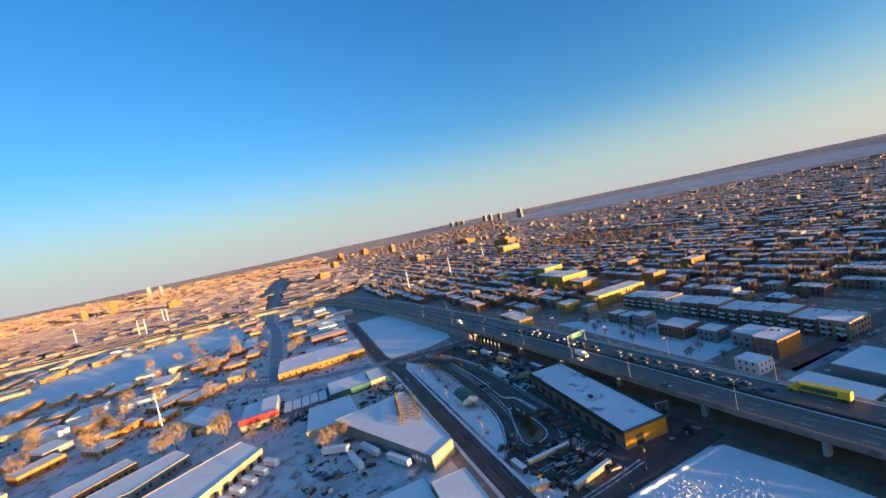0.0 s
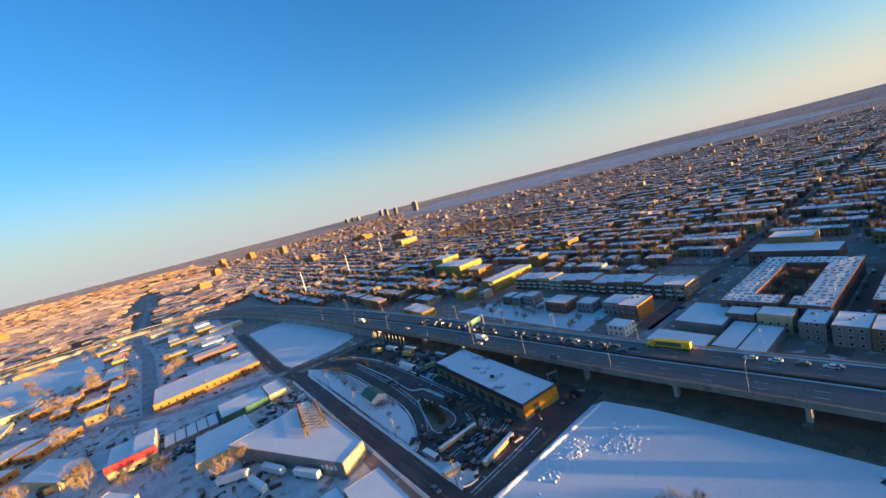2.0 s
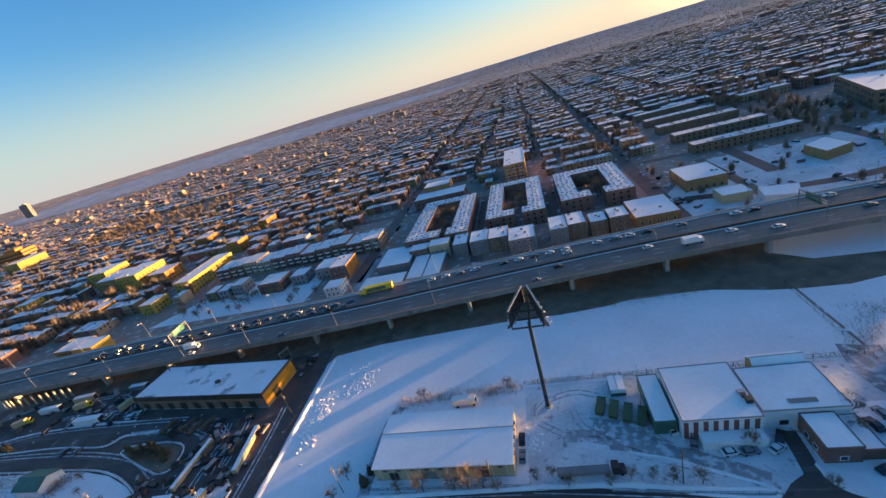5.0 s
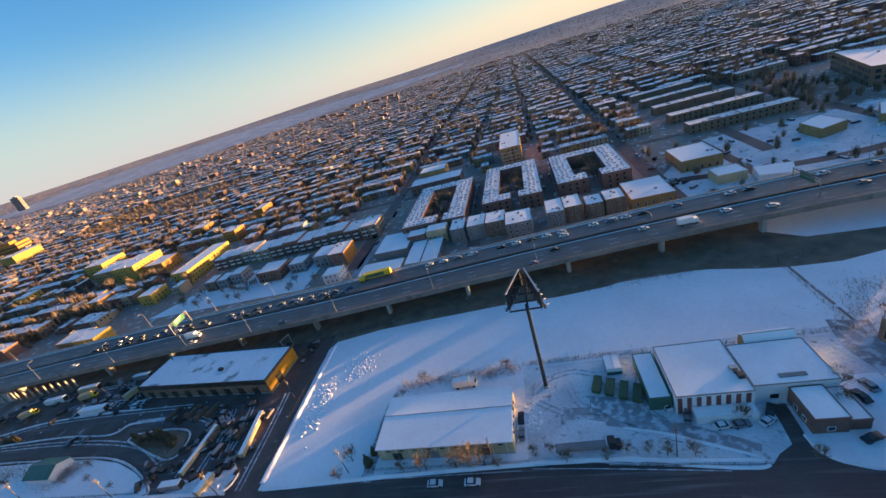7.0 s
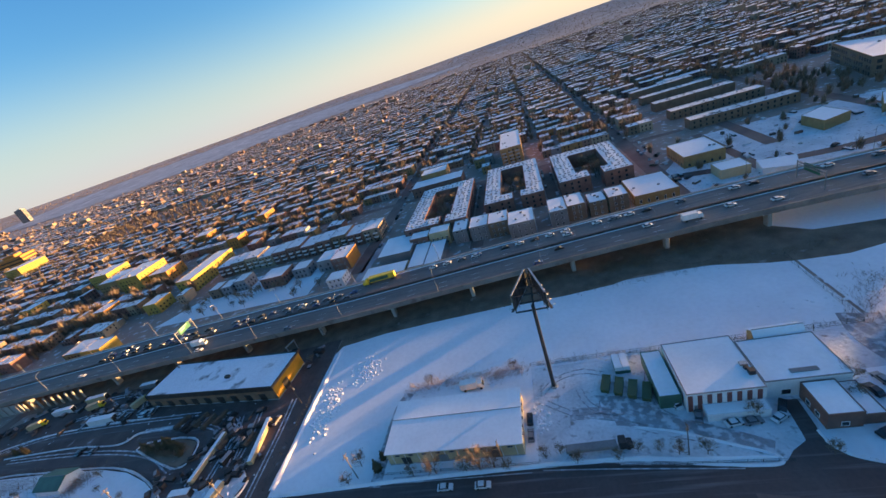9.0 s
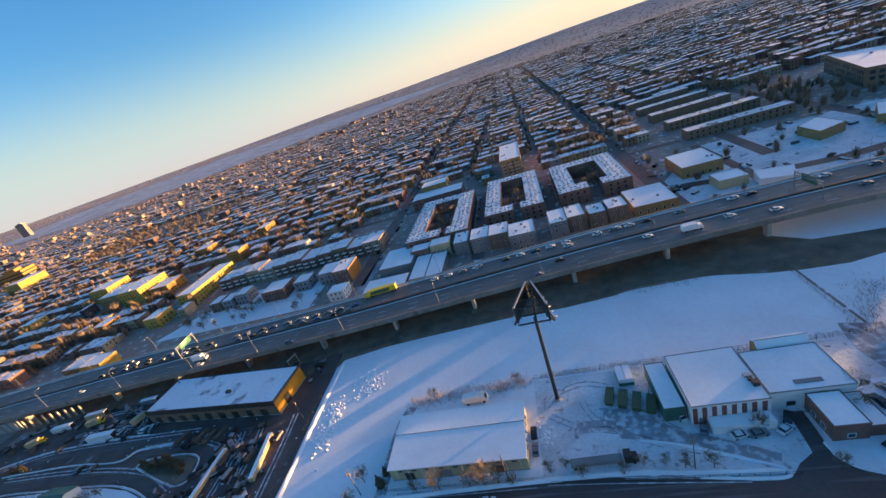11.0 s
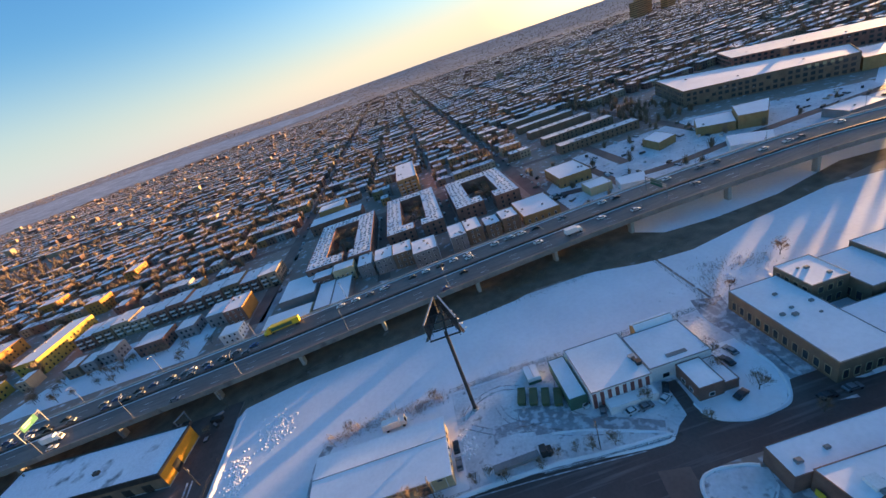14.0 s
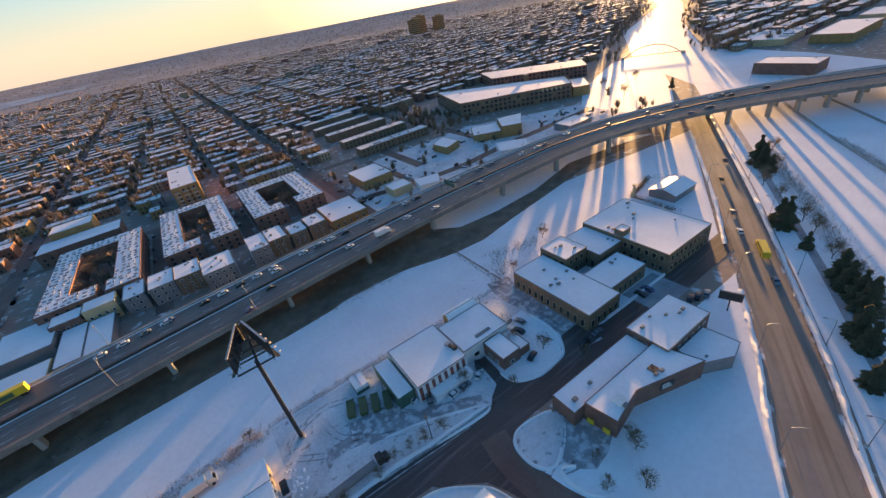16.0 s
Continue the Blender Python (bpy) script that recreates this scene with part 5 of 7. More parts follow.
for i in range(16):
    car(random.uniform(-245, -190), random.choice((103, 104.5, 85)), random.uniform(60, 100), random.choice(("black", "grey", "white", "grey")))
for x, y, t in ((-238, 112, 20), (-205, 110, 70), (-186, 124, 5), (-270, 104, 30)):
    lorry(x, y, t, key="cream", box=CREAM, cab=YELLOW, label="pale work lorry with a yellow cab in the yard")
for x, y in ((-214, 106), (-110, 154 - 22), (-107, 97), (-190, 124)):
    utility_pole(x, y, 20, 10.0)


def heaps(name, cx, cy, rx, ry, n, smax, mat, label):
    """Lumps of ploughed snow, each an uneven mound."""
    g = Geo()
    for i in range(n):
        x, y, s = random.gauss(cx, rx), random.gauss(cy, ry), random.uniform(0.3, 1) * smax
        k0 = len(g.v)
        g.v.append((x, y, s * random.uniform(0.3, 0.55)))
        for ring, (rr, zz) in enumerate(((0.55, 0.26), (1.0, -0.05))):
            for k in range(7):
                a = 0.898 * k + ring * 0.4
                q = s * rr * random.uniform(0.7, 1.25)
                g.v.append((x + q * math.cos(a), y + q * math.sin(a), s * zz * random.uniform(0.6, 1.1)))
        for k in range(7):
            j = (k + 1) % 7
            g.f += [(k0, k0 + 1 + k, k0 + 1 + j), (k0 + 1 + k, k0 + 8 + k, k0 + 8 + j, k0 + 1 + j)]
    g.m = [0] * len(g.f)
    tagged(part(name, g, mat), label, "snow heap", kind="stuff")


heaps("snow_heaps", -93, 93, 2.2, 6, 260, 0.95, SNOW, "lumpy heaps of dumped snow at the field edge")
heaps("snow_heaps", -83, 110, 3, 4, 240, 0.85, SNOW, "lumpy heaps of dumped snow at the field edge")
heaps("snow_heaps", -14, 78, 1.2, 2.5, 50, 0.9, SNOW, "small heaps of shovelled snow beside the warehouse")
heaps("snow_heaps", -200, 95, 50, 14, 70, 0.7, TRACKED, "scattered lumps of dirty snow in the yard")
heaps("snow_heaps", -135, 75, 14, 9, 50, 0.6, TRACKED, "scattered lumps of dirty snow in the yard")
shrubs("brush", [(-172, 82), (-164, 81), (-152, 80)], 900, 2.0, TWIG, "tangled dark brush on the yard island", 1.6)
shrubs("brush", [(-296, 80), (-280, 88), (-262, 88)], 500, 1.8, TWIG, "leafless brush beside the yard lane", 1.4)
heaps("snow_heaps", -126, 64, 5, 1.6, 60, 1.2, SNOW, "ploughed heaps of snow at the yard corner")
shrubs("brush", [(48, 158), (56, 163), (62, 157), (54, 152), (48, 158)], 1600, 1.6, TWIG, "round planting of olive brush by the viaduct", 3.2)
shrubs("brush", [(16, 152), (26, 154), (36, 152)], 1400, 2.2, TWIG, "dense dark brush under the viaduct", 3.0)
heaps("snow_heaps", 95, 110, 12, 6, 90, 0.9, SNOW, "rough snow behind the school")
fence([(-284, 59), (-170, 60), (-150, 60.4)], 1.0, 5)
fence([(-300, 82), (-290, 104), (-250, 112)], 1.5, 5)
shrubs("brush", [(-284, 67), (-268, 71), (-250, 70), (-228, 72), (-198, 68), (-194, 72)], 1500, 2.4, TWIG, "leafless golden brush round the small house", 2.5)
for x, y, s in ((-225, 66, 0.5), (-214, 68, 0.5), (-186, 72, 0.5), (-180, 66, 0.4), (-165, 63, 0.35), (-240, 66, 0.5), (-114, 121, 0.5)):
    tree(x, y, s)

# ---- workshops beyond the street ----
tri = flat_building("wedge_warehouse", [(-225, -1), (-156, 33), (-163, 45), (-231, 41)], 7, GREY, "grey wedge-shaped warehouse with wide snowy roof", "warehouse", roof=ROOF_CLEAN, parapet=0.3)
# cream layer on the grey end wall, painted pale for the sun
part("lit_cladding", Geo().prism([(x + 193.75, y - 29.5) for x, y in ((-155.9, 33.2), (-162.9, 45.1), (-162.75, 45.2), (-155.7, 33.3))], 0.2, 6.6), CREAM, tri, "cream end face, its sunlight painted in")
for k in range(4):
    a, b = Vector((-168, 27)), Vector((-158, 32))
    p = a.lerp(b, 0.15 + k * 0.22)
    part("wall_letter_bar", Geo().box(-0.8, 0.8, -0.06, 0.06, 0, 2.2 if k % 2 else 1.6), WHITE, tri, "pale painted sign bar", m=pose(p.x + 193.75, p.y - 29.5 - 0.15, 3.4, 0, 0, 26.2))
fr = thing("roof_sign_frame", pose(-205, 36.5, 7.2, 0, 0, -8) @ Matrix.Diagonal((1.15, 1.45, 0.9, 1)), "tangled rusty steel sign frame on the warehouse roof", "sign frame")
for i in range(9):
    for j in range(2):
        part("strut", Geo().beam((-13 + i * 3.2, -4 + j * 7, 0), (-13 + i * 3.2 + (0.8 if j else -0.8), -3 + j * 6, 5.6 - j), 0.24, sides=4), BARK, fr)
for i in range(4):
    part("rail", Geo().beam((-13.5, -3.6, 0.6 + i * 1.5), (13, -3.3, 0.6 + i * 1.5), 0.2, sides=4), BARK, fr)
    part("rail", Geo().beam((-13.5, 3.2, 0.6 + i * 1.2), (13, 3, 0.6 + i * 1.2), 0.2, sides=4), BARK, fr)
for i in range(8):
    part("brace", Geo().beam((-13 + i * 3.2, -3.5, 0), (-9.8 + i * 3.2, 3.2, 4.4), 0.18, sides=4), BARK, fr)
    part("brace", Geo().beam((-13 + i * 3.2, 3.2, 0), (-9.8 + i * 3.2, -3.5, 5.4), 0.18, sides=4), BARK, fr)
flat_building("low_annex", [(-262, -14), (-228, -16), (-226, 14), (-262, 12)], 4.5, CREAM, "low pale annex with snow-covered roof", roof=ROOF_CLEAN, units=3)
redb = flat_building("red_roofed_building", rect(-298, -268, -54, -32), 7, CREAM, "cream building with red roof edge and green base", roof=ROOF_CLEAN, trim=WHITE, parapet=0.4, storeys=1, ww=1.8, wh=1.6, gap=4.5, sill=1.4, frame_mat=GREEN)
mansard = Geo()
mansard.v = [(x, y, z) for y in (-11.3, 11.3) for x, z in ((14.6, 5.6), (16.7, 5.6), (15.7, 8.9), (14.6, 8.9))]
mansard.f = [(0, 1, 2, 3), (7, 6, 5, 4), (0, 4, 5, 1), (1, 5, 6, 2), (2, 6, 7, 3), (3, 7, 4, 0)]
mansard.m = [0] * 6
part("fascia", mansard, RED, redb, "bright red sloping metal roof edge")
part("upper_roof", Geo().box(-14, 14.5, 0.5, 10.6, 7.0, 8.5), WHITE, redb)
part("upper_roof_snow", Geo().box(-13.9, 14.4, 0.6, 10.5, 8.5, 8.65), ROOF_CLEAN, redb)
part("plinth", Geo().box(-15.15, 15.15, -11.15, 11.15, 0, 1.3), GREEN, redb, "green painted base")
for k in range(5):
    flat_building("lock_up_garage", rect(-292 + (k % 2) * 1.5, -273, -29.5 + k * 5.6, -24.3 + k * 5.6), 2.9 + 0.25 * (k * 3 % 2), GREY, "low grey lock-up garage with a snowy roof", "garage", "row of lock-up garages", roof=ROOF_CLEAN, parapet=0.12)
flat_building("green_clad_store", rect(-297, -272, 0, 27), 4.8, GREEN, "long green metal store with snow-covered roof", "store", roof=ROOF_CLEAN)
flat_building("green_store_end", rect(-293, -271, 27.4, 38), 5.4, CREAM, "cream end building of the green store", "store", roof=ROOF_CLEAN)
flat_building("orange_brick_works", rect(-399, -355, -36, 37), 6.2, ORANGE, "long orange brick works with snowy roof", "works", roof=ROOF_CLEAN, units=4, storeys=1, ww=1.6, wh=1.6, gap=5, wsides=[1], sill=2.5)
nb = flat_building("corner_warehouse", rect(-139, -108, 27, 41.5), 8, GREY, "grey corner warehouse with wide snowy roof", "warehouse", roof=ROOF_CLEAN)
flat_building("corner_warehouse_annex", rect(-146, -112, 8, 26.6), 6.5, GREY, "lower grey warehouse annex under snow", "warehouse", roof=ROOF_CLEAN)
flat_building("loading_depot", [(-190, -68), (-225, -38), (-243, -50), (-214, -95), (-196, -98)], 6, CREAM, "cream depot with loading doors and snowy roof", "depot", roof=ROOF_CLEAN, parapet=0.3, storeys=1, ww=2.6, wh=3.0, gap=5, sill=0.3, frame_mat=GREY)
for k in range(7):
    trailer(-183 - k * 5.2, -60 + k * 4.4, 40, length=8.5)
flat_building("long_depot", [(-229, -97), (-251, -77), (-263, -86), (-241, -119), (-225, -132)], 6, GREY, "long grey depot with snowy roof and windows", "depot", roof=ROOF_CLEAN, storeys=1, ww=1.6, wh=1.4, gap=3, sill=2.4)
flat_building("long_depot", [(-246, -128), (-266, -106), (-276, -114), (-257, -141), (-248, -148)], 6, BUFF, "long buff depot with snowy roof and windows", "depot", roof=ROOF_CLEAN, storeys=1, ww=1.6, wh=1.4, gap=3, sill=2.4)
gar = flat_building("garage", [(-316, -97), (-337, -89), (-306, -66), (-287, -76)], 5.6, CREAM, "pale garage with open door and snowy roof", "garage", roof=ROOF_CLEAN)
part("door", Geo().box(14.0, 19.5, -3.8, 4.5, 0, 4.0), DARK, gar)
for x, y, t in ((-185, 4.5, 14), (-190, 12, 24), (-178.5, 25, 28), (-193, 20, 28), (-202, -3, 60), (-172, 22, 28)):
    trailer(x, y, t)
for i in range(14):
    car(random.uniform(-222, -160), random.uniform(-24, 0) + 6, random.uniform(0, 360), random.choice(("black", "grey", "white", "white", "grey")))
for i in range(10):
    car(random.uniform(-298, -258), random.uniform(-30, -2), random.choice((0, 90)) + random.uniform(-8, 8), random.choice(("black", "grey", "white", "white", "blue")))
for x, y in ((-300, 49), (-265, 51), (-360, 44), (-120, 53)):
    car(x, y, 0, "grey")
for x, y, s in ((-322, -149, 1.3), (-319, -185, 1.2), (-277, -90, 1.3), (-272, -96, 1.1), (-278, -66, 1.2), (-268, -62, 1.0), (-207, -6, 0.9), (-210, 2, 0.9), (-244, -30, 0.8), (-467, -109, 1.3), (-460, -100, 1.2), (-513, -88, 1.4), (-343, -142, 1.1), (-365, -160, 1.2), (-390, -130, 1.1), (-415, -160, 1.2), (-252, -46, 0.7)):
    tree(x, y, s * 1.5)


def chimney(x, y, h, label="tall slim pale lighting mast with a round head"):
    def build(m):
        t = thing("mast", m, label, "mast", "masts")
        part("shaft", Geo().beam((0, 0, 0), (0, 0, h), 0.9 if h > 30 else 0.5, 0.5 if h > 30 else 0.3, 10), WHITE, t)
        part("head", Geo().beam((0, 0, h), (0, 0, h + 0.8), 1.2, 1.2, 10), GREY, t)
        return t
    repeat("mast %.0f" % h, pose(x, y, 0), build)


chimney(-329, -112, 26)
for x, y in ((-940, -306), (-952, -322), (-1141, -505), (-1153, -326), (-1165, -338), (-700, 260), (-640, 160), (-880, 420)):
    chimney(x, y, 38)

LOW_WALLS = [CREAM, BUFF, OCHRE, ORANGE, GREY, WHITE, RED_BRICK]
TAKEN = [(-405, -350, -40, 40), (-315, -250, -60, 40), (-262, -226, -18, 16), (-345, -280, -105, -60), (-305, -180, -160, -30), (-232, -150, -5, 48), (-150, -105, 5, 45)]


def near_line(x, y, pts, d):
    for (ax, ay), (bx, by) in zip(pts, pts[1:]):
        l2 = (bx - ax) ** 2 + (by - ay) ** 2
        k = max(0, min(1, ((x - ax) * (bx - ax) + (y - ay) * (by - ay)) / l2))
        if math.hypot(x - ax - k * (bx - ax), y - ay - k * (by - ay)) < d:
            return True
    return False


DIAG = [(-317, 48), (-325, 20), (-347, -33), (-395, -90), (-442, -138), (-474, -217), (-520, -330)]
LONG = [(-350, -38), (-430, -42), (-600, -50), (-800, -70), (-1400, -75), (-2400, -115)]
FLAT = [(p.x, p.y) for p in LINE[::4]]
STRIP = [(-575, -345), (-690, -345), (-765, -222), (-790, -130), (-690, -100), (-598, -92), (-560, -160), (-536, -214), (-540, -262), (-534, -304)]
patch("snow_strip", STRIP, SNOW, "wide open strip of snow among the workshops", z=0.045)


def in_strip(x, y, m=0):
    """Whether a place lies in the open strip of snow, or within m of it."""
    inside = False
    for (ax, ay), (bx, by) in zip(STRIP, STRIP[1:] + STRIP[:1]):
        if (ay > y) != (by > y) and x < (bx - ax) * (y - ay) / (by - ay) + ax:
            inside = not inside
    return inside or m and near_line(x, y, STRIP + STRIP[:1], m)


rng = random.Random(7)
count = 0
for tries in range(5000):
    x, y = rng.uniform(-815, -255), rng.uniform(-430, 38)
    w, d, h = rng.uniform(14, 56), rng.uniform(11, 24), rng.uniform(3.8, 6.6)
    turn = 0 if x < -400 or y > -60 else -42
    if rng.random() < 0.45:
        w, d = d, w
    box = (x - w / 2 - 3, x + w / 2 + 3, y - d / 2 - 3, y + d / 2 + 3)
    if any(a < box[1] and b > box[0] and c < box[3] and e > box[2] for a, b, c, e in TAKEN):
        continue
    if in_strip(x, y, min(w, d) / 2 + 4) or near_line(x, y, DIAG, 8 + d / 2) or near_line(x, y, LONG, 9 + d / 2) or near_line(x, y, FLAT, 24 + w / 2) or near_line(x, y, [(-520, 44), (-322, 46)], 9 + d / 2):
        continue
    TAKEN.append(box)
    m = pose(x, y, 0, 0, 0, turn)
    poly = [tuple((m @ Vector((px, py, 0)))[:2]) for px, py in rect(-w / 2, w / 2, -d / 2, d / 2)]
    wall = rng.choice(LOW_WALLS)
    flat_building("workshop_unit", poly, h, wall, wall.name.replace("_", " ") + " workshop with a flat snowy roof", "workshop", "workshop units", roof=ROOF_CLEAN if rng.random() < 0.6 else ROOF, storeys=1 if y > -180 and x > -560 else 0, ww=1.8, wh=1.5, gap=4.6, units=rng.choice((0, 1, 2)), sill=1.4)
    count += 1
    if count > 150:
        break
for i in range(60):
    x, y = rng.uniform(-800, -330), rng.uniform(-330, 30)
    if not any(a + 3 < x < b - 3 and c + 3 < y < e - 3 for a, b, c, e in TAKEN) and not near_line(x, y, DIAG, 7) and not near_line(x, y, LONG, 9) and not near_line(x, y, FLAT, 20):
        tree(x, y, rng.uniform(1.1, 1.8))


def clutter(name, x0, x1, y0, y1, n, label, mat, ok):
    """Small vans, crates and pallet stacks that fill the yards, far off."""
    g = Geo()
    while n > 0:
        n -= 1
        x, y, a = rng.uniform(x0, x1), rng.uniform(y0, y1), rng.choice((0, 1.571, 0.5, -0.7)) + rng.gauss(0, 0.12)
        if not ok(x, y):
            continue
        c, s = math.cos(a), math.sin(a)
        def block(l, w, z0, z1, off=0.0):
            g.prism([(x + (off + u) * c - v * s, y + (off + u) * s + v * c) for u, v in ((-l, -w), (l, -w), (l, w), (-l, w))], z0, z1)
        if rng.random() < 0.45:
            block(2.2, 0.9, 0.3, 0.95)
            block(1.2, 0.78, 0.95, 1.5, -0.3)
        else:
            l, w, h = rng.uniform(0.5, 2.6), rng.uniform(0.4, 1.1), rng.uniform(0.4, 1.9)
            block(l, w, 0.05, h)
            block(l * 0.9, w * 0.9, h, h + 0.12)
    tagged(part(name, g, mat), label, "clutter", kind="stuff")


MIXED = material("mixed_goods", [(0.03, 0.03, 0.035), (0.16, 0.10, 0.07), (0.36, 0.27, 0.18), (0.62, 0.60, 0.60)], 0.5, 0.6, island=True, spread=0.9)

SCRAP = material("dark_scrap", [(0.03, 0.024, 0.022), (0.09, 0.055, 0.042), (0.17, 0.11, 0.085), (0.34, 0.30, 0.30)], 0.5, 0.8, island=True, spread=0.9)


def open_yard(x, y):
    return not any(a + 2 < x < b - 2 and c + 2 < y < e - 2 for a, b, c, e in TAKEN[7:]) and not in_strip(x, y) and not near_line(x, y, DIAG, 6) and not near_line(x, y, LONG, 8) and not near_line(x, y, FLAT, 20)


clutter("yard_clutter", -800, -320, -330, 34, 1500, "parked vans, crates and scrap in workshop yards", MIXED, open_yard)
clutter("yard_clutter", -300, -258, -32, -2, 110, "parked vans, crates and scrap in the storage yard", MIXED, lambda x, y: True)
clutter("yard_clutter", -271, -232, 14, 46, 90, "rows of stacked timber and scrap beside the street", MIXED, lambda x, y: y > 14 + (x + 232) * -0.1 and x < -234)
clutter("yard_clutter", -296, -112, 98, 132, 150, "machines, crates and scrap in the dark works yard", SCRAP, lambda x, y: y < fy(x) - 17 and not (-198 < x < -114 and 99 < y < 129))
clutter("yard_clutter", -182, -112, 62, 96, 110, "pipes, crates and scrap in the works yard", SCRAP, lambda x, y: not (-181 < x < -145 and 72 < y < 88) and x > -160)
clutter("yard_clutter", -222, -158, -22, 12, 40, "parked vans and crates in the truck yard", MIXED, lambda x, y: True)

# ---- across the freeway ----
def courtyard_flats(x0, x1, y0, y1, h, depth, gap0, gap1):
    """Brick flats round a court that opens to the freeway."""
    poly = [(x0, y0), (gap0, y0), (gap0, y0 + depth), (x0 + depth, y0 + depth), (x0 + depth, y1 - depth), (x1 - depth, y1 - depth), (x1 - depth, y0 + depth), (gap1, y0 + depth), (gap1, y0), (x1, y0), (x1, y1), (x0, y1)]
    t = flat_building("courtyard_flats", poly, h, RED_BRICK, "red brick flats round a court, roof dotted with vents", "flats", "courtyard flats", roof=ROOF_CLEAN, storeys=3, storey=3.0, ww=1.3, wh=1.5, gap=4.2, wsides=[0, 8, 9, 11])
    cx, cy = sum(p[0] for p in poly) / 12, sum(p[1] for p in poly) / 12
    vent = Geo().box(-0.8, 0.8, -0.22, 0.22, 0, 0.4).box(-0.9, 0.9, -0.3, 0.3, 0.4, 0.47).mesh("roof_vent", GREY)
    for i in range(285):
        x, y = x0 + 1.8 + 3.0 * (i % 15) + random.uniform(-0.7, 0.7), y0 + 2.2 + 4.2 * (i // 15) + random.uniform(-0.9, 0.9)
        if x > x1 - 1.5 or y > y1 - 1.5:
            continue
        if x0 + depth - 1 < x < x1 - depth + 1 and y0 + depth - 1 < y < y1 - depth + 1 or (gap0 - 1 < x < gap1 + 1 and y < y0 + depth + 1):
            continue
        part("roof_vent", vent, None, t, m=pose(x - cx, y - cy, h + 0.1, 0, 0, random.choice((0, 0, 90, 30))))
    for i in range(9):
        tree((x0 + x1) / 2 + random.uniform(-7, 7), (y0 + y1) / 2 + random.uniform(-20, 20), random.uniform(1.0, 1.35))


courtyard_flats(-90, -47, 226, 305, 10, 12, -66, -62)
courtyard_flats(-36, 3, 238, 315, 10, 11, -17, -12)
courtyard_flats(13, 57, 244, 308, 10, 12, 32, 40)
for k, (a, b, y0, y1, h) in enumerate(((-55, -46, 210, 226, 8.5), (-44, -33, 208, 224, 9.3), (-32.6, -21, 207, 223, 9.5), (-20.6, -6, 199, 217, 9.6), (2.5, 12, 203, 222, 9.6), (12.4, 22, 206, 223, 9.4), (24, 33, 206, 219, 8.5), (34, 44, 206, 220, 9))):
    flat_building("block_of_flats", rect(a, b, y0, y1), h, random.choice([BROWN, GREY, BROWN, RED_BRICK]), "three-storey masonry flats with snowy roof", "flats", "flats beside the freeway", roof=ROOF_CLEAN, storeys=3, storey=3.1, ww=1.3, wh=1.5, gap=3.2, units=3)
flat_building("corner_store", rect(47, 69, 207, 234), 5.6, BUFF, "buff brick corner building with wide snowy roof", "store", roof=ROOF_CLEAN, storeys=1, wh=2.2, gap=4, units=2)
flat_building("flat_store", rect(84, 106, 243, 271), 7, BUFF, "flat buff store with snowy roof", "store", roof=ROOF_CLEAN, units=2, storeys=1, gap=4)
flat_building("small_store", rect(92, 106, 216, 228), 5, CREAM, "small pale store with snowy roof", "store", roof=ROOF_CLEAN)
flat_building("low_store", [(107, 208), (120, 203), (126, 216), (110, 220)], 4.5, WHITE, "low white store with snowy roof", "store", roof=ROOF_CLEAN)
flat_building("low_store", [(157, 268), (158, 250), (174, 256), (172, 276)], 5.5, BUFF, "buff low store with snowy roof", "store", roof=ROOF_CLEAN)
flat_building("low_store", [(175, 209), (193, 199), (204, 212), (186, 226)], 4.5, WHITE, "low white store with snowy roof", "store", roof=ROOF_CLEAN)
flat_building("low_store", [(186, 252), (205, 240.5), (219, 262), (199, 272)], 6, BUFF, "buff low store with snowy roof", "store", roof=ROOF_CLEAN, units=1)
flat_building("store_hall", [(205.6, 240.2), (219, 232), (240, 254), (219.6, 262)], 9, BUFF, "taller buff store hall with snowy roof", "store", roof=ROOF_CLEAN, units=1)
flat_building("low_store", rect(238, 262, 200, 216), 5, GREY, "grey low store with snowy roof", "store", roof=ROOF_CLEAN, units=1)
flat_building("grey_house", rect(-153, -139.5, 214, 230), 8, GREY, "grey house with flat snowy roof beside the brick one", "house", roof=ROOF_CLEAN, storeys=2)
ob = flat_building("orange_gable_building", rect(-139, -127, 209, 228), 9.4, RED_BRICK, "brick building with an orange end wall", "building", roof=ROOF_CLEAN, storeys=3, wsides=[0, 3], ww=1.3, wh=1.5, gap=3.4, units=2)
part("painted_end_wall", Geo().box(6.0, 6.08, -9.4, 9.4, 0.3, 9.3), ORANGE, ob, "orange end wall face")
flat_building("white_roofed_store", rect(-104, -82, 203, 230), 6, GREY, "grey store with a clean snowy roof", "store", roof=ROOF_CLEAN, parapet=0.15)
flat_building("long_low_store", rect(-108, -81.5, 180, 194), 4.6, CREAM, "low cream store with snowy roof by the road", "store", roof=ROOF_CLEAN, parapet=0.15)
flat_building("low_store", rect(-80, -70.4, 184, 213), 4.6, GREY, "grey low store with a flat snowy roof", "store", roof=ROOF_CLEAN, parapet=0.15)
flat_building("low_store", rect(-70, -60, 184, 212), 4.4, GREY, "grey low store with a flat snowy roof", "store", roof=ROOF_CLEAN, parapet=0.15)
flat_building("small_flats", rect(-84, -72, 214, 224), 8, RED_BRICK, "small red brick flats with snowy roof", "flats", roof=ROOF_CLEAN, storeys=2)
flat_building("small_flats", rect(-71, -58, 214, 224), 9, CREAM, "small cream flats with snowy roof", "flats", roof=ROOF_CLEAN, storeys=2)
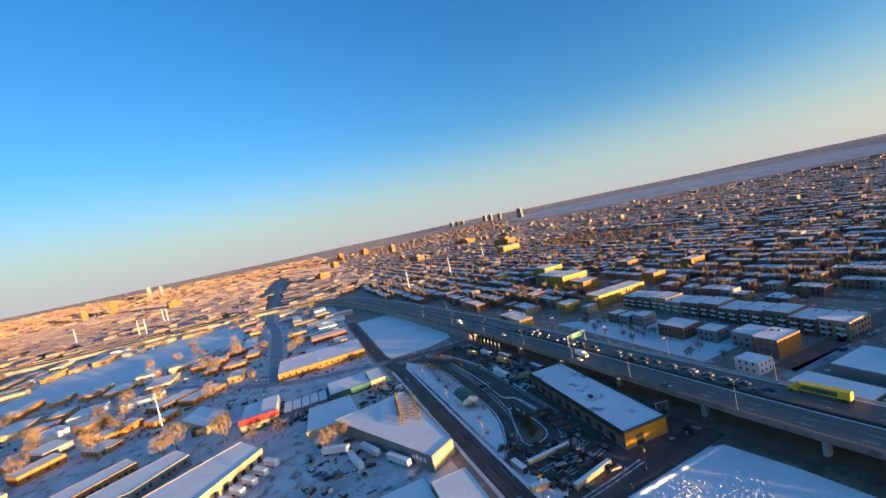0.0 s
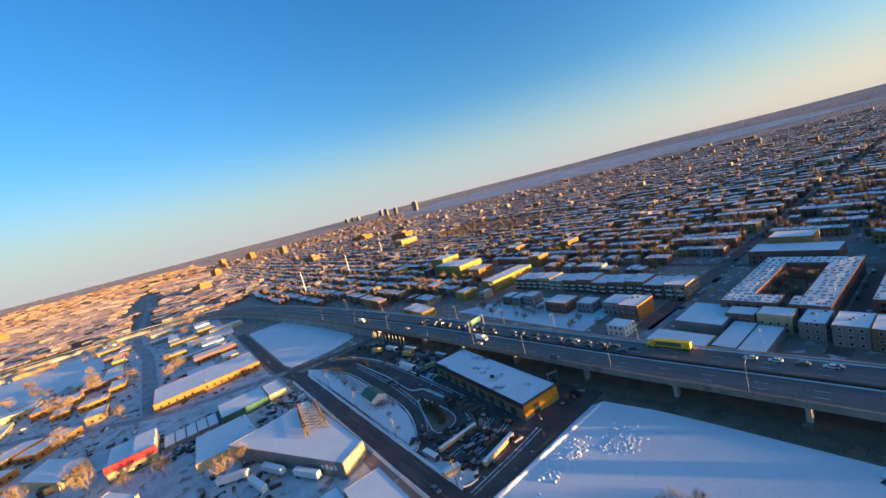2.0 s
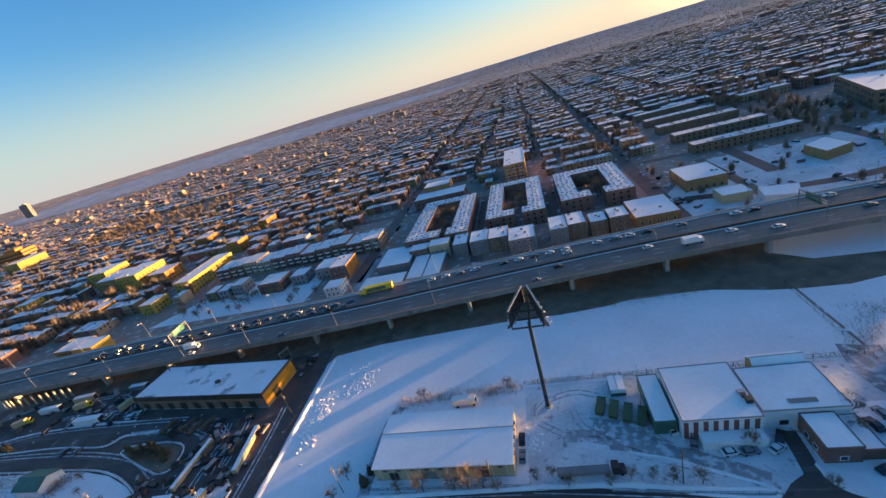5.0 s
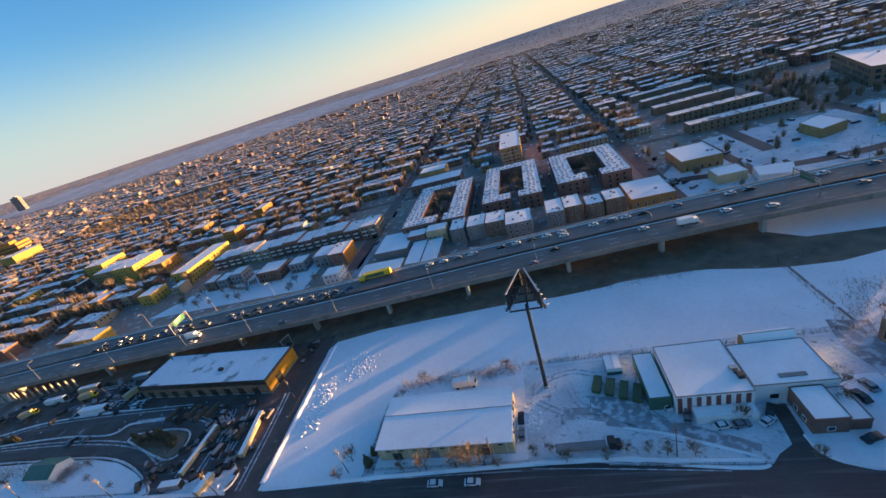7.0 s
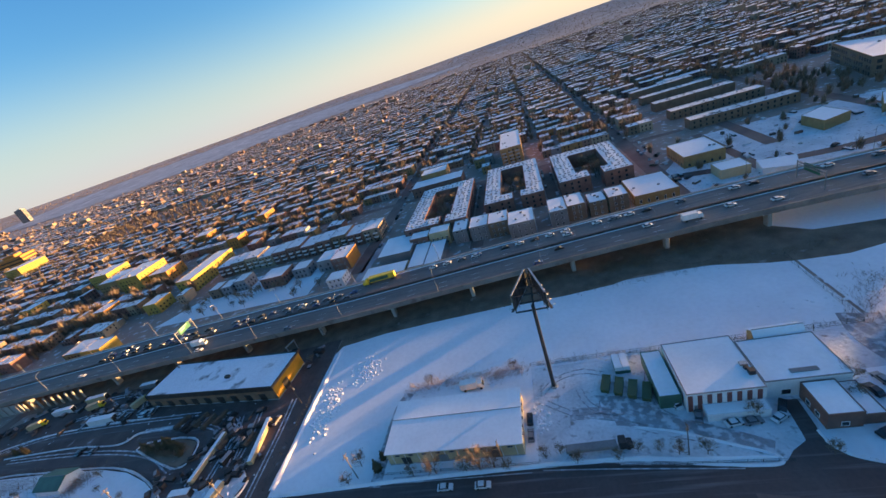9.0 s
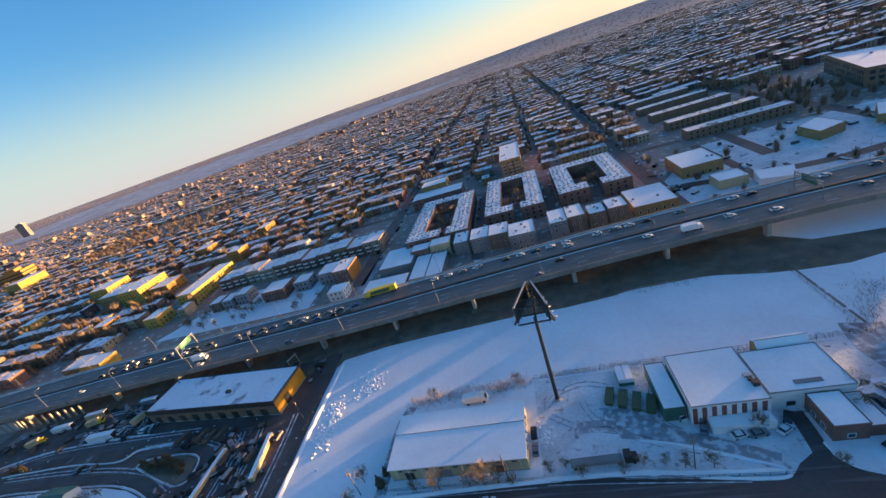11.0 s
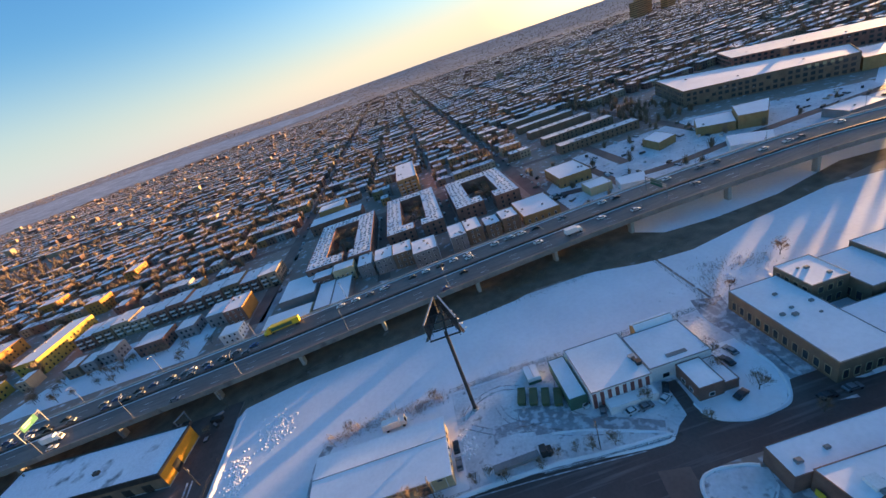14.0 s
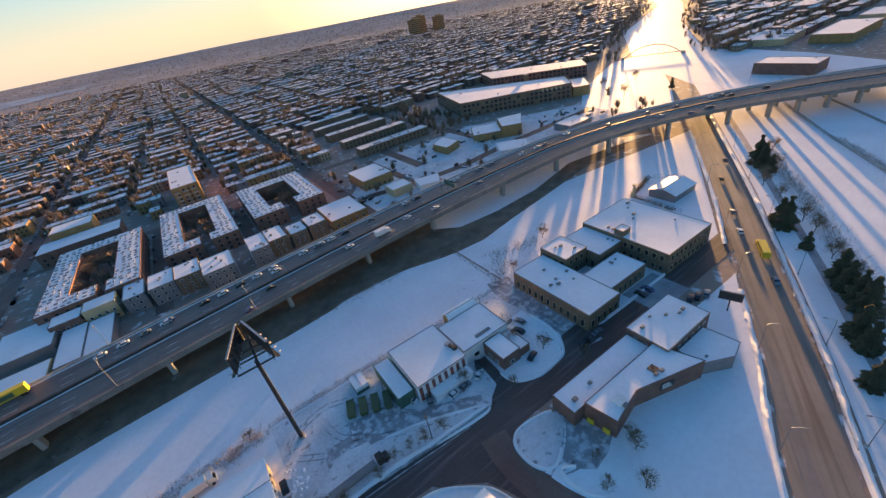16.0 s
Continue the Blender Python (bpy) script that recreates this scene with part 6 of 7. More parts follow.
flat_building("white_cube_house", rect(-134, -123, 187, 197), 6, WHITE, "white cube-shaped house with dark windows", "house", roof=ROOF_CLEAN, storeys=2, gap=3, wsides=[0, 1])
flat_building("buff_end_house", rect(-306, -288, 158, 171), 8, OCHRE, "ochre building with bright end wall by the freeway", "building", roof=ROOF_CLEAN, storeys=2, gap=3.6, wsides=[0, 3])
flat_building("brick_house", rect(-326, -307, 160, 176), 7, BUFF, "buff brick house with flat snowy roof", "house", roof=ROOF, storeys=2)
flat_building("long_flats", rect(-292, -276, 232, 286), 11.2, OCHRE, "long ochre brick flats with rows of windows", "flats", roof=ROOF_CLEAN, storeys=3, gap=3.6, units=3)
flat_building("brick_apartments", rect(-394, -368, 266, 300), 15, OCHRE, "tall ochre brick apartment block with snowy roof", "apartments", roof=ROOF_CLEAN, storeys=4, gap=3.8, units=5)
flat_building("brick_apartments", rect(-428, -404, 272, 300), 13, BUFF, "buff brick apartment block with snowy roof", "apartments", roof=ROOF_CLEAN, storeys=3, gap=3.8, units=3)
for x0, x1, y0, y1, h, wall, kind in ((-364, -350, 213, 228, 9.5, ORANGE, "orange brick"), (-303, -290, 207, 223, 8.5, OCHRE, "ochre brick"), (-532, -514, 262, 279, 9.5, OCHRE, "ochre brick"), (-472, -447, 298, 326, 14.5, OCHRE, "ochre brick"), (-304, -290, 314, 330, 11.5, ORANGE, "orange brick"), (-384, -364, 358, 374, 11.5, ORANGE, "orange brick"), (-306, -294, 372, 392, 12.5, ORANGE, "orange brick"), (-870, -836, 455, 500, 18, OCHRE, "ochre brick")):
    flat_building("small_flats", rect(x0, x1, y0, y1), h, wall, kind + " flats standing above the row houses, snowy roof", "flats", "taller flats among the row houses", roof=ROOF_CLEAN, storeys=int(h / 3), storey=2.9, gap=3.4, wsides=[0, 1], units=2)
for k in range(11):
    a = -262 + k * 13.3
    flat_building("row_flats", rect(a, a + 13.1, 246 + (k % 3) * 0.8, 266), 9.2 + 0.7 * (k * 7 % 3), random.choice([RED_BRICK, RED_BRICK, BRICK, BROWN]), "attached three-storey brick flats with snowy roof", "flats", "row of attached flats", roof=ROOF, storeys=3, storey=3.0, gap=3.0, wsides=[0] if k < 10 else [0, 1], units=1)
ROWS_OF_FLATS = [o for o in scene.objects if o.name.startswith("row_flats")]
balcony = Geo().box(-1.6, 1.6, -1.3, 0, 0, 0.15).box(-1.6, 1.6, -1.3, -1.22, 0.15, 1.05).box(-1.6, -1.52, -1.22, 0, 0.15, 1.05).box(1.52, 1.6, -1.22, 0, 0.15, 1.05).mesh("balcony", WHITE)
for k, o in enumerate(ROWS_OF_FLATS):
    for s in (1, 2):
        for dx in (-3.3, 3.3):
            part("balcony", balcony, None, o, m=pose(dx, -(266 - 246 - (k % 3) * 0.8) / 2 - 0.02, 3.0 * s))
for a, y0, w, d, h in ((-243, 210, 9, 12, 7), (-233, 211, 9, 12, 6.5), (-222, 213, 10, 12, 8), (-195, 207, 18, 16, 7.5), (-172, 212, 12, 12, 7)):
    flat_building("small_house", rect(a, a + w, y0, y0 + d), h, random.choice([GREY, BROWN, RED_BRICK, GREY]), "small flat-roofed house with snow on top", "house", "small houses", roof=ROOF, storeys=2, gap=3)
flat_building("brick_apartments", rect(-362, -340, 270, 292), 10, ORANGE, "orange brick apartment block with snowy roof", "apartments", roof=ROOF, storeys=3, gap=3.8, units=2)
tall = flat_building("balcony_apartments", rect(-24, -6, 334, 396), 19, BUFF, "seven-storey buff apartments with pale balconies", "apartments", roof=ROOF_CLEAN, storeys=6, storey=2.95, gap=3.6, units=4, wsides=[0, 1])
for s in range(1, 6):
    for k in range(3):
        part("balcony", Geo().box(-8 + k * 5.6, -4.4 + k * 5.6, -32.4, -31, s * 2.95, s * 2.95 + 0.9), CONCRETE, tall)
flat_building("school_hall", rect(-106, -60, 322, 342), 9, RED_BRICK, "dark red brick hall with snowy roof", "hall", roof=ROOF_CLEAN, storeys=2, gap=4, wsides=[0])
flat_building("school_hall", rect(-100, -76, 344, 362), 13, BUFF, "buff brick upper hall with snowy roof", "hall", roof=ROOF_CLEAN)
for j, y in enumerate((313, 351, 391, 429, 467)):
    for x0, x1 in ((114, 147), (147.4, 182 - j * 2)):
        flat_building("long_row_flats", rect(x0, x1, y, y + 11), 7, BROWN, "long brick row of flats, roof dotted with snow", "flats", "long rows of flats", roof=ROOF_OLD, storeys=2 if j < 2 else 0, gap=4, wsides=[0], units=2)
fac = flat_building("brick_factory", [(253, 402), (229, 325), (322, 269), (346, 299)], 13, BROWN, "huge brown brick factory with white snowy roof", "factory", roof=ROOF_CLEAN, storeys=3, storey=4.0, ww=2.6, wh=2.4, gap=4.4, wsides=[0, 1, 2, 3], units=12, parapet=0.8)
for k in range(5):
    p = Vector((229, 325)).lerp(Vector((322, 269)), 0.74 + k * 0.04)
    part("wall_letter_bar", Geo().box(-1.1, 1.1, -0.12, 0.12, 0, 2.0), CREAM, fac, "pale painted sign bar", m=pose(p.x - 287.5, p.y - 323.75, 10.6, 0, 0, -31.06))
flat_building("brick_factory", [(349, 440), (326, 391), (403, 315), (432, 346)], 12, RED_BRICK, "large red brick factory with snowy roof", "factory", roof=ROOF, units=8, storeys=3, storey=3.9, ww=2.6, wh=2.2, gap=4.6)
stack_base = thing("factory_chimney", pose(330, 338, 0), "square brown brick factory chimney", "chimney")
part("shaft", Geo().prism([(-1.9, -1.9), (1.9, -1.9), (1.9, 1.9), (-1.9, 1.9)], 0, 17), BROWN, stack_base)
part("cap", Geo().box(-2.2, 2.2, -2.2, 2.2, 17, 17.7), CONCRETE, stack_base)
flat_building("factory_annex", [(323, 268), (337, 260), (361, 286), (347, 297)], 9, BUFF, "buff factory annex with snowy roof", "factory", roof=ROOF_CLEAN)

# gantries with green sign boards (plain bars for the writing)
for x, y, turn, w in ((-203, 148.5, 6, 14), (105, 170.5, 2, 16)):
    z = 9.3 if x < 0 else 10.2
    t = thing("sign_gantry", pose(x, y, z, 0, 0, turn + 90), "steel gantry with a green road sign", "road sign", "road sign gantries")
    for s in (-w / 2, w / 2):
        part("post", Geo().box(s - 0.18, s + 0.18, -0.18, 0.18, 0, 8), GREY, t)
    part("beam", Geo().box(-w / 2, w / 2, -0.2, 0.2, 7.2, 7.6).box(-w / 2, w / 2, -0.2, 0.2, 6.2, 6.4), GREY, t)
    board = part("sign_board", Geo().box(-4.4, 4.4, -0.35, -0.2, 4.8, 8.0), SIGN_GREEN, t, "green sign board")
    part("sign_bar", Geo().box(-3.3, 2.4, -0.4, -0.35, 7.2, 7.6).box(-3.3, 0.8, -0.4, -0.35, 6.2, 6.6), STEEL, board)
    part("sign_bar", Geo().box(-3.3, 2.4, -0.2, -0.15, 7.2, 7.6).box(-3.3, 0.8, -0.2, -0.15, 6.2, 6.6), STEEL, board)

STATIONS = [i for i in range(len(LINE)) if -420 < LINE[i].x < 360 and LINE[i].y > 40]
last = None
for i in range(STATIONS[0], STATIONS[-1]):
    p, n = LINE[i], NORM[i]
    if last is None or (p - last).length > 36:
        last = p
        a = math.degrees(math.atan2(n.y, n.x))
        q = p + n * -14.6
        lamp_post(q.x, q.y, a, 11, p.z)
        q = p + n * 14.6
        lamp_post(q.x, q.y, a + 180, 11, p.z)
rng = random.Random(3)
for k in range(34):
    i = rng.choice(STATIONS[4:-3])
    p = LINE[i].lerp(LINE[i + 1], rng.random())
    n = NORM[i]
    off = rng.choice((-12.4, -8.6, -4.6, 3.0, 6.6, 10.6, 10.6, 6.6))
    q = p + n * off
    a = math.degrees(math.atan2(n.y, n.x)) - 90
    car(q.x, q.y, a + (180 if off > 0 else 0), rng.choice(("white", "white", "black", "grey", "grey", "white", "blue")), p.z + 0.06)


def at(x, off):
    i = min(range(len(LINE)), key=lambda j: abs(LINE[j].x - x) + (0 if LINE[j].y > 0 else 9999))
    p, n = LINE[i], NORM[i]
    q = p + n * off
    return q.x, q.y, math.degrees(math.atan2(n.y, n.x)) - 90, p.z


def fy2(x):
    """The median's y at x."""
    for p, q in zip(LINE, LINE[1:]):
        if p.x <= x < q.x and p.y > 60:
            return p.y + (q.y - p.y) * (x - p.x) / (q.x - p.x)
    return fy(x)


for x, off in ((-196, -7.5), (55, -8.5), (-330, -8)):
    px, py, a, z = at(x, off)
    lorry(px, py, a, z + 0.06)
px, py, a, z = at(-79, 11.8)
semi = thing("articulated_lorry", pose(px, py, z + 0.06, 0, 0, a), "green and yellow articulated lorry on the freeway", "lorry")
part("cargo_box", Geo().box(-6.5, 7.5, -1.28, 1.28, 1.15, 4.0), YELLOW, semi)
part("stripe", Geo().box(-6.4, 4, -1.31, -1.28, 1.6, 3.4).box(-6.4, 4, 1.28, 1.31, 1.6, 3.4), GREEN, semi, "green painted side panel")
part("cab", profile([(-10.4, 0.6), (-7.3, 0.6), (-7.3, 3.6), (-8.6, 3.4), (-9.0, 2.0), (-10.5, 1.8)], -1.2, 1.2), YELLOW, semi)
part("chassis", Geo().box(-10, 7, -0.5, 0.5, 0.7, 1.15), DARK, semi)
for wx in (-9.4, -6.2, 5.4, 6.6):
    for wy in (-1.05, 1.05):
        part("wheel", BIG_WHEEL, None, semi, m=pose(wx, wy, 0.5))
for k in range(40):
    i = -262 + k * 4.1 + rng.uniform(-1.6, 1.6)
    px, py, a, z = at(i, (3.2, 6.8)[k % 2])
    if rng.random() < 0.9:
        car(i, fy2(i) + (3.2, 6.8)[k % 2], a + rng.uniform(-2, 2) + 180, rng.choice(("black", "grey", "black", "black", "blue", "white", "grey")), z + 0.06)
for k in range(22):
    x = -60 + k * 7.5
    px, py, a, z = at(x, 10.4)
    if rng.random() < 0.7:
        car(x, fy2(x) + 10.4, a + 180, rng.choice(("black", "grey", "white", "white")), z + 0.06)
patch("snow_park", [(-275, 185), (-240, 232), (-150, 232), (-150, 186)], SNOW, "snowy open lot with young trees")
road("road_16", [(-116, 184), (-115, 205), (-113, 240)], 6, "dark lane beside the stores", PACKED, z=0.06)
for i in range(26):
    tree(rng.uniform(-272, -140), rng.uniform(186, 206), rng.uniform(0.5, 0.85))

# ---- the town: streets along y, rows of attached houses on both sides ----
PITCH, X0 = 63.5, 70
BLOCKED = [(-155, 112, 170, 320), (-30, 0, 325, 402), (-110, -56, 318, 366), (108, 186, 195, 482), (-266, -112, 180, 272), (-330, -284, 150, 180), (-296, -272, 228, 290), (-432, -336, 262, 304), (-840, -530, 530, 690), (-366, -348, 211, 230), (-306, -287, 204, 226), (-534, -512, 260, 281), (-474, -445, 296, 328), (-306, -288, 312, 332), (-386, -362, 356, 376), (-308, -292, 370, 394), (-872, -834, 453, 502), (-2000, -1200, -125, -55)]
CANAL_MID = [(60, -90), (184, 10), (324, 92), (440, 220), (490, 290), (730, 438), (1110, 625), (1620, 975), (3000, 1900)]


def taken(x, y, r=8):
    if any(a - r < x < b + r and c - r < y < e + r for a, b, c, e in BLOCKED):
        return True
    if near_line(x, y, CANAL_MID, 70 if x > 300 else 95):
        return True
    if 190 < x < 440 and 190 < y < 430:
        return True
    return False


def seen(x, y):
    a = math.degrees(math.atan2(y, x)) % 360
    return a < 218 or a > 352


rng = random.Random(11)
NEAR_WALLS = [RED_BRICK, BRICK, BRICK, BUFF, BROWN, GREY]
far, trees_far, streets = Geo(), Geo(), Geo()
near_count = 0


def far_tree(x, y, s, n):
    """A leafless crown of thin upswept shoots over a stem."""
    z = rise(x, y)
    for j in range(n):
        a, r = rng.uniform(0, 6.283), rng.uniform(0.1, 1.0)
        b = Vector((x + rng.gauss(0, 0.06) * s, y + rng.gauss(0, 0.06) * s, z + s * rng.uniform(0.15, 0.5)))
        e = Vector((x + r * s * 0.48 * math.cos(a), y + r * s * 0.48 * math.sin(a), z + s * (rng.uniform(0.5, 1.08) - 0.22 * r)))
        w = Vector((-math.sin(a), math.cos(a), 0.2)) * (s * (0.03 if n > 30 else 0.05 if n > 12 else 0.11))
        trees_far.face([b - w, e, b + w])


def far_house(x0, x1, y0, y1, h, d):
    k, z = len(far.f), rise(x0, y0)
    h += z
    far.box(x0, x1, y0, y1, z - 4 if z else 0, h, 0, False)
    far.m[k] = 1
    if d < 1300 and rng.random() < 0.6:
        cx, cy = rng.uniform(x0 + 1, x1 - 2), rng.uniform(y0 + 1, y1 - 1)
        far.box(cx, cx + 0.9, cy - 0.4, cy + 0.4, h, h + rng.uniform(0.8, 1.8), 0, False)


def free(x, y):
    """Whether a house may stand here."""
    if not seen(x, y) or taken(x, y) or math.hypot(x, y) > 4300:
        return False
    if x < -300 and abs(y) < 150 and near_line(x, y, LONG, 18):
        return False
    r = math.hypot(x, y)
    if r > 2450 and (in_river(x, y) or 0.5 < math.atan2(y, x) < 2.62 or rng.random() < 0.5):
        return False
    return True


def plot(x0, x1, y0, y1, d, wsides, h0=8):
    """One house on its plot: a thing near by, part of the joined rows farther off."""
    global near_count
    h = h0 + rng.uniform(-0.25, 0.25)
    if rng.random() < (0.15 if x0 < -130 and d < 1100 else 0.07):
        h += rng.choice((-2.2, 2.6, 3.4))
    if d > 450 and x1 - x0 > 14 and rng.random() < 0.016:
        h = rng.uniform(12, 17)
    if d < 520 and near_count < 210:
        near_count += 1
        wall = rng.choice(NEAR_WALLS)
        flat_building("row_house", rect(x0, x1, y0, y1), h, wall, wall.name.replace("_", " ") + " row house with a flat snowy roof", "house", "row houses", roof=rng.choice((ROOF, ROOF_OLD, ROOF_CLEAN)), storeys=3 if h > 8.5 else 2, storey=2.9, ww=1.1, wh=1.5, gap=2.9, wsides=wsides, units=1)
        return
    far_house(x0, x1, y0, y1, h, d)
    if d < 760:
        for s in range(3 if h > 8.5 else 2):
            for wx in np.arange(x0 + 1.5, x1 - 1, 3.0):
                MID_WINDOWS.box(wx - 0.55, wx + 0.55, y0 - 0.06, y0 + 0.06, 0.9 + s * 2.9, 2.4 + s * 2.9, 0, False)
            for wy in np.arange(y0 + 1.6, y1 - 1, 3.2):
                for wx in (x0, x1):
                    MID_WINDOWS.box(wx - 0.06, wx + 0.06, wy - 0.55, wy + 0.55, 0.9 + s * 2.9, 2.4 + s * 2.9, 0, False)


def median_y(x):
    place = beside(x)
    return place[0].y if place else 60.0


# north of the freeway: rows along x, cut by streets along y
y, n = 112.0, 0
while y < 3900:
    dep0 = rng.uniform(10, 13)
    band = int(y // 190)
    for k in range(-52, 40):
        def edge(j):
            return X0 + PITCH * j + (0 if j in (0, -3) or y < 520 else 26 * noise.noise((j * 3.7, band * 5.3, 0.5)))
        xa, xb = edge(k) + (6.2 if k in (0, -3) else 3.4), edge(k + 1) - (6.2 if k + 1 in (0, -3) else 3.4)
        if xb < -840 and y < 150 or y < 178 and xb > -320:
            continue
        x = xa + rng.uniform(0, 3)
        d = math.hypot(x, y)
        grp = rng.uniform(-2.0, 2.0)
        h0 = rng.choice((6, 6.5, 7, 8.0, 8.6)) if d < 600 else rng.choice((5.4, 5.8, 6.2, 6.6, 7.4))
        while x < xb - 4:
            front = rng.uniform(7, 10) if d < 650 else rng.uniform(9, 22) if d < 1400 else rng.uniform(16, 50)
            x1 = min(x + front, xb)
            xc, yc = (x + x1) / 2, y + dep0 / 2
            if xc > -860 or yc > 150:
                if rng.random() > (0.08 if d < 700 else 0.14) and free(xc, yc) and (yc > 200 or xc > 560 or xc < -700 or -700 < xc < -325 and yc > median_y(xc) + 34) and not (xc < 560 and near_line(xc, yc, FLAT, 36)):
                    dep = dep0 * rng.uniform(0.75, 1.1)
                    y0 = y + grp + rng.uniform(-0.4, 0.4)
                    plot(x, x1 - 0.05, y0, y0 + dep, d, [0] if rng.random() < 0.7 else [0, 1], h0)
                    if rng.random() < 0.3:
                        far_house(x + 0.5, min(x1 - 0.5, x + rng.uniform(4, 8)), y0 + dep + 0.3, y0 + dep + rng.uniform(3, 6), rng.uniform(2.6, 5), d)
                    for rep in range(3 if d < 900 else 2):
                        if rng.random() > 0.62:
                            continue
                        far_tree(xc + rng.uniform(-4, 4), y + dep0 + rng.uniform(2, 9), rng.uniform(8.5, 15), 90 if d < 600 else 26 if d < 1100 else 10 if d < 1800 else 6)
            x = x1
        # trees along the street
        if k not in (-1, -4) or d > 700:
            for side in (xa - 1.5, xb + 1.5):
                for tx, ty in ((side, y + rng.uniform(0, 12)), (side, y + rng.uniform(12, 24))):
                    if rng.random() < (0.42 if d < 700 else 0.7) and free(tx, ty) and (ty > 205 or tx > 560 or tx < -340) and not near_line(tx, ty, FLAT, 34):
                        far_tree(tx + rng.gauss(0, 0.8), ty, rng.uniform(7, 11.5), 70 if d < 600 else 26 if d < 1100 else 10 if d < 1800 else 6)
    n += 1
    y += dep0 + (rng.uniform(9, 13) if n % 2 else rng.uniform(13, 18))
# west of the freeway's bend: rows along y
for k in range(-62, -14):
    sx = X0 + PITCH * k
    for x0 in (sx + 6.5, sx + PITCH / 2 + 3):
        y = -2600.0
        while y < 150:
            d = math.hypot(sx, y)
            front = rng.uniform(10, 24) if d < 1500 else rng.uniform(18, 48)
            xc, yc = x0 + 6, y + front / 2
            if rng.random() > 0.13 and free(xc, yc) and sx < -870 and not near_line(xc, yc, FLAT, 40):
                dep = rng.uniform(9, 15)
                plot(x0, x0 + dep, y, y + front - 0.05, d, [1])
                for rep in range(3):
                    far_tree(x0 + rng.uniform(14, 22), y + front * rng.random(), rng.uniform(7, 12), 14 if d < 1500 else 8)
            y += front
for j in (0, -3):
    sx = X0 + PITCH * j
    streets.box(sx - 5, sx + 5, 200, 2400, -0.2, 0.06, 0, False)
for j in range(-8, 3):
    if j not in (0, -3):
        sx = X0 + PITCH * j
        if not (-110 < sx < 70):
            streets.box(sx - 4, sx + 4, 250, 560, -0.2, 0.055, 0, False)
streets.box(-700, 110, 316.5, 323.5, -0.2, 0.05, 0, False)
for sx in (-41.5, 8.0):
    streets.box(sx - 4, sx + 4, 200, 320, -0.2, 0.058, 0, False)
parked = Geo()
for k in range(46):
    cx, cy = rng.choice((-41.5, 8.0, -116.5, 76.0)) + rng.choice((-2.9, 2.9)), 228 + rng.randrange(15) * 6.1
    parked.box(cx - 0.85, cx + 0.85, cy - 2.1, cy + 2.1, 0.3, 0.95).box(cx - 0.72, cx + 0.72, cy - 1.2, cy + 1.0, 0.95, 1.45)
for k in range(260):
    j = rng.choice((0, 0, -3, -3, -4, 1, -5, -2))
    cx, cy = X0 + PITCH * j + rng.choice((-3.6, 3.6)), rng.uniform(330, 900)
    if j == -2 and cy < 330:
        continue
    parked.box(cx - 0.85, cx + 0.85, cy - 2.1, cy + 2.1, 0.3, 0.95).box(cx - 0.72, cx + 0.72, cy - 1.2, cy + 1.0, 0.95, 1.45)
tagged(part("parked_cars_beyond", parked, material("mixed_car_paint", [(0.03, 0.03, 0.035), (0.25, 0.25, 0.26), (0.6, 0.6, 0.6)], 0.5, 0.35, island=True, spread=0.9)), "small parked cars along the distant streets", "cars", kind="stuff")
tagged(part("row_houses_beyond", far, [BRICKS_FAR, ROOF_FAR]), "endless rows of brick houses with snowy flat roofs", "houses", kind="stuff")
structure("street_grid", streets, ASPHALT, "dark residential streets between rows of houses", "road")

STORES = [(198, 242, 230, 276), (80, 110, 239, 275), (88, 110, 212, 232), (116, 146, 196, 214), (146, 182, 228, 252), (156, 189, 201, 220), (201, 266, 196, 226), (43, 73, 200, 238), (205, 330, 250, 380)]


def taken_store(x, y):
    return any(a < x < b and c < y < e for a, b, c, e in STORES) or near_line(x, y, FLAT, 26)


clutter("car_park_clutter", 72, 290, 186, 296, 150, "small parked cars and bins round the stores", MIXED, lambda x, y: not taken_store(x, y) and y < 296 - max(0, x - 200) * 0.5)
# woods in the park, far trees
for i in range(420):
    far_tree(rng.uniform(-840, -530), rng.uniform(530, 690), rng.uniform(8, 13), 40)
for i in range(16000):
    a, r = rng.uniform(0.3, 3.75), math.sqrt(rng.uniform(1500 ** 2, 4700 ** 2))
    x, y = r * math.cos(a), r * math.sin(a)
    if r < 2500 and rng.random() < 0.5 or in_river(x, y) or near_line(x, y, CANAL_MID, 60):
        continue
    far_tree(x, y, rng.uniform(8, 14), 8 if r < 2500 else 6)
for i in range(700):
    k = rng.choice((4, 5, 5, 6))
    a, b = Vector((*CANAL_MID[k], 0)), Vector((*CANAL_MID[k + 1], 0))
    n = (b - a).normalized()
    q = a.lerp(b, rng.random()) + Vector((-n.y, n.x, 0)) * rng.choice((-1, 1, 1)) * rng.uniform(40, 95)
    far_tree(q.x, q.y, rng.uniform(7, 12), 34)
for i in range(4):
    far_tree(rng.uniform(-5, 16) + 300 + i * 7.2, rng.uniform(-24, 28) + 196 + i * 4.9, rng.uniform(7, 12), 90)
for i in range(9):
    far_tree(rng.uniform(262, 320), rng.uniform(176, 240), rng.uniform(6, 10), 80)
for i in range(110):
    far_tree(rng.uniform(184, 226), rng.uniform(305, 470), rng.uniform(7, 12), 70)
for i in range(45):
    a, b = rng.uniform(72, 250), rng.uniform(190, 300)
    if not taken_store(a, b):
        far_tree(a, b, rng.uniform(6, 10), 80)
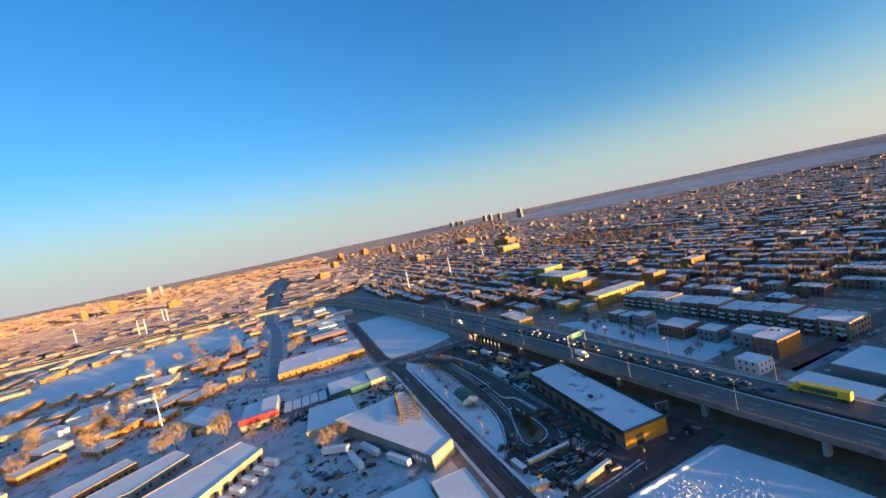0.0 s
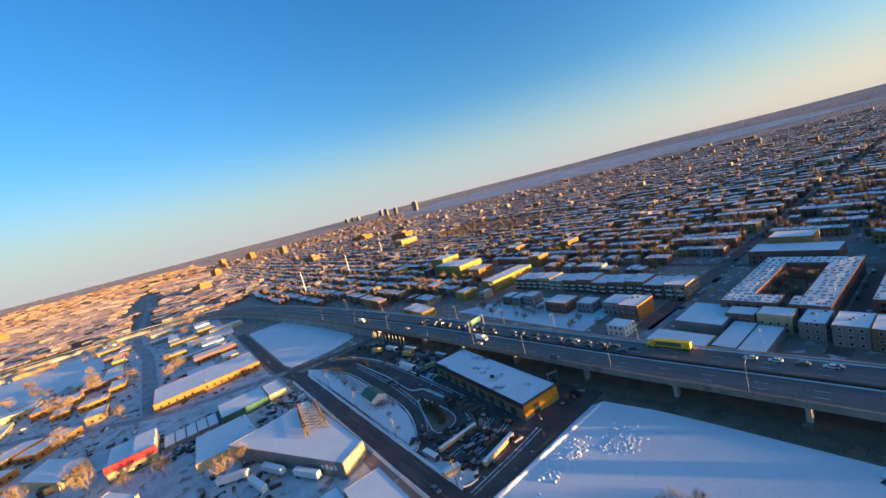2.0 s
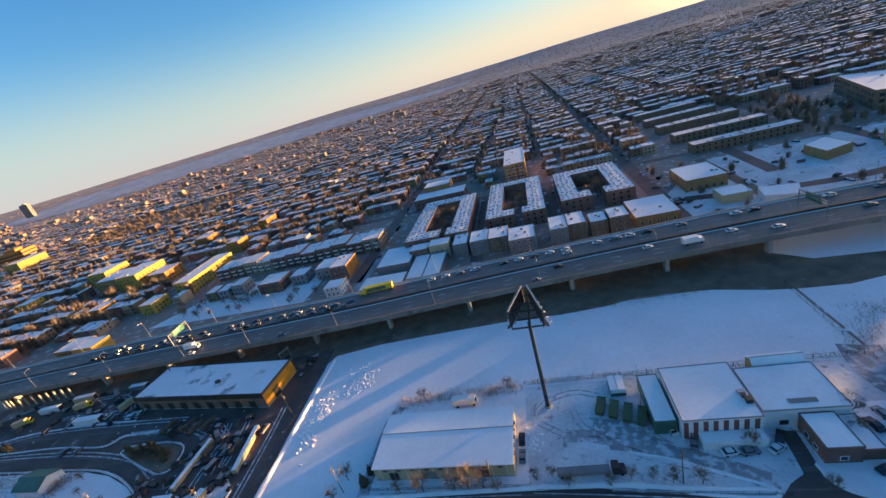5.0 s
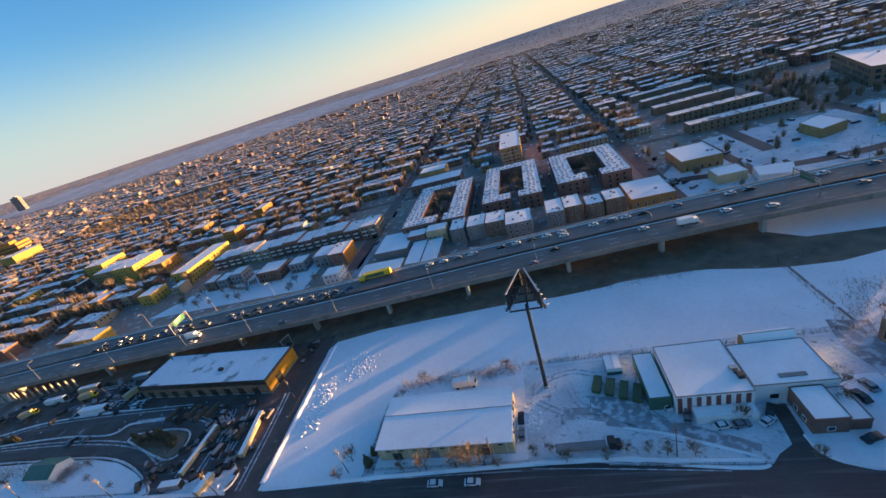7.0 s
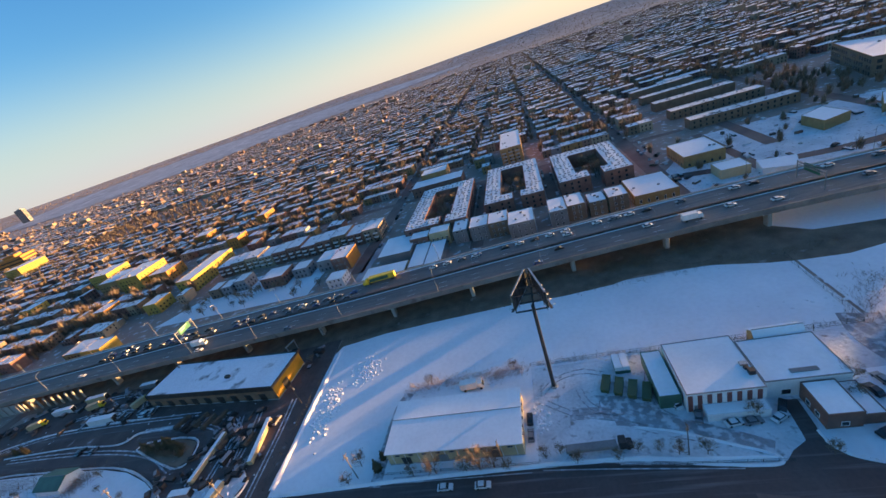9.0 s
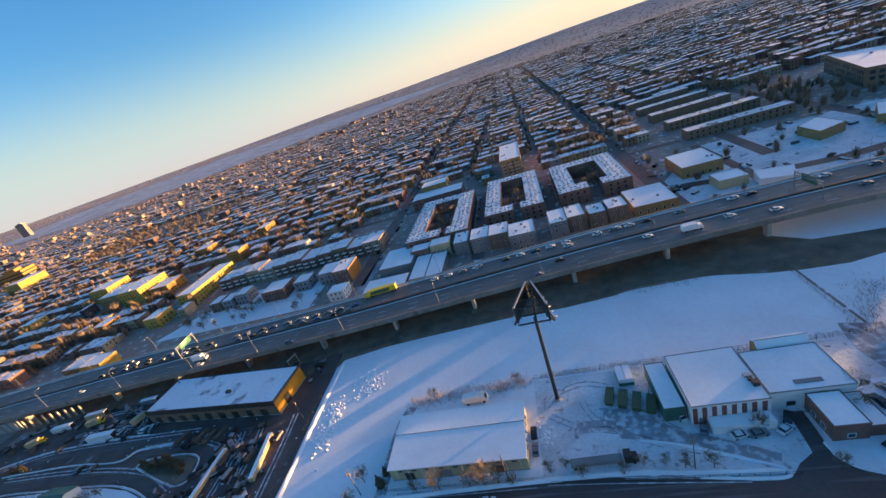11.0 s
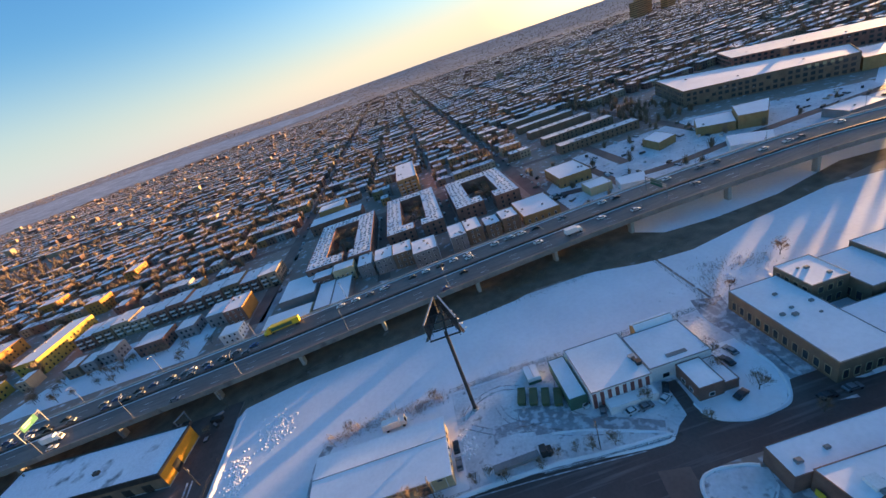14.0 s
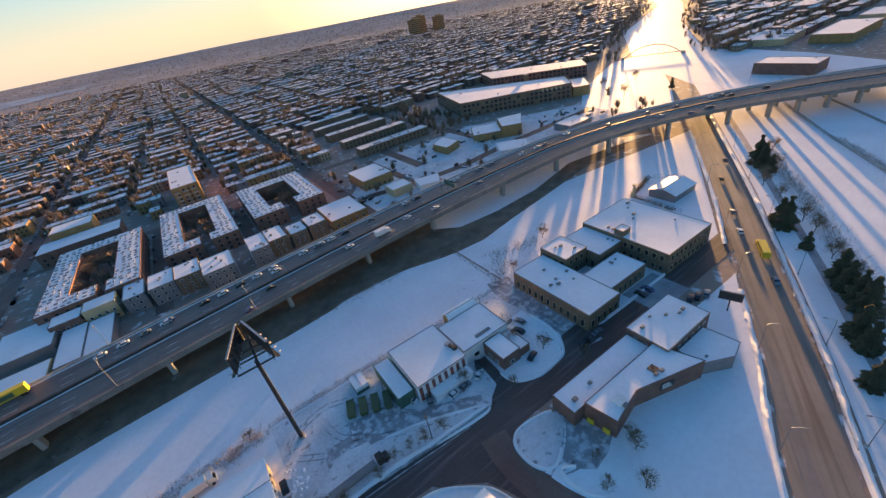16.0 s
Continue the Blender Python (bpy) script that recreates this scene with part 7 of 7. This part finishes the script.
# brush behind the viaduct, raised to tree height to block low sun
for i in range(45):
    k = rng.random()
    far_tree(150 + 145 * k + rng.uniform(-3, 3), 190 - 26 * k * k + rng.uniform(-3, 3), rng.uniform(5.5, 8.5), 90)
tagged(part("trees_beyond", trees_far, TWIG), "leafless brown trees among the distant houses, some added to screen low sun", "trees", kind="stuff")

# low industry beyond the canal
rng = random.Random(23)
PLACED = []
for tries in range(700):
    x, y = rng.uniform(430, 1500), rng.uniform(-200, 900)
    w, d, h = rng.uniform(25, 90), rng.uniform(18, 45), rng.uniform(5, 10)
    r = max(w, d) / 2
    if y > x * 0.6 - 60 - r or near_line(x, y, FLAT, 25 + r) or any(abs(x - a) < (w + c) / 2 + 5 and abs(y - b) < (d + e) / 2 + 5 for a, b, c, e in PLACED):
        continue
    PLACED.append((x, y, w, d))
    flat_building("industrial_hall", rect(x - w / 2, x + w / 2, y - d / 2, y + d / 2), h, rng.choice([BUFF, RED_BRICK, GREY, CREAM]), "low industrial hall with a wide snowy roof", "industrial hall", "industrial halls", roof=ROOF_CLEAN, units=2)
    if len(PLACED) > 70:
        break
arch = thing("arched_footbridge", pose(505, 300, 0, 0, 0, -54), "slim steel arch footbridge over the frozen canal", "bridge")
part("walkway", Geo().box(-34, 34, -1.6, 1.6, 2.4, 2.9), CONCRETE, arch)
for s in (-1.6, 1.6):
    g = Geo()
    pts = [Vector((-30 + 6 * k, s, 2.6 + 11 * (1 - ((-30 + 6 * k) / 30) ** 2))) for k in range(11)]
    for p, q in zip(pts, pts[1:]):
        g.beam(p, q, 0.35, sides=6)
    part("arch", g, STEEL, arch)
    for p in pts[1:-1]:
        part("hanger", Geo().beam(p, (p.x, p.y, 2.8), 0.08, sides=4), STEEL, arch)
for s in (-33, 33):
    part("abutment", Geo().box(s - 2, s + 2, -2.5, 2.5, 0, 2.4), CONCRETE, arch)


def tower(x, y, w, h, wall, label="tall apartment tower far off on the horizon"):
    t = thing("tower_block", pose(x, y, rise(x, y) - 2, 0, 0, 20), label, "tower block", "far tower blocks")
    part("body", Geo().box(-w / 2, w / 2, -w / 3, w / 3, 0, h), wall, t)
    band = Geo().box(-w / 2 - 0.2, w / 2 + 0.2, -w / 3 - 0.2, w / 3 + 0.2, 0, 2.4).mesh("window_band", GLASS)
    for z in np.arange(4, h - 3, 6.5):
        part("window_band", band, None, t, m=pose(0, 0, z))
    part("roof_house", Geo().box(-w / 5, w / 5, -w / 6, w / 6, h, h + 5), wall, t)


for x, y, w, h in ((-2879, 1785, 42, 82), (-3500, 1830, 36, 62), (-3620, 1830, 36, 58), (-3330, 1840, 34, 60), (-3900, 1700, 36, 44), (-3950, 1660, 36, 46), (-4050, 1630, 36, 44), (-3160, -960, 34, 70), (-3190, -900, 30, 60)):
    tower(x, y, w, h, GREY, "dark grey apartment tower far off on the horizon")
for x, y, w, h in ((-1030, 570, 55, 24), (-1180, 340, 40, 22), (-2200, 500, 35, 45), (-2300, -850, 40, 60), (-2150, -900, 30, 52), (-1900, 150, 40, 32), (-1700, -450, 60, 28), (-1500, 650, 70, 22), (-1350, 60, 50, 22), (-2600, 250, 40, 50), (-2700, 420, 50, 42)):
    tower(x, y, w, h, rng.choice([BUFF, ORANGE]), "buff apartment block rising above the houses")
for x, y, w, h in ((900, 1500, 45, 60), (960, 1560, 45, 66), (1010, 1500, 40, 55)):
    tower(x, y, w, h, BUFF, "pale apartment tower far off in the haze")
tagged(part("windows_beyond", MID_WINDOWS, GLASS), "small dark windows of the farther houses", "windows", kind="stuff")
